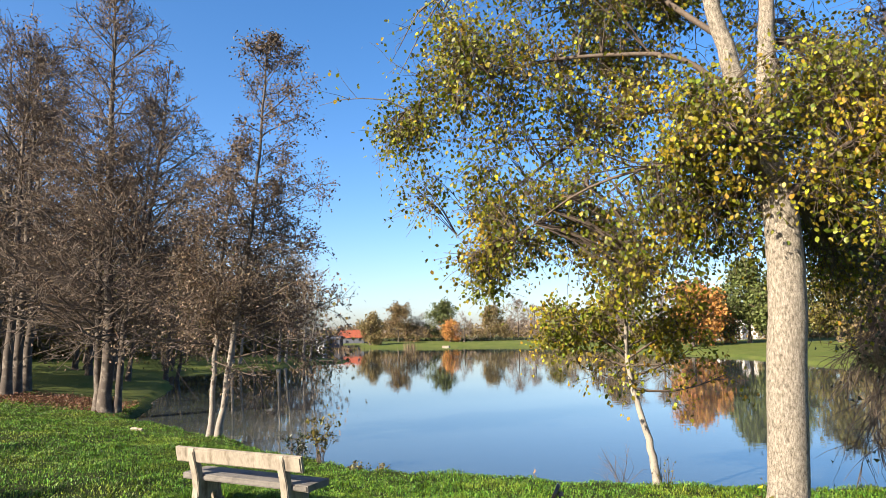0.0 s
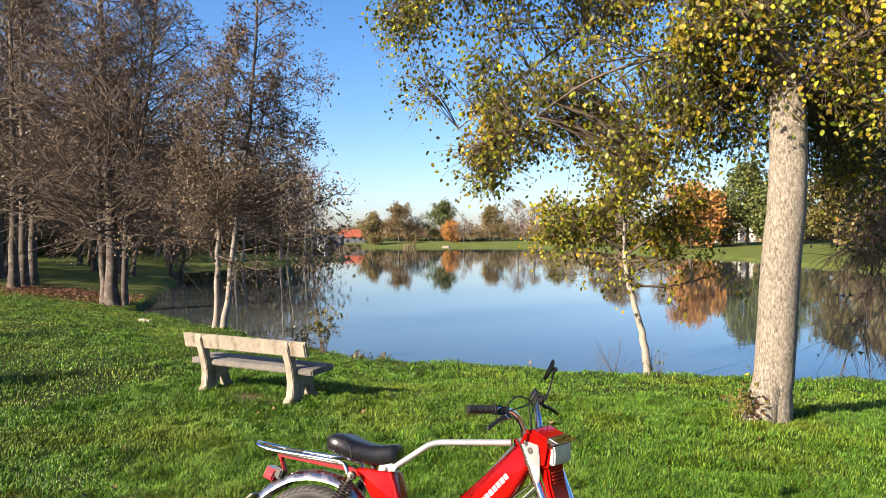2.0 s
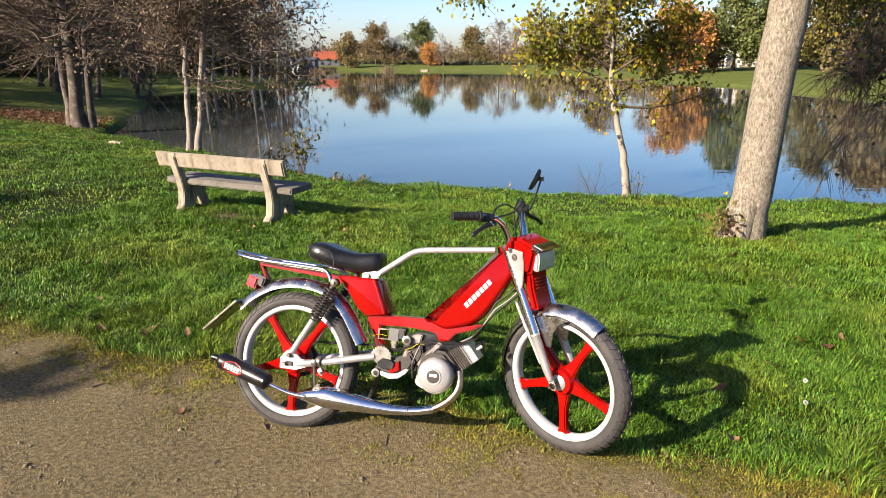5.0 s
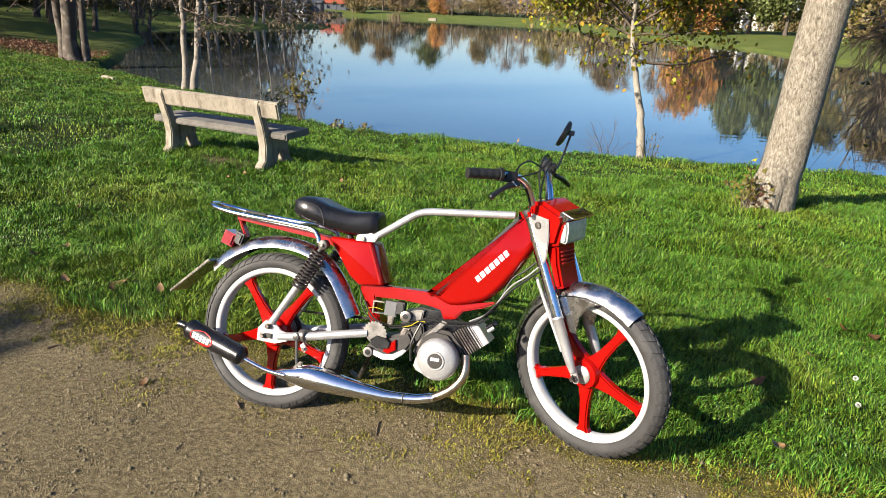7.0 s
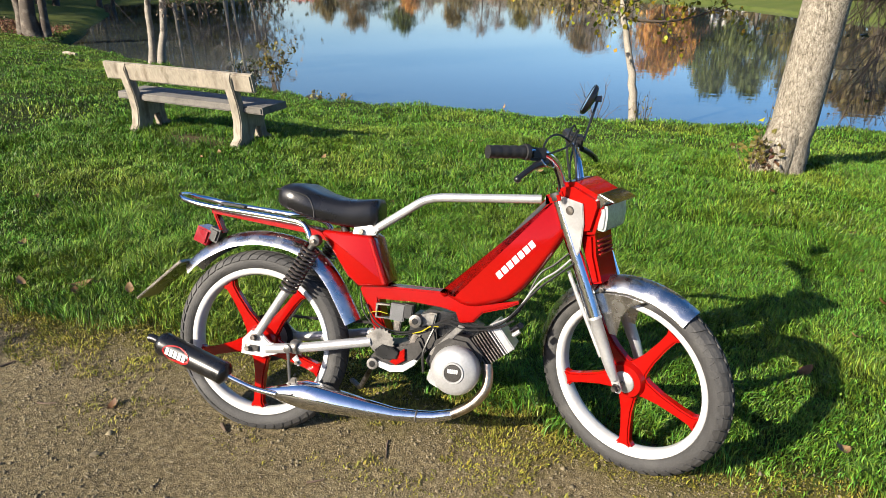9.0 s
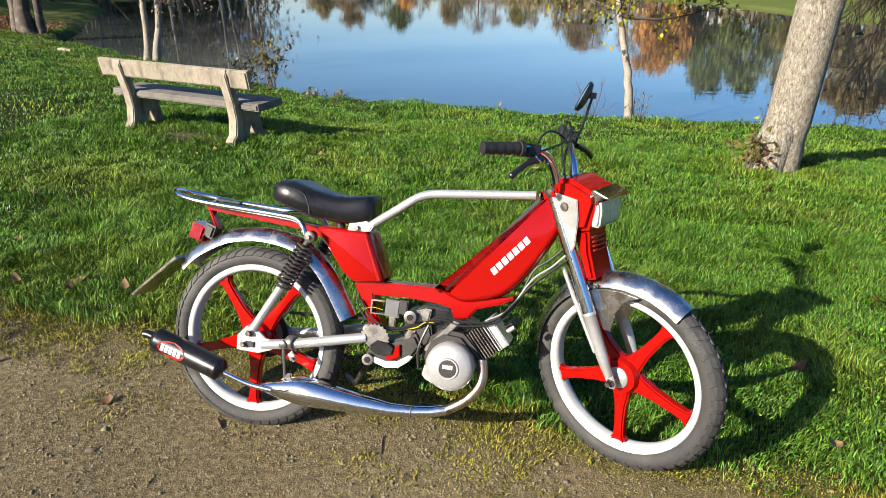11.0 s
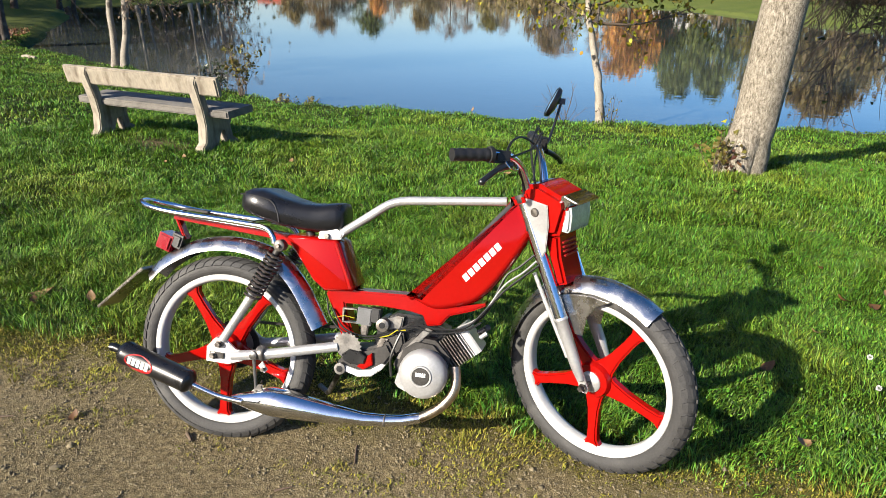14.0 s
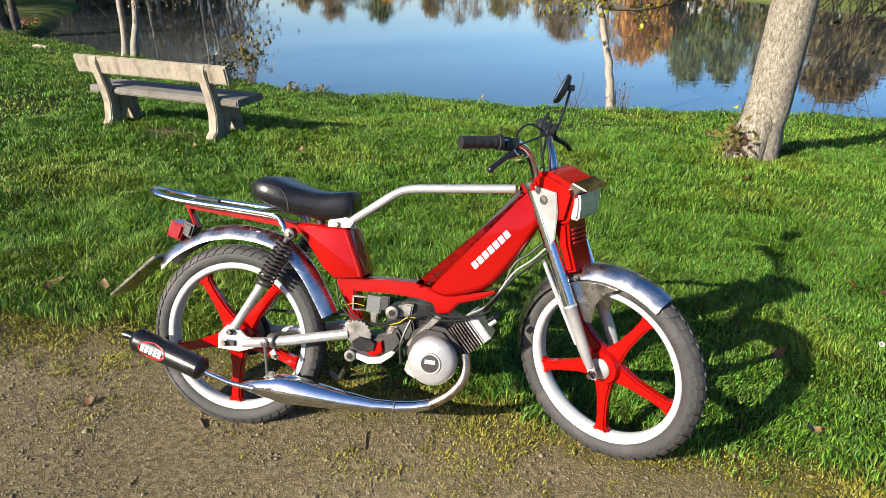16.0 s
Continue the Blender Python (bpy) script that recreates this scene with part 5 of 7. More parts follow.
    part("brake_lever", add_tube(bmesh.new(), smooth_line([(0.300, -0.165, 0.893), (0.278, -0.195, 0.884), (0.258, -0.220, 0.866), (0.240, -0.235, 0.848)]), [0.010] * 8 + [0.0075] * 11, 10), M["black"], sw, "black brake lever")
    bm = bmesh.new()
    bmesh.ops.create_uvsphere(bm, u_segments=12, v_segments=8, radius=0.0095, matrix=Matrix.Translation((0.238, -0.236, 0.845)))
    part("lever_ball", bm, M["black"], sw)
    part("lever_wire", tube([(0.288, -0.19, 0.900), (0.300, -0.185, 0.886), (0.318, -0.15, 0.882), (0.312, -0.14, 0.896)], 0.0022, 6), M["chrome"], sw)
    bm = bmesh.new()
    add_box(bm, (0.04, 0.045, 0.036), pose(0.352, 0.185, 0.975, 20, 0, 12), 0.008)
    sw2 = part("lever_housing", bm, M["plastic"], hb)
    part("brake_lever", add_tube(bmesh.new(), smooth_line([(0.372, 0.185, 0.952), (0.392, 0.215, 0.945), (0.408, 0.25, 0.935), (0.416, 0.28, 0.926)]), 0.0085, 10), M["black"], sw2, "black brake lever")
    mir = part("mirror", tube([(0.362, 0.205, 0.972), (0.372, 0.24, 0.985), (0.385, 0.262, 1.035), (0.403, 0.272, 1.115)], 0.0042, 8), M["black"], hb, "round mirror on a thin black stem")
    face = Matrix.Translation((0.374, 0.272, 1.111)) @ Vector((0, -1, 0)).rotation_difference(Vector((-0.900, -0.154, 0.397))).to_matrix().to_4x4()
    bm = bmesh.new()
    add_lathe(bm, [(0.030, 0.016), (0.046, 0.010), (0.0495, 0.003), (0.0500, -0.003), (0.0465, -0.005), (0.0460, -0.002)], face, 32)
    shell = part("mirror_shell", bm, M["black"], mir)
    bm = bmesh.new()
    add_lathe(bm, [(0.02, -0.0035), (0.0455, -0.0035), (0.0455, -0.002)], face, 32)
    part("mirror_glass", bm, M["mirror_glass"], shell)
    bm = bmesh.new()
    add_box(bm, (0.034, 0.018, 0.018), pose(0.397, 0.272, 1.114), 0.004)
    part("mirror_joint", bm, M["black"], mir)
    cable([(0.282, -0.165, 0.905), (0.290, -0.10, 0.955), (0.315, -0.03, 0.975), (0.352, 0.03, 0.95), (0.368, 0.03, 0.885), (0.372, 0.0, 0.845)], 0.0032)
    cable([(0.300, -0.15, 0.915), (0.322, -0.09, 0.93), (0.345, -0.02, 0.95), (0.358, 0.10, 1.0), (0.356, 0.14, 0.99), (0.350, 0.04, 0.92), (0.352, -0.005, 0.86)], 0.0030)
    cable([(0.356, 0.17, 0.985), (0.346, 0.11, 1.015), (0.335, 0.05, 0.97), (0.342, 0.02, 0.91), (0.358, 0.0, 0.85)], 0.0030)
    cable([(0.30, -0.13, 0.905), (0.325, -0.075, 0.86), (0.335, -0.06, 0.80), (0.350, -0.058, 0.72)], 0.0030)
    # side stand, on the far side
    st = [(-0.17, 0.04, 0.30), (-0.22, 0.12, 0.20), (-0.30, 0.262, 0.082)]
    stand = part("side_stand", tube(st, 0.009, 10, False), M["steel"], ob, "steel side stand")
    part("stand_foot", tube([(-0.30, 0.245, 0.085), (-0.345, 0.290, 0.090)], 0.009, 10, False), M["steel"], stand)
    # rear chain and sprocket on the far side
    bm = bmesh.new()
    add_lathe(bm, [(0.060, 0.050), (0.078, 0.050), (0.078, 0.056), (0.060, 0.056)], Matrix.Translation(AXLE_R), 36, True)
    part("sprocket", bm, M["dark_steel"], ob)
    part("chain", tube([(-0.548, 0.056, 0.347), (-0.35, 0.056, 0.352), (-0.12, 0.056, 0.37)], 0.005, 6, False), M["dark_steel"], ob)
    return ob


moped()


def gz(x, y):
    return float(ground_z(x, y))


def stem(x, y, *ups):
    """A stem from the ground at x, y through points given as (dx, dy, height)."""
    z = gz(x, y) - 0.05
    return [(x, y, z)] + [(x + dx, y + dy, z + h) for dx, dy, h in ups]


# the pale-barked tree with two limbs beside the path's lawn
tree("poplar_tree", "pale-barked tree with thinning yellow-green autumn leaves, standing on the lawn", 11,
     [([(1.79, 4.08, -0.12), (1.808, 4.07, 0.35), (1.89, 4.05, 1.6), (1.92, 4.05, 2.2), (1.90, 4.05, 2.75), (1.83, 4.05, 3.2)], 0.172, 0.138),
      ([(1.84, 4.05, 0.62), (1.75, 4.02, 0.25), (1.66, 3.98, -0.12)], 0.10, 0.155),
      ([(1.80, 4.05, 3.1), (1.62, 4.0, 3.9), (1.45, 3.95, 4.75), (1.30, 3.8, 6.2), (1.1, 3.9, 8.0)], 0.110, 0.03),
      ([(1.82, 4.05, 3.1), (1.90, 4.1, 4.05), (1.95, 4.15, 4.65), (2.1, 4.3, 6.2), (2.2, 4.3, 8.5)], 0.105, 0.03)],
     M["bark_pale"], M["twig"], M["leaf_green"], leaf2=M["leaf_yellow"],
     gate2=lambda p, r: r.uniform(0, 1, len(p)) < np.where((p[:, 1] < 3.85) & (p[:, 0] > 0.9), 0.65, 0.16 + 0.2 * (p[:, 2] < 2.7)), per_m=2.0, start=0.5, reach=lambda h: 1.9 * (1 - 0.45 * h), elev=(8, 40), sec=7, twigs=4, leaves=5,
     leaf_size=0.043, leaf_spread=0.065, lift=0.15, sec_ratio=0.42, twig_len=0.36, droop=0.25, limb_r=0.03, thin=0.0035, sides=18, slim=0.8, cloud_twigs=5, thick=0.05, rounded=True, bare=2,
     extra=[([(1.66, 4.02, 3.7), (1.2, 4.0, 4.15), (0.65, 4.05, 4.30), (-0.2, 4.1, 4.35), (-1.1, 4.2, 4.2), (-1.6, 4.2, 4.05)], 0.032),
            ([(1.72, 4.02, 3.5), (1.2, 4.2, 3.75), (0.4, 4.5, 3.75), (-0.4, 4.6, 3.3), (-1.2, 4.7, 2.75)], 0.030),
            ([(1.84, 4.0, 2.9), (1.1, 3.9, 3.15), (0.3, 3.9, 3.0), (-0.4, 4.0, 2.6)], 0.025),
            ([(1.84, 4.0, 2.9), (1.6, 3.5, 3.2), (1.4, 3.0, 3.25)], 0.024),
            ([(1.88, 4.0, 2.7), (2.3, 3.6, 3.1), (2.7, 3.4, 3.2)], 0.024),
            ([(1.55, 4.0, 4.3), (0.6, 4.2, 5.2), (-0.6, 4.2, 5.5), (-1.5, 4.3, 5.2)], 0.032)],
     clouds=[((-0.75, 4.3, 4.25), (0.95, 0.7, 0.95), 190), ((-1.2, 4.3, 3.7), (0.6, 0.5, 0.7), 84), ((0.3, 4.4, 3.9), (0.8, 0.7, 0.8), 125), ((-0.4, 4.3, 2.75), (0.65, 0.5, 0.5), 98),
             ((0.65, 4.3, 2.65), (0.65, 0.5, 0.75), 125), ((1.25, 4.2, 3.1), (0.6, 0.5, 0.6), 100), ((2.0, 3.5, 3.4), (0.8, 0.4, 0.5), 150), ((1.4, 3.55, 3.35), (0.5, 0.35, 0.45), 70),
             ((2.55, 3.6, 2.85), (0.5, 0.4, 0.45), 70), ((2.7, 5.0, 3.6), (0.8, 0.8, 1.0), 237), ((2.6, 5.2, 2.3), (0.7, 0.6, 0.7), 154), ((1.0, 4.7, 4.5), (1.1, 0.8, 0.8), 130),
             ((1.6, 4.9, 5.6), (1.5, 1.0, 1.0), 237), ((0.0, 4.2, 5.3), (1.3, 0.8, 0.7), 196), ((1.7, 4.2, 7.4), (1.5, 1.3, 1.3), 196), ((0.75, 4.4, 2.2), (0.6, 0.4, 0.55), 55), ((1.4, 4.35, 2.5), (0.45, 0.4, 0.5), 60), ((-0.55, 4.3, 2.4), (0.5, 0.4, 0.4), 60),
             ((0.3, 4.3, 3.2), (0.8, 0.5, 0.6), 20)])

# young leaning tree at the water's edge
tree("young_tree", "slender leaning young tree with white bark and yellowing leaves", 12,
     [(stem(0.74, 7.62, (-0.07, 0, 0.55), (-0.20, 0.03, 1.1), (-0.33, 0.05, 1.7), (-0.31, 0.06, 2.6), (-0.33, 0.05, 3.7)), 0.065, 0.012)],
     M["bark_birch"], M["twig"], M["leaf_yellow"], per_m=12, start=0.47, reach=lambda h: 1.35 * (1 - 0.55 * h), elev=(2, 45), sec=7, twigs=5, leaves=5,
     leaf_size=0.06, leaf_spread=0.06, lift=0.2, twig_len=0.3, droop=0.1, limb_r=0.02, sides=10, slim=0.8, rounded=True,
     clouds=[((-0.3, 7.7, 1.7), (0.75, 0.5, 0.4), 80), ((1.0, 7.7, 1.8), (0.6, 0.4, 0.35), 50), ((0.4, 7.7, 2.5), (0.6, 0.5, 0.6), 50)],
     extra=[([(0.42, 7.68, 1.25), (0.1, 7.7, 1.55), (-0.4, 7.7, 1.6), (-0.9, 7.6, 1.45)], 0.02), ([(0.42, 7.68, 1.3), (0.9, 7.7, 1.6), (1.4, 7.7, 1.75)], 0.02)])

# alders on the bank
ALD = dict(bark=M["bark_alder"], twig=M["twig"], leaf=M["leaf_dry"])
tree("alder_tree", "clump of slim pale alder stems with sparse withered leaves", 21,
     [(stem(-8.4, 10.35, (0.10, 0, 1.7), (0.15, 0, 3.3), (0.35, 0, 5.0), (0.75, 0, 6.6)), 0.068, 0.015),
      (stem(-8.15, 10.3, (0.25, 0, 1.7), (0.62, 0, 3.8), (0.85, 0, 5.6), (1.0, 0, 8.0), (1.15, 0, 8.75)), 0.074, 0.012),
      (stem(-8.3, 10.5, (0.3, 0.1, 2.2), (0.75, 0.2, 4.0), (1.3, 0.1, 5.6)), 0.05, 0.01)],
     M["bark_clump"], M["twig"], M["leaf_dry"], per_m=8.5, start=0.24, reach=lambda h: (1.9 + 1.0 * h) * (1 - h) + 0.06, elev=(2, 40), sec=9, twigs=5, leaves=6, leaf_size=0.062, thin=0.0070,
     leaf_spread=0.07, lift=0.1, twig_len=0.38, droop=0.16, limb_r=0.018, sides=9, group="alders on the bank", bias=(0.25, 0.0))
tree("alder_tree", "tall dark alder with several stems and dry cones on leafless twigs", 22,
     [(stem(-14.35, 13.75, (-0.05, 0, 3.0), (-0.2, 0, 7.0), (-0.3, 0, 10.5), (-0.35, 0, 13.0)), 0.20, 0.015),
      (stem(-14.6, 13.95, (0.3, 0, 2.0), (1.1, 0, 4.6), (1.6, 0, 7.5), (1.9, 0, 10.4)), 0.13, 0.012),
      (stem(-14.7, 13.8, (-0.1, 0, 3.0), (-0.4, 0.2, 6.0), (-0.7, 0.2, 9.0)), 0.12, 0.012),
      (stem(-14.1, 13.9, (0.2, 0, 3.0), (0.55, 0.2, 6.0), (0.6, 0.2, 9.4)), 0.11, 0.012)],
     per_m=7.5, start=0.22, wander=0.08, reach=lambda h: 3.7 * (1 - h) ** 0.9 + 0.2, elev=(5, 42), sec=9, twigs=4, leaves=2, leaf_size=0.08, leaf_spread=0.08, lift=0.25,
     twig_len=0.5, limb_r=0.032, thin=0.0105, group="alders on the bank", **ALD)
for k, (x, y, h, seed) in enumerate(((-19.6, 15.0, 12.3, 23), (-20.1, 15.8, 12.0, 24), (-20.9, 16.9, 12.0, 25))):
    tree("alder_tree", "bare dark alder with a few withered leaves above fallen foliage", seed,
         [(stem(x, y, (0.1, 0, h * 0.3), (0.0, 0.1, h * 0.65), (0.25, 0, h)), 0.17, 0.015)], per_m=4.5, start=0.24, reach=lambda h: 3.6 * (1 - h) ** 0.5 + 0.3, elev=(5, 48),
         sec=8, twigs=5, leaves=2, leaf_size=0.10, leaf_spread=0.09, lift=0.25, twig_len=0.55, limb_r=0.04, thin=0.0125, group="alders on the bank", **ALD)

# bare and half-bare trees along the left shore and the spit
SHORE = [(-24, 24.5, 9, "leaf_olive"), (-27, 19, 10, "leaf_dry"), (-30, 24, 11, "leaf_dry"), (-33, 31, 10, "leaf_olive"), (-35, 22, 12, "leaf_dry"), (-31.5, 45, 11, None),
         (-30, 49.5, 11, None), (-29.3, 52.5, 9, None), (-34, 52, 12, "leaf_dry"), (-40, 38, 11, "leaf_olive"), (-39, 45, 12, None), (-44, 55, 12, "leaf_dry"), (-26, 30.5, 6, "leaf_olive"), (-36, 62, 11, None)]
for k, (x, y, h, lf) in enumerate(SHORE):
    tree("shore_tree", "leafless slender tree on the far bank" if lf is None else "half-bare brown autumn tree on the grassy shore", 100 + k,
         [(stem(x, y, (0.2, 0, h * 0.4), (0.1 * (k % 3), 0.2, h)), 0.16, 0.02), (stem(x + 0.5, y + 0.3, (0.5, 0, h * 0.4), (0.9, 0.2, h * 0.85)), 0.12, 0.02)],
         M["bark_birch"] if lf is None else M["bark_alder"], M["twig"] if lf else M["haze_twigs"], M[lf] if lf else None, per_m=2.6, start=0.18,
         reach=lambda h: 3.2 * (1 - h) ** 0.6 + 0.3, elev=(10, 50), sec=6, twigs=4, leaves=2, leaf_size=0.16, leaf_spread=0.2, lift=0.25, twig_len=0.8, limb_r=0.04, thin=0.010,
         sides=6, group="shore trees")

shore = [o for o in scene.objects if o.name.startswith("shore_tree") and o.parent is None]
# the last seven are added out of view to shade the far-left lawn
for k, (x, y, s, src) in enumerate(((-26, 14.5, 1.2, 1), (-29, 17, 1.3, 2), (-33, 16, 1.3, 4), (-38, 20, 1.4, 1), (-42, 26, 1.4, 2), (-36, 28, 1.25, 8), (-46, 34, 1.5, 4), (-27.5, 26.5, 1.1, 0), (-44, 44, 1.4, 9),
                                    (-50, 22, 1.6, 2), (-55, 30, 1.6, 4), (-31, 36.5, 0.8, 12), (-24.5, 18.5, 1.15, 4), (-48, 62, 1.4, 11), (-34, 41, 1.1, 3), (-36, 4, 1.2, 2), (-41, 9, 1.3, 4), (-47, 14, 1.4, 1), (-41, -3, 1.3, 8), (-52, 6, 1.5, 2), (-34, 10, 1.1, 1), (-46, 1, 1.4, 4))):
    copy_thing(shore[src], pose(x, y, gz(x, y) - 0.05, 0, 0, 67 * k) @ Matrix.Scale(s, 4))

# far bank
FAR = [(-59.3, 137.2, 8.2, 2.4, "leaf_willow", "slim pale yellow tree on the far bank", 0.2),
       (-58.2, 151.7, 9.2, 5.4, "leaf_russet", "broad rounded russet-green oak on the far bank", 0.0),
       (-55.2, 156.0, 7.0, 3.4, None, "leafless brown tree beside the far oak", 0.0),
       (-48.5, 156.1, 10.6, 5.2, "leaf_pine", "broad dark green tree behind the lake", 0.0),
       (-44.4, 149.0, 5.2, 2.3, "leaf_orange", "small orange autumn maple on the far bank", 0.0),
       (-40.8, 147.9, 6.2, 3.6, None, "low spreading leafless tree on the far bank", 0.0),
       (-36.9, 157.2, 9.2, 4.8, "leaf_willow", "yellow-brown willow on the far bank", 0.3),
       (-29.7, 154.6, 11.5, 4.0, None, "tall leafless tree on the far bank", 0.0),
       (-25.7, 153.4, 9.5, 3.6, None, "leafless tree on the far bank", 0.0),
       (-19.7, 146.2, 8, 3.5, "leaf_olive", "olive-green tree on the far bank", 0.0),
       (-15.0, 136.7, 8, 3.5, None, "leafless tree on the far bank", 0.0),
       (-66, 100, 13, 5.0, None, "tall leafless tree on the grassy shore", 0.0),
       (4.6, 77.3, 8.2, 2.8, "leaf_orange", "bright orange autumn tree by the lake", 0.0),
       (7.3, 84.5, 7.4, 2.4, "leaf_orange", "bright orange autumn tree by the lake", 0.0),
       (10.9, 82.1, 11.4, 3.0, "leaf_pine", "dark green conifer by the lake", 0.0),
       (14.2, 79.7, 10.8, 3.1, "leaf_pine", "dark green conifer by the lake", 0.0),
       (18.4, 74.9, 9.6, 3.4, "leaf_olive", "olive-green tree by the lake", 0.0),
       (22.6, 70.1, 10.2, 3.6, "leaf_willow", "yellow autumn tree by the lake", 0.0),
       (-2.6, 94.1, 8.4, 2.6, None, "leafless tree by the lake", 0.0),
       (1.6, 94.1, 8.4, 2.4, None, "leafless tree by the lake", 0.0),
       (17.8, 53.3, 6.6, 2.9, "leaf_willow", "small yellow-brown tree by the lake", 0.0),
       (22.6, 43.7, 6.6, 2.9, "leaf_olive", "small olive tree by the lake", 0.0),
       (28.6, 53.3, 12.0, 4.8, "leaf_russet", "russet autumn tree by the lake", 0.0),
       (-6, 118, 10, 4.0, "leaf_russet", "russet autumn tree on the far bank", 0.0)]
for k, (x, y, h, w, lf, lab, drp) in enumerate(FAR):
    tree("far_tree", lab, 200 + k, [(stem(x, y, (0.1, 0, h * 0.36), (0.2, 0.1, h * 0.76)), 0.22, 0.04)], M["bark_alder"], M["haze_twigs"] if lf is None else M["twig"],
         M[lf] if lf else None, per_m=3.2, start=0.16, reach=lambda t, w=w: w * (1 - t ** 2.2) ** 0.7 + 0.3, elev=(5, 55), sec=7, twigs=5, leaves=8 if lf else 0, leaf_size=0.34,
         leaf_spread=0.35, lift=0.2, droop=drp, twig_len=1.0, limb_r=0.05, thin=0.02 if lf else 0.036, sides=5, group="trees of the far bank", slim=0.8)


def far_woods(name, label, seed, mat, line, depth, height, n, size):
    """A distant belt of foliage clumps standing on the ground."""
    rng = np.random.default_rng(seed)
    (ax, ay), (bx, by) = line
    s = rng.uniform(0, 1, n)
    x, y = ax + (bx - ax) * s + rng.normal(0, depth, n), ay + (by - ay) * s + rng.normal(0, depth, n)
    top = height * (0.55 + 0.25 * np.sin(s * 31 + seed) + 0.2 * np.sin(s * 83 + 2 * seed))
    z = ground_z(x, y) + np.abs(top) * rng.uniform(0, 1, n) ** 0.8
    ob = leaf_mesh(name, np.stack([x, y, z], -1), size * rng.uniform(0.6, 1.4, n), rng, mat, None, slim=0.9)
    tagged(ob, label, "trees", kind="stuff")


far_woods("far_woods", "distant belt of brown leafless woodland", 1, M["haze_twigs"], ((-200, 215), (60, 225)), 5, 5.0, 14000, 0.9)
far_woods("far_woods", "distant belt of brown leafless woodland", 2, M["leaf_russet"], ((-100, 182), (-5, 172)), 2.5, 4.0, 8000, 0.5)
far_woods("hedge", "dark clipped hedge behind the far lawn", 3, M["hedge"], ((-78, 158), (-22, 152)), 0.7, 0.9, 5000, 0.35)
far_woods("hedge", "dark hedge under the trees of the left shore", 4, M["hedge"], ((-70, 40), (-42, 70)), 1.0, 2.2, 7000, 0.4)
far_woods("far_woods", "brown tangled woodland beyond the left lawn", 5, M["leaf_olive"], ((-62, 12), (-38, 66)), 2.5, 11, 26000, 0.42)
far_woods("far_woods", "brown tangled woodland beyond the left lawn", 8, M["haze_twigs"], ((-70, 10), (-46, 80)), 3.5, 15, 20000, 0.5)
far_woods("far_woods", "brown woodland beyond the right bank", 6, M["leaf_russet"], ((26, 84), (80, 24)), 3.0, 9, 12000, 0.55)
far_woods("far_woods", "brown woodland beyond the right bank", 7, M["leaf_willow"], ((-14, 126), (26, 92)), 2.5, 4.5, 7000, 0.5)


# ---- bench ----
def bench():
    yaw = math.degrees(math.atan2(-0.235, 1.18))
    ob = thing("bench", pose(-3.155, 3.66, gz(-3.3, 3.72) - 0.02, 0, 0, yaw), "weathered concrete park bench facing the pond, on the lawn", "bench")
    # local x along the bench, y towards the pond
    bm = bmesh.new()
    add_box(bm, (1.66, 0.055, 0.15), pose(0, -0.10, 0.565, 12, 0, 0), 0.012)
    part("backrest", bm, M["concrete"], ob, "pale stained concrete back rail", 0)
    bm = bmesh.new()
    add_box(bm, (1.66, 0.34, 0.06), pose(0, 0.14, 0.335, 2, 0, 0), 0.012)
    part("seat", bm, M["concrete_grey"], ob, "grey lichened concrete seat slab", 0)
    for x in (-0.59, 0.59):
        bm = bmesh.new()
        side = [(-0.13, -0.03), (-0.13, 0.05), (-0.085, 0.09), (-0.07, 0.22), (-0.09, 0.36), (-0.158, 0.585), (-0.138, 0.636), (-0.090, 0.625), (-0.03, 0.44), (0.0, 0.31),
                (0.26, 0.31), (0.275, 0.27), (0.235, 0.20), (0.26, 0.09), (0.32, 0.05), (0.32, -0.03), (0.19, -0.03), (0.19, 0.05), (0.165, 0.16), (0.12, 0.16), (0.07, 0.05), (0.07, -0.03)]
        add_slab(bm, side, -0.045, 0.045, Matrix.Translation((x, 0, 0)) @ Matrix.Rotation(radians(90), 4, "Z"), 0.008)
        part("leg", bm, M["concrete"], ob, smooth=50)


bench()


# ---- grass ----
def patchy(x, y, size, seed):
    """Smooth random relief in 0..1 with lumps of the given size."""
    u, v = np.asarray(x) / size, np.asarray(y) / size
    i, j = np.floor(u), np.floor(v)
    fu, fv = u - i, v - j
    fu, fv = fu * fu * (3 - 2 * fu), fv * fv * (3 - 2 * fv)

    def at(a, b):
        r = np.sin(a * 127.1 + b * 311.7 + seed * 74.7) * 43758.5453
        return r - np.floor(r)
    return (at(i, j) * (1 - fu) + at(i + 1, j) * fu) * (1 - fv) + (at(i, j + 1) * (1 - fu) + at(i + 1, j + 1) * fu) * fv


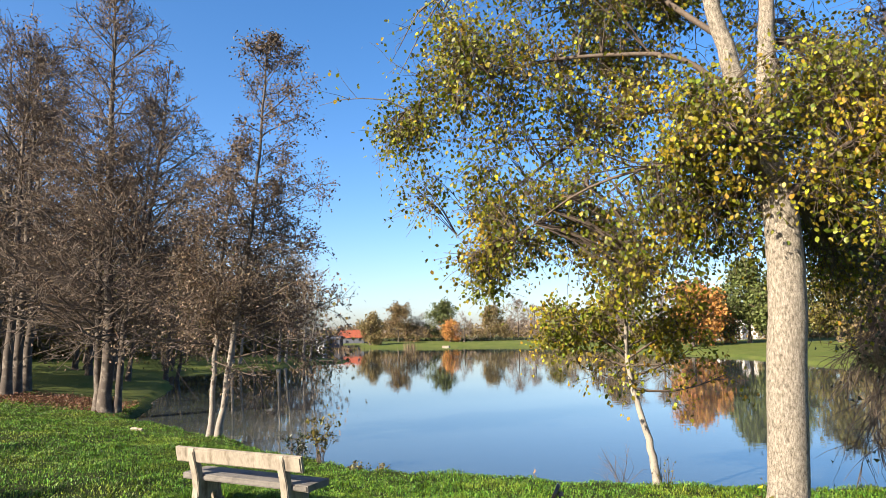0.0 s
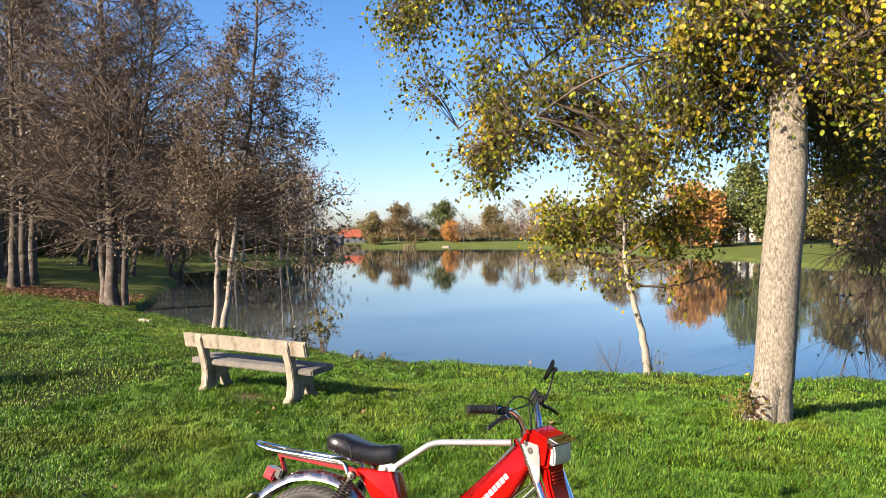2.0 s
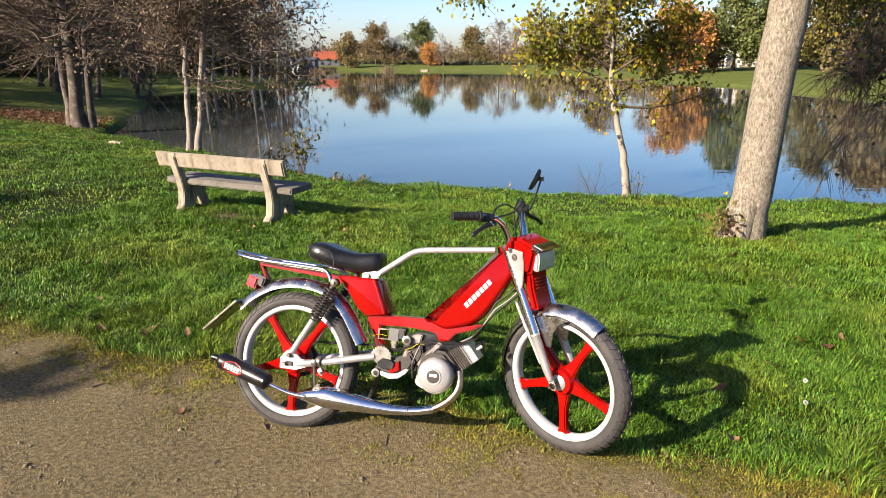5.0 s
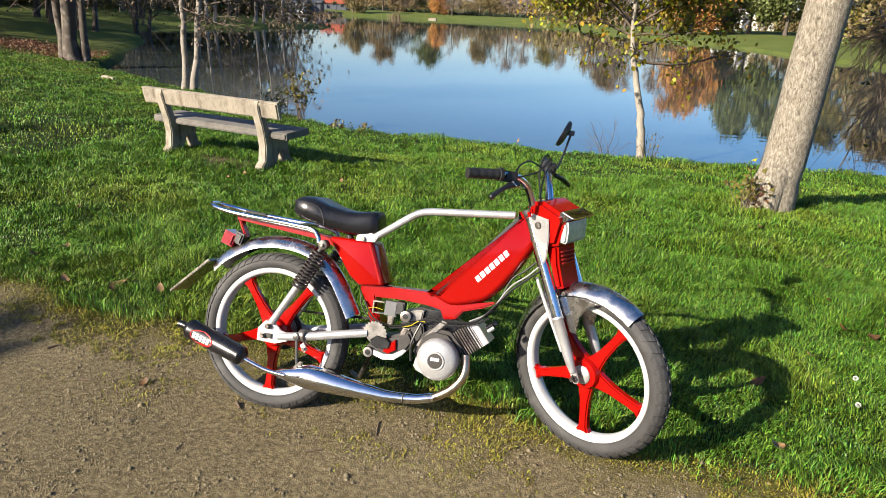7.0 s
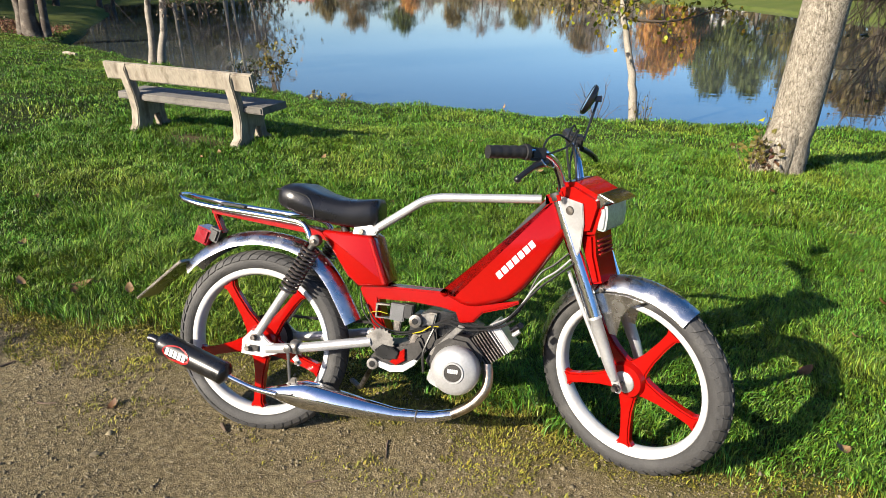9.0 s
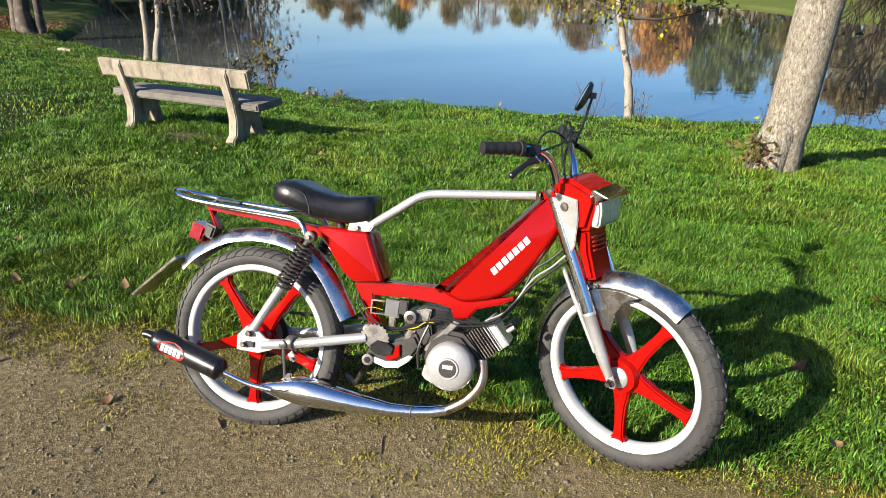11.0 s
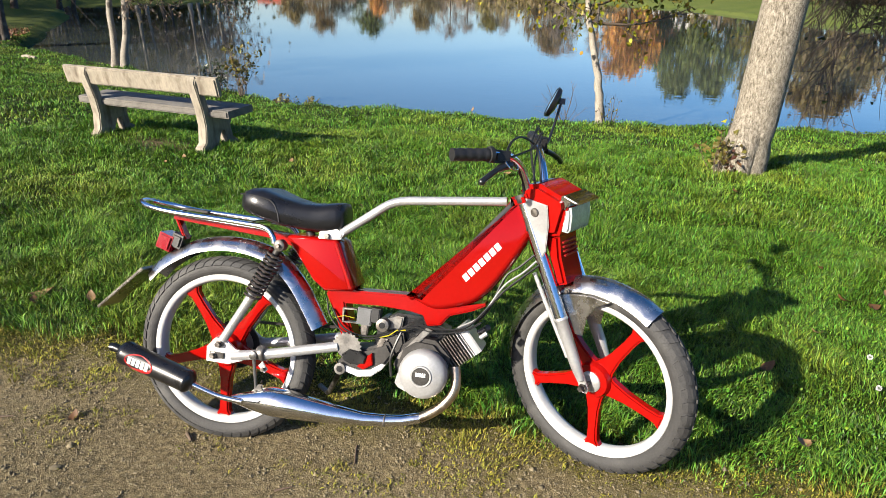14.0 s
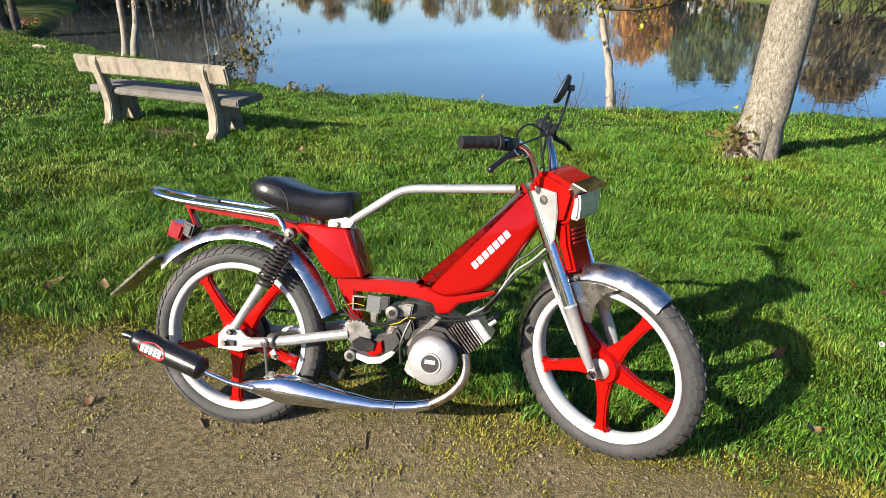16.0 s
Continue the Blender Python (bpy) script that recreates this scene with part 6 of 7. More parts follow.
def grass(name, label, seed, region, count, height, width, mat, keep, lean=0.8):
    """Single bent blades over a stretch of lawn, in tufts of uneven height."""
    rng = np.random.default_rng(seed)
    (x0, x1), (y0, y1) = region
    x, y = rng.uniform(x0, x1, count), rng.uniform(y0, y1, count)
    ok = keep(x, y, rng) & (rng.uniform(0, 1, count) < 0.35 + 1.1 * patchy(x + 0.4 * y, y, 0.085, 5))
    x, y = x[ok], y[ok]
    z = ground_z(x, y) - 0.004
    n = len(x)
    tuft = 0.30 + 0.75 * patchy(x, y, 0.55, 1) * patchy(x + 0.3 * y, y, 0.19, 2) * 1.7 + 0.55 * patchy(x, y - 0.2 * x, 0.075, 3) ** 2
    h = height * rng.uniform(0.5, 1.2, n) * np.clip(tuft, 0.3, 1.6)
    w = width * rng.uniform(0.7, 1.3, n)
    la = rng.uniform(0.15, 1.0, n) * lean
    comb = 6.283 * (patchy(x, y, 0.16, 7) + patchy(x, y, 0.5, 8))
    az = np.where(rng.uniform(0, 1, n) < 0.5, comb, rng.uniform(0, 2 * np.pi, n)) + rng.normal(0, 0.5, n)
    turn = az + np.pi / 2 + rng.normal(0, 0.7, n)
    side = np.stack([np.cos(turn), np.sin(turn), np.zeros(n)], -1) * (w * 0.5)[:, None]
    out = np.stack([np.cos(az), np.sin(az), np.zeros(n)], -1)
    p = np.stack([x, y, z], -1)
    up = np.array((0, 0, 1.0))
    mid = p + up * (h * 0.6)[:, None] + out * (h * la * 0.4)[:, None]
    tip = p + up * (h * (1 - 0.4 * la))[:, None] + out * (h * la * 1.2)[:, None]
    v = np.stack([p, mid + side, mid - side, tip], 1).reshape(-1, 3)
    b = np.arange(n)[:, None] * 4
    tris = np.concatenate([b + np.array([0, 1, 2]), b + np.array([2, 1, 3])])
    ob = mesh_ob(name, v, tris, mat, smooth=False)
    tagged(ob, label, "grass", kind="stuff")


def verge(x, y):
    """How far a place lies inside the lawn's ragged edge."""
    return y + 0.12 * x + 0.05 * np.sin(x * 2.7) + 0.03 * np.sin(x * 7.1 + 1.0) - 0.22 + 0.16 * (patchy(x, y, 0.22, 11) - 0.5) + 0.10 * (patchy(x, y, 0.07, 12) - 0.5)


def on_lawn(x, y, rng):
    edge = verge(x, y)
    return (rng.uniform(0, 1, len(x)) < smooth01(edge, -0.02, 0.22)) & (rng.uniform(0.05, 0.34, len(x)) < np.hypot((x + 3.1) * 0.6, y - 3.60)) & (lake_distance(x, y) > 0.0)


LAB = "short mown green grass of the lawn"
grass("grass", LAB, 31, ((-2.6, 2.6), (0.0, 2.4)), 430000, 0.074, 0.0036, M["blade"], on_lawn)
grass("grass", LAB, 32, ((-4.6, 4.2), (2.4, 5.0)), 330000, 0.074, 0.0052, M["blade"], on_lawn)
grass("grass", LAB, 33, ((-5.2, -2.6), (0.0, 2.4)), 70000, 0.06, 0.0055, M["blade"], on_lawn)
grass("grass", LAB, 37, ((2.6, 7.0), (-0.7, 2.4)), 60000, 0.06, 0.009, M["blade"], on_lawn)
grass("grass", LAB, 38, ((4.2, 7.0), (2.4, 5.0)), 36000, 0.06, 0.009, M["blade"], on_lawn)
grass("grass", LAB, 39, ((-9.0, -5.2), (0.2, 2.4)), 40000, 0.06, 0.009, M["blade"], on_lawn)
grass("grass", LAB, 34, ((-9, 6.5), (5.0, 9.2)), 170000, 0.06, 0.0085, M["blade"], lambda x, y, r: (lake_distance(x, y) > 0.0))
grass("grass", LAB, 35, ((-20, -4.6), (2.4, 16)), 250000, 0.06, 0.012, M["blade"], lambda x, y, r: (lake_distance(x, y) > 0.0) & ((x < -9) | (y < 5.0) | (y > 9.2)))


# ---- bank plants ----
def shrub(name, label, seed, x, y, h, w, leaf, twig, count, size=0.05, leaves=3):
    """A small bush: many thin stems from one foot with scattered leaves."""
    rng = np.random.default_rng(seed)
    root = thing(name, Matrix.Translation((x, y, gz(x, y) - 0.03)), label, "shrub")
    wood, spots = Wood(), []
    for k in range(count):
        az, el = rng.uniform(0, 6.283), rng.uniform(0.7, 1.5)
        q = limb(rng, (rng.normal(0, 0.04), rng.normal(0, 0.04), 0), (math.cos(az) * math.cos(el) * w / h, math.sin(az) * math.cos(el) * w / h, math.sin(el)), h * rng.uniform(0.5, 1.1), 0.12, 0.1, 5)
        wood.tube(q, np.linspace(0.005, 0.0015, 6), 4)
        for j in range(3):
            a, d = along(q, rng.uniform(0.35, 1))
            t = limb(rng, a, d + rng.normal(0, 0.6, 3), h * 0.22, 0.15, 0, 3)
            wood.tube(t, np.linspace(0.002, 0.001, 4), 3)
            for _ in range(leaves):
                spots.append(along(t, rng.uniform(0.2, 1))[0] + rng.normal(0, 0.015, 3))
    wood.make("stem", twig, root)
    if leaf and spots:
        c = leaf_mesh("foliage", spots, size * rng.uniform(0.6, 1.3, len(spots)), rng, leaf, root, slim=0.6)
        c["kind"] = "stuff"
    return root


shrub("shrub", "small yellowing shrub growing at the water's edge", 41, -4.55, 7.95, 0.85, 0.30, M["leaf_olive"], M["twig"], 20, 0.07)
shrub("shrub", "low dark weedy bush on the bank", 42, -4.95, 8.05, 0.5, 0.35, M["leaf_dark"], M["twig"], 18, 0.06)
shrub("shrub", "low dark weedy bush on the bank", 43, -3.75, 7.65, 0.22, 0.22, M["leaf_olive"], M["twig"], 12, 0.05)
shrub("shrub", "low dark weedy bush on the bank", 44, -3.3, 7.6, 0.15, 0.15, M["leaf_olive"], M["twig"], 10, 0.04)
shrub("shrub", "bare reddish twigs of a small shrub over the water", 45, 0.25, 7.72, 0.75, 0.55, None, M["stick"], 14)
shrub("shrub", "bare grey twigs beside the leaning tree", 46, 0.88, 7.60, 0.40, 0.15, M["leaf_olive"], M["twig"], 9, 0.04, 1)
shrub("shrub", "withered brown and yellow shoots at the tree's foot", 47, 1.60, 3.90, 0.36, 0.18, M["leaf_olive"], M["stick"], 16, 0.055, 3)
shrub("shrub", "withered brown and yellow shoots at the tree's foot", 48, 1.68, 3.86, 0.24, 0.08, M["litter"], M["stick"], 6, 0.05, 3)
shrub("shrub", "lone young shoot beside the pale trunk", 49, 1.66, 4.35, 0.62, 0.05, M["leaf_yellow"], M["twig"], 2, 0.05, 2)

# willow on the right shore with hanging bare branches
tree("willow_tree", "dark bare-twigged tree with drooping branches over the water", 51,
     [(stem(6.0, 8.3, (-0.1, 0, 1.5), (-0.3, 0, 3.2), (-0.2, 0.1, 5.0), (-0.3, 0.2, 7.5)), 0.22, 0.04)], M["bark_alder"], M["twig"], M["leaf_dark"], per_m=3, start=0.2,
     reach=lambda h: 2.6 * (1 - 0.5 * h), elev=(10, 40), sec=7, twigs=4, leaves=3, leaf_size=0.08, leaf_spread=0.06, lift=-0.3, twig_len=0.6, droop=0.45, limb_r=0.03, thin=0.0055, sides=10, leaf_gate=lambda p, r: r.uniform(0, 1, len(p)) < smooth01(p[:, 2], 0.9, 2.8) * 0.9 + 0.06,
     extra=[([(5.75, 8.3, 3.4), (5.0, 8.2, 3.6), (4.2, 8.1, 2.9), (3.6, 8.0, 1.7), (3.3, 8.0, 0.9)], 0.028), ([(5.8, 8.3, 2.6), (5.0, 8.5, 2.7), (4.3, 8.5, 2.0), (3.8, 8.5, 1.0), (3.6, 8.4, 0.5)], 0.026),
            ([(5.7, 8.3, 4.6), (4.6, 8.3, 5.2), (3.7, 8.2, 4.8), (3.1, 8.1, 3.6)], 0.03), ([(5.8, 8.4, 1.6), (5.0, 8.9, 1.5), (4.2, 9.1, 0.9), (3.7, 9.2, 0.3)], 0.022)]
     + [([(5.8, 8.3, 2.2 + 0.22 * k), (5.1, 8.2 + 0.1 * (k % 3), 2.5 + 0.2 * k), (4.35, 8.1 + 0.15 * (k % 4), 1.9 + 0.2 * k), (3.75 - 0.1 * (k % 3), 8.0 + 0.15 * (k % 4), 0.9 + 0.2 * k), (3.3 + 0.12 * (k % 4), 8.0, 0.1 + 0.22 * k)], 0.012) for k in range(9)],
     clouds=[((3.7, 8.2, 4.3), (0.9, 0.8, 1.0), 220), ((3.9, 8.1, 2.7), (0.8, 0.6, 1.0), 240), ((3.7, 7.8, 1.6), (0.6, 0.5, 0.7), 90), ((4.6, 8.3, 5.6), (1.2, 0.9, 1.0), 200), ((4.4, 8.5, 1.4), (0.8, 0.7, 0.6), 60)], cloud_twigs=4)

# evergreens beside the path, out of the walk's sight but shading the lawn
for k, (x, y, h, w) in enumerate(((-7.62, -7.06, 4.5, 0.55), (-15.0, -7.6, 7.2, 1.6), (-19.5, -6.0, 8.0, 2.0))):
    tree("evergreen_tree", "dense dark evergreen standing beside the path", 60 + k, [(stem(x, y, (0, 0, h * 0.5), (0, 0, h)), 0.12, 0.02)], M["bark_alder"], M["twig"], M["leaf_dark"], per_m=12,
         start=0.1, reach=lambda t, w=w: w * (1 - t ** 1.5) + 0.1, elev=(0, 40), sec=8, twigs=5, leaves=4, leaf_size=0.18, leaf_spread=0.08, lift=0.2, twig_len=0.3, thin=0.006, sides=6,
         group="evergreens beside the path")


# added belt, never in view: blocks low sky glow from the sunward side
far_woods("far_woods", "unseen brown woodland added behind the footpath to dim the sky light", 9, M["leaf_dry"], ((-70, -38), (60, -46)), 2.5, 9, 16000, 0.6)


# ---- buildings on the far side ----
def house(name, label, x, y, yaw, w, d, h, roof_h, wall_mat, roof_mat, openings, over=0.3):
    """A small building with a gable roof along its width and openings in the wall that faces the lake."""
    ob = thing(name, pose(x, y, gz(x, y) - 0.1, 0, 0, yaw), label, "building")
    bm = bmesh.new()
    add_slab(bm, [(-w / 2, 0), (w / 2, 0), (w / 2, h), (-w / 2, h)], -d / 2, d / 2)
    part("wall", bm, wall_mat, ob, smooth=0)
    bm = bmesh.new()
    prof = [(-d / 2 - over, h - 0.05), (0, h + roof_h), (d / 2 + over, h - 0.05), (d / 2 + over, h - 0.2), (-d / 2 - over, h - 0.2)]
    add_slab(bm, prof, -w / 2 - over, w / 2 + over, Matrix.Rotation(radians(90), 4, "Z"))
    part("roof", bm, roof_mat, ob, smooth=0)
    for nm, ox, oz, ow, oh, mat in openings:
        bm = bmesh.new()
        add_box(bm, (ow, 0.06, oh), pose(ox, -d / 2 - 0.01, oz + oh / 2), 0.01)
        o = part(nm, bm, M[mat], ob)
        bm = bmesh.new()
        for dx, dz, sx, sz in ((0, oh / 2 + 0.04, ow + 0.16, 0.08), (0, -oh / 2 - 0.04, ow + 0.16, 0.08), (-ow / 2 - 0.04, 0, 0.08, oh), (ow / 2 + 0.04, 0, 0.08, oh)):
            add_box(bm, (sx, 0.10, sz), pose(ox + dx, -d / 2 - 0.02, oz + oh / 2 + dz))
        part("surround", bm, wall_mat, o, smooth=0)
    return ob


house("pavilion", "small white flat building on the far bank", -66.8, 127.0, 15, 3.6, 4.0, 2.3, 0.3, M["render_white"], M["slate"], (("door", -0.3, 0.1, 0.9, 2.0, "glass_dark"), ("window", 1.2, 1.0, 0.8, 0.9, "glass_dark")))
house("shed", "dark blue-grey clad shed beside the white pavilion", -64.8, 130.3, 15, 3.4, 4.0, 2.1, 0.4, M["slate"], M["slate"], (("door", 0.4, 0.1, 1.0, 1.9, "slate"),))
house("barn", "long low barn with an orange-red tiled roof", -67.6, 146.6, 12, 6.0, 5, 1.5, 1.7, M["slate"], M["roof_tile"], (("door", 0, 0.1, 1.5, 1.25, "slate"), ("window", 2.1, 0.6, 0.7, 0.6, "glass_dark")))
house("cottage", "white cottage behind the orange tree", 12.6, 101.3, -8, 7.4, 5, 3.0, 2.1, M["render_white"], M["roof_brown"], (("door", 0.3, 0.1, 1.0, 2.0, "slate"), ("window", -1.8, 0.9, 1.0, 1.1, "glass_dark"), ("window", 2.0, 0.9, 1.0, 1.1, "glass_dark")))


def fence(x0, y0, x1, y1, n):
    ob = thing("fence", Matrix.Translation((x0, y0, 0)), "pale low fence beyond the trees of the lawn", "fence")
    for k in range(n):
        s = k / (n - 1)
        x, y = x0 + (x1 - x0) * s, y0 + (y1 - y0) * s
        bm = bmesh.new()
        add_box(bm, (0.5, 0.08, 1.15), pose(x - x0, y - y0, gz(x, y) + 0.55), 0.02)
        part("panel", bm, M["render_white"], ob)


fence(-60, 46, -52, 58, 14)


def reeds(seed, x, y, w, n, h):
    rng = np.random.default_rng(seed)
    px, py = x + rng.normal(0, w, n), y + rng.normal(0, w * 0.25, n)
    base = np.stack([px, py, np.full(n, WATER - 0.05)], -1)
    hh = h * rng.uniform(0.6, 1.1, n)
    tip = base + np.stack([rng.normal(0, 0.12, n), rng.normal(0, 0.12, n), hh], -1)
    az = rng.uniform(0, 6.283, n)
    s = np.stack([np.cos(az), np.sin(az), np.zeros(n)], -1) * 0.03
    v = np.stack([base - s, base + s, tip], 1).reshape(-1, 3)
    tagged(mesh_ob("reed_bed", v, np.arange(n * 3).reshape(-1, 3), M["reed"], smooth=False), "dry straw-coloured reeds at the water's edge", "reeds", kind="stuff")


reeds(71, -49.1, 104.5, 1.4, 300, 1.2)
reeds(72, -45.5, 125.4, 0.8, 120, 1.4)

# stone box on the far bank
bm = bmesh.new()
add_box(bm, (1.5, 0.8, 0.55), pose(0, 0, 0.2), 0.03)
box_ob = part("outfall_block", bm, M["concrete"], None)
box_ob.location = (-40.4, 132.4, gz(-40.4, 132.4))
tagged(box_ob, "pale concrete block set in the far bank", "block")


# ---- ground litter ----
def scatter_leaves(name, label, seed, cx, cy, rx, ry, n, size, mat):
    rng = np.random.default_rng(seed)
    x, y = cx + rng.normal(0, rx, n), cy + rng.normal(0, ry, n)
    ok = lake_distance(x, y) > 0.1
    x, y = x[ok], y[ok]
    p = np.stack([x, y, ground_z(x, y) + 0.03 + rng.uniform(0, 0.012, len(x))], -1)
    ob = leaf_mesh(name, p, size * rng.uniform(0.6, 1.3, len(p)), rng, mat, None, slim=0.8, hang=0.0)
    tagged(ob, label, "leaves", kind="stuff")


scatter_leaves("leaf_litter", "brown fallen leaves under the alders", 81, -17.6, 15.0, 1.7, 0.8, 9000, 0.055, M["litter"])


def fallen_leaf():
    """One curled dry leaf, pointed at both ends."""
    bm = bmesh.new()
    rows = []
    for i in range(7):
        s = i / 6
        half = 0.022 * math.sin(math.pi * min(0.98, s * 0.9 + 0.06)) ** 0.8
        rows.append([bm.verts.new(((s - 0.5) * 0.075, half * k, 0.010 * (s - 0.5) ** 2 * 8 + 0.35 * abs(k) * half + 0.004 * math.sin(5 * s + k))) for k in (-1, -0.5, 0, 0.5, 1)])
    for a, b in zip(rows, rows[1:]):
        for k in range(4):
            bm.faces.new((a[k], a[k + 1], b[k + 1], b[k]))
    st = [bm.verts.new((0.0375 + dx, dy, 0.02 + dx * 0.3)) for dx, dy in ((0, -0.001), (0.025, 0), (0, 0.001))]
    bm.faces.new(st)
    me = bpy.data.meshes.new("fallen_leaf")
    bm.to_mesh(me)
    bm.free()
    for f in me.polygons:
        f.use_smooth = True
    return me


leaf_a, leaf_b = fallen_leaf(), fallen_leaf()
leaf_a.materials.append(M["litter_pale"])
leaf_b.materials.append(M["litter"])
rng = np.random.default_rng(82)
spots = [(-1.766, 0.674, 1.3, 0), (-1.55, 0.70, 0.8, 0), (-2.05, 0.62, 0.8, 0), (1.23, 0.31, 0.9, 0), (1.24, 0.787, 0.9, 1), (-1.75, 0.60, 0.8, 1), (1.75, 1.55, 1.1, 1), (1.85, 1.5, 1.0, 1), (1.95, 1.62, 0.9, 0), (0.25, 2.2, 0.8, 0), (-1.05, -0.05, 0.6, 1)]
for _ in range(34):
    spots.append((rng.uniform(-3.2, 3.0), rng.uniform(0.55, 4.8), rng.uniform(0.5, 0.9), int(rng.uniform(0, 2))))
for x, y, s, kind in spots:
    lf = new("fallen_leaf", leaf_b if kind else leaf_a)
    on_path = y + 0.12 * x < 0.2
    lf.matrix_world = pose(x, y, gz(x, y) + (0.004 if on_path else 0.028), rng.uniform(-25, 25), rng.uniform(-25, 25), rng.uniform(0, 360)) @ Matrix.Scale(s, 4)
    tagged(lf, "dry brown fallen leaf lying in the grass" if kind else "pale tan fallen leaf lying in the grass", "leaf", "fallen leaves on the lawn")


def path_stones():
    """Crumbs of grit and gravel strewn over the path."""
    rng = np.random.default_rng(83)
    n = 120000
    x, y = rng.uniform(-2.6, 2.0, n), rng.uniform(-1.1, 0.62, n)
    ok = verge(x, y) < 0.05 + rng.normal(0, 0.06, n)
    x, y = x[ok], y[ok]
    n = len(x)
    size = 0.0017 * np.exp(rng.normal(0, 0.5, n))
    size[rng.uniform(0, 1, n) < 0.004] *= 2.2
    c = np.stack([x, y, ground_z(x, y) + size * 0.3], -1)
    octa = np.array([(1, 0, 0), (0, 1, 0), (-1, 0, 0), (0, -1, 0), (0, 0, 0.8), (0, 0, -0.8)], float)
    v = octa[None] * rng.uniform(0.6, 1.4, (n, 6, 1)) * size[:, None, None]
    a = rng.uniform(0, 6.283, n)
    ca, sa = np.cos(a)[:, None], np.sin(a)[:, None]
    v = np.stack([v[..., 0] * ca - v[..., 1] * sa, v[..., 0] * sa + v[..., 1] * ca, v[..., 2]], -1) + c[:, None]
    f = np.array([(0, 1, 4), (1, 2, 4), (2, 3, 4), (3, 0, 4), (1, 0, 5), (2, 1, 5), (3, 2, 5), (0, 3, 5)])
    faces = (np.arange(n)[:, None, None] * 6 + f[None]).reshape(-1, 3)
    tagged(mesh_ob("gravel", v.reshape(-1, 3), faces, M["stone"], smooth=False), "small grit and crumbs strewn over the sandy path", "gravel", kind="stuff")


path_stones()


def stick(x, y, yaw, length, r):
    rng = np.random.default_rng(int(abs(x * 1000)) + 7)
    w = Wood()
    q = limb(rng, (0, 0, r * 0.8), (1, 0, 0.02), length, 0.10, 0, 5)
    q[:, 2] = r * 0.8
    w.tube(q, np.linspace(r, r * 0.6, 6), 6)
    ob = w.make("stick", M["stick"], None)
    ob.matrix_world = pose(x, y, gz(x, y), 0, 0, yaw)
    tagged(ob, "short dry twig lying on the sandy path", "stick", "twigs on the path")


for x, y, yaw, length, r in ((-0.116, 0.02, -80, 0.085, 0.0035), (-0.65, -0.045, -55, 0.045, 0.007), (0.62, 0.24, -20, 0.28, 0.003), (0.30, 0.18, -6, 0.22, 0.0025), (-0.28, -0.22, 30, 0.05, 0.004),
                             (-1.30, -0.10, 10, 0.06, 0.004), (1.22, 0.22, -50, 0.12, 0.003), (-1.6, 0.05, 60, 0.05, 0.005)):
    stick(x, y, yaw, length, r)


def pebble(x, y, size, yaw):
    bm = bmesh.new()
    bmesh.ops.create_icosphere(bm, subdivisions=2, radius=1)
    for v in bm.verts:
        k = 1 + 0.25 * noise.noise(v.co * 1.7 + Vector((x * 9, y * 9, 0)))
        v.co = Vector((v.co.x * 1.3 * k, v.co.y * 0.8 * k, max(-0.5, v.co.z * 0.55 * k))) * size
    ob = part("pebble", bm, M["stone"], None, smooth=30)
    ob.matrix_world = pose(x, y, gz(x, y) + size * 0.35, 0, 0, yaw)
    tagged(ob, "pale flat pebble half sunk in the path", "stone", "pebbles on the path")


for x, y, size, yaw in ((-0.936, -0.273, 0.020, 25), (-0.17, -0.28, 0.012, 70), (-0.70, -0.24, 0.009, 10), (-1.45, 0.02, 0.010, 40), (0.28, -0.12, 0.010, 0), (0.62, 0.0, 0.009, 50), (-1.9, -0.35, 0.012, 80), (-0.45, -0.42, 0.009, 120)):
    pebble(x, y, size * 0.6, yaw)

# moss and sparse yellow turf along the path's edge
def on_verge(x, y, rng):
    e = verge(x, y)
    sprig = patchy(x, y, 0.028, 13) * patchy(x + 0.3 * y, y, 0.15, 14) * 1.6
    fringe = smooth01(e, -0.16, 0.0) * (1 - smooth01(e, 0.10, 0.34))
    strewn = smooth01(e, -0.62, -0.05) * (1 - smooth01(e, 0.0, 0.2)) * (sprig > 0.52)
    return rng.uniform(0, 1, len(x)) < np.maximum(fringe * (0.35 + 0.65 * (sprig > 0.3)), 0.8 * strewn)


grass("moss", "yellow-green moss and thin turf fringing the path", 36, ((-3.4, 2.4), (-0.75, 1.1)), 420000, 0.024, 0.004, M["moss"], on_verge, 1.0)


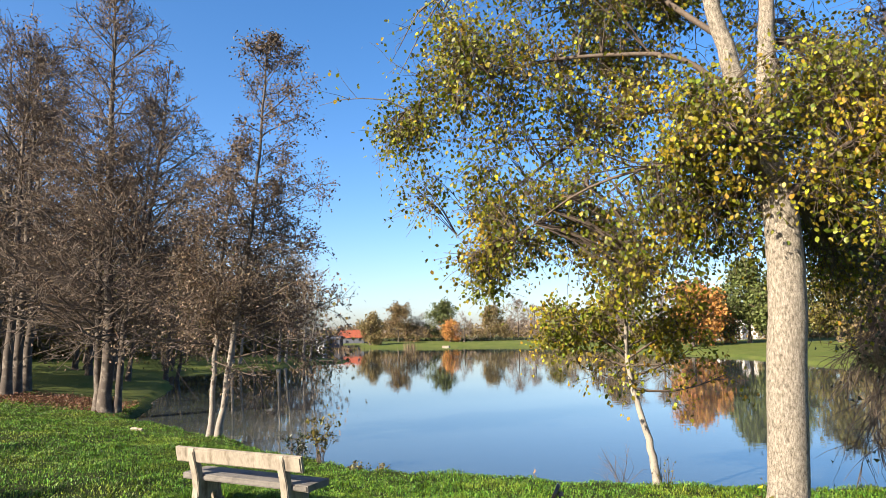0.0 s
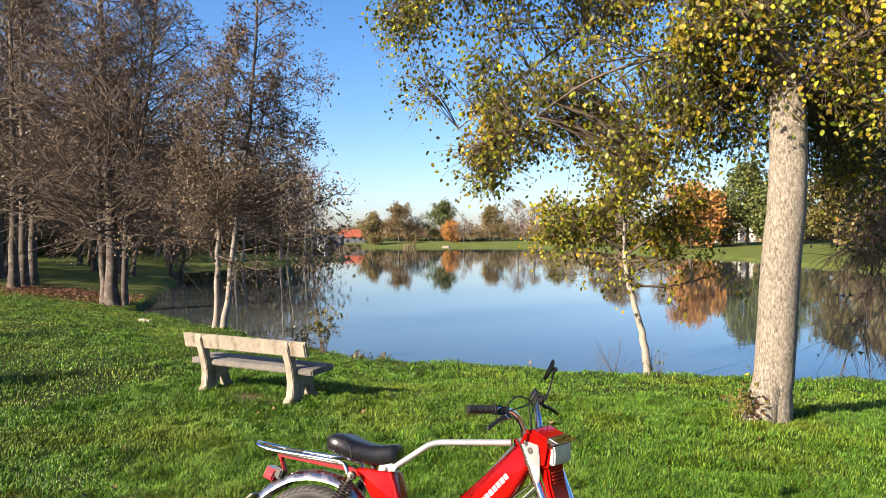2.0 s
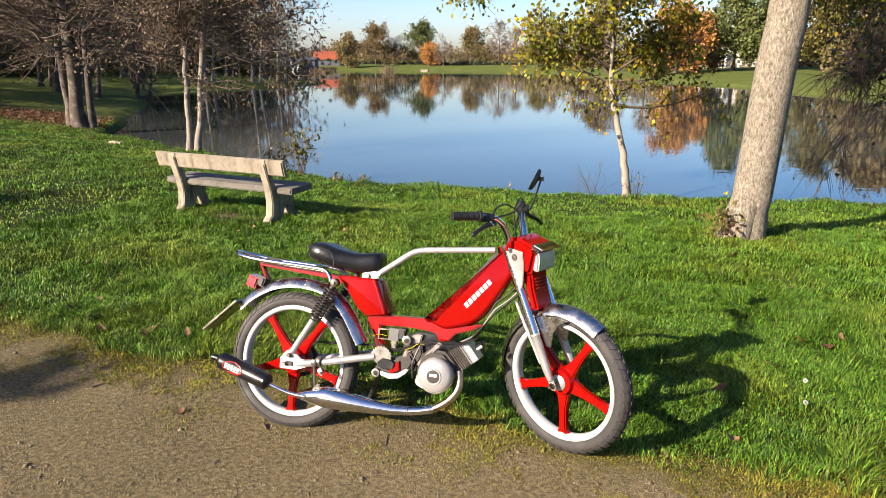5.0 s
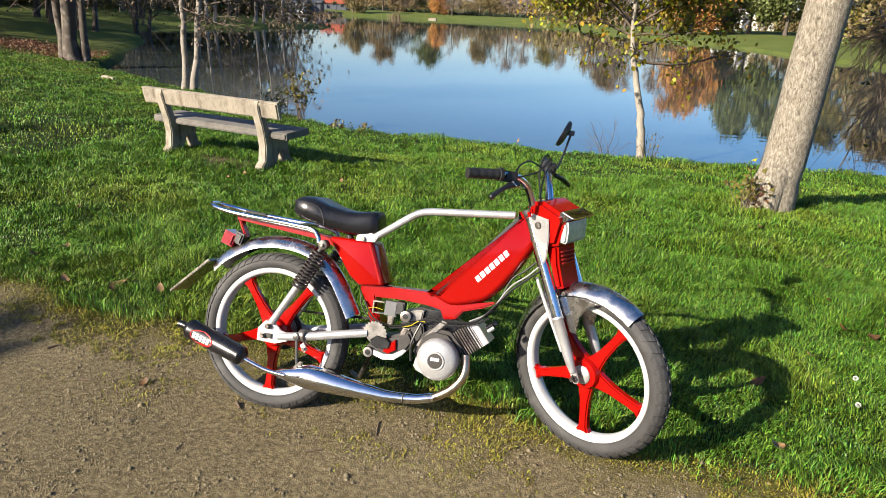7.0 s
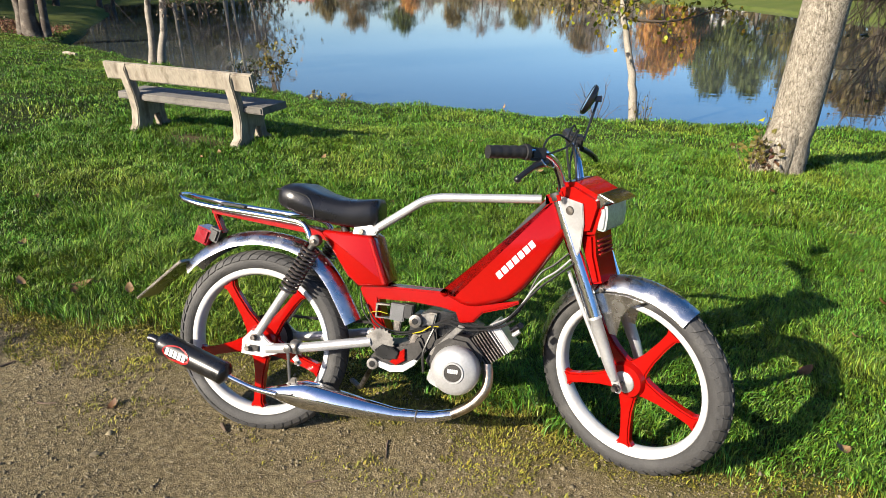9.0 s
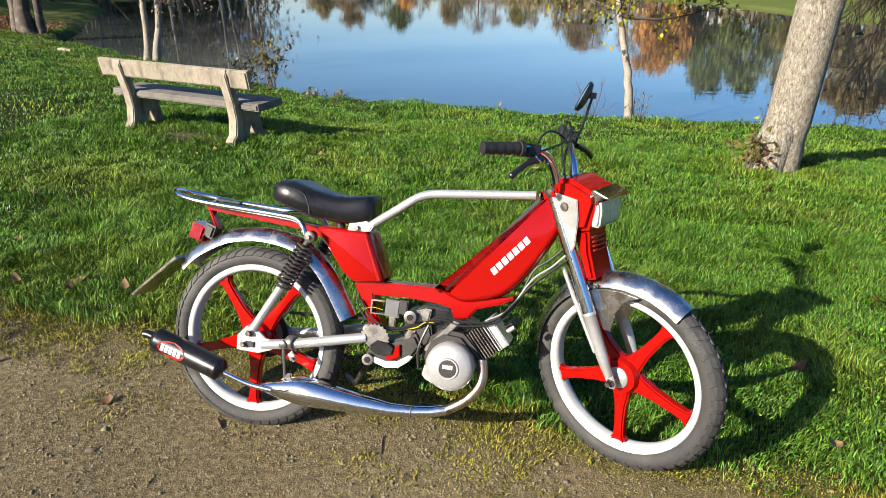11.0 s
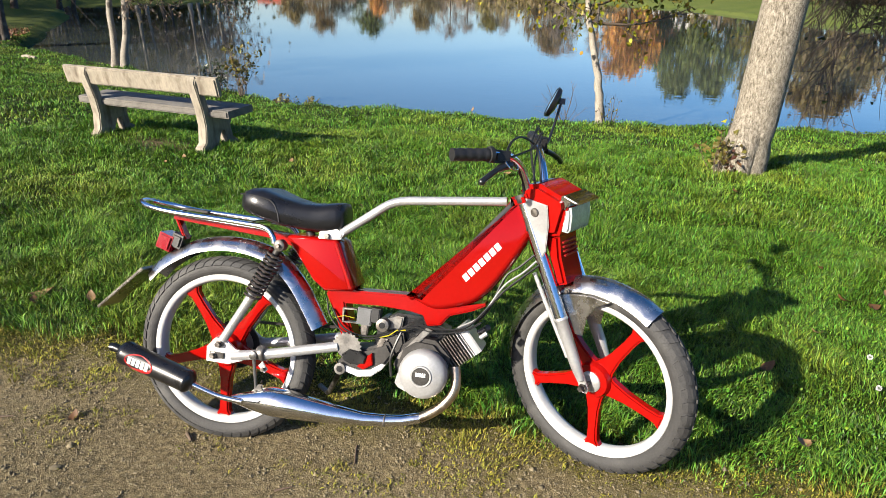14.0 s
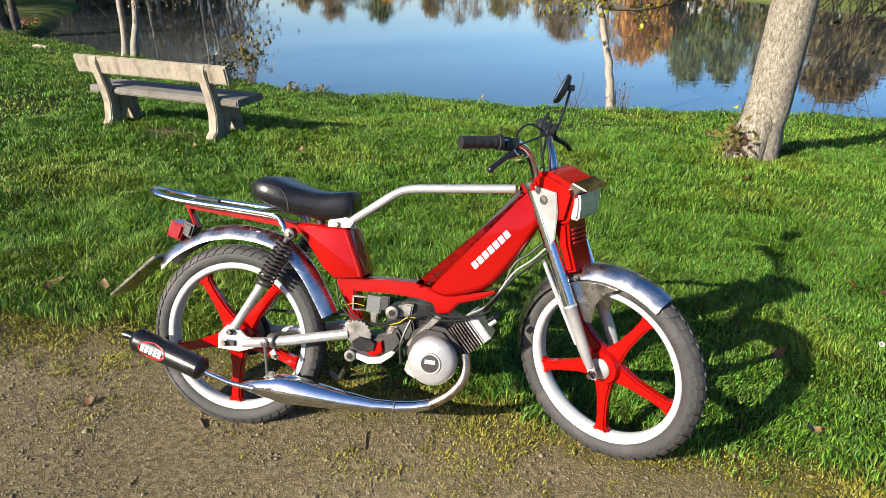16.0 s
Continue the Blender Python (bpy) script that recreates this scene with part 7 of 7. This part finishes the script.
def weeds(seed, n):
    """Broad-leaved rosettes low in the grass."""
    rng = np.random.default_rng(seed)
    pts = []
    for k in range(n):
        x, y = rng.uniform(0.9, 2.3), rng.uniform(0.35, 1.25)
        for j in range(9):
            a = rng.uniform(0, 6.283)
            r = rng.uniform(0.005, 0.035)
            pts.append((x + r * math.cos(a), y + r * math.sin(a), gz(x, y) + rng.uniform(0.015, 0.045)))
    ob = leaf_mesh("clover", pts, 0.012 * rng.uniform(0.7, 1.4, len(pts)), rng, M["blade"], None, slim=0.85, hang=-0.3)
    tagged(ob, "broad-leaved weeds among the grass", "weeds", kind="stuff")


weeds(85, 100)


def dandelion(x, y, h):
    ob = thing("dandelion", Matrix.Translation((x, y, gz(x, y))), "dandelion seed head standing in the grass", "flower", "dandelions in the lawn")
    part("stalk", add_tube(bmesh.new(), [(0, 0, 0), (0.004, 0.002, h * 0.5), (0, 0.004, h)], 0.0016, 6), M["blade"], ob)
    rng = np.random.default_rng(int(x * 100))
    d = rng.normal(0, 1, (140, 3))
    d /= np.linalg.norm(d, axis=1, keepdims=True)
    c = np.array((0, 0.004, h + 0.012)) + d * 0.004
    t = c + d * 0.006
    s = np.cross(d, rng.normal(0, 1, (140, 3))) * 0.0015
    v = np.stack([c, t + s, t - s], 1).reshape(-1, 3)
    mesh_ob("seed_head", v, np.arange(420).reshape(-1, 3), M["white"], ob, smooth=False)


for x, y, h in ((1.61, 0.867, 0.06), (1.57, 0.66, 0.05),):
    dandelion(x, y, h)


# a leaf standing on the still water
float_leaf = new("floating_leaf", leaf_a)
float_leaf.matrix_world = pose(-1.15, 8.80, WATER + 0.035, 20, -70, 30)
tagged(float_leaf, "curled tan leaf floating on the pond", "leaf")


# pale driftwood washed against the bank
bm = bmesh.new()
add_tube(bm, smooth_line([(-0.18, 0, 0.02), (-0.05, 0.03, 0.035), (0.08, 0.01, 0.03), (0.2, 0.05, 0.02)]), 0.035, 8)
drift = part("driftwood", bm, M["concrete"], None)
drift.matrix_world = pose(-10.26, 10.28, gz(-10.26, 10.28), 0, 0, -20)
tagged(drift, "pale piece of driftwood lying on the bank's edge", "driftwood")
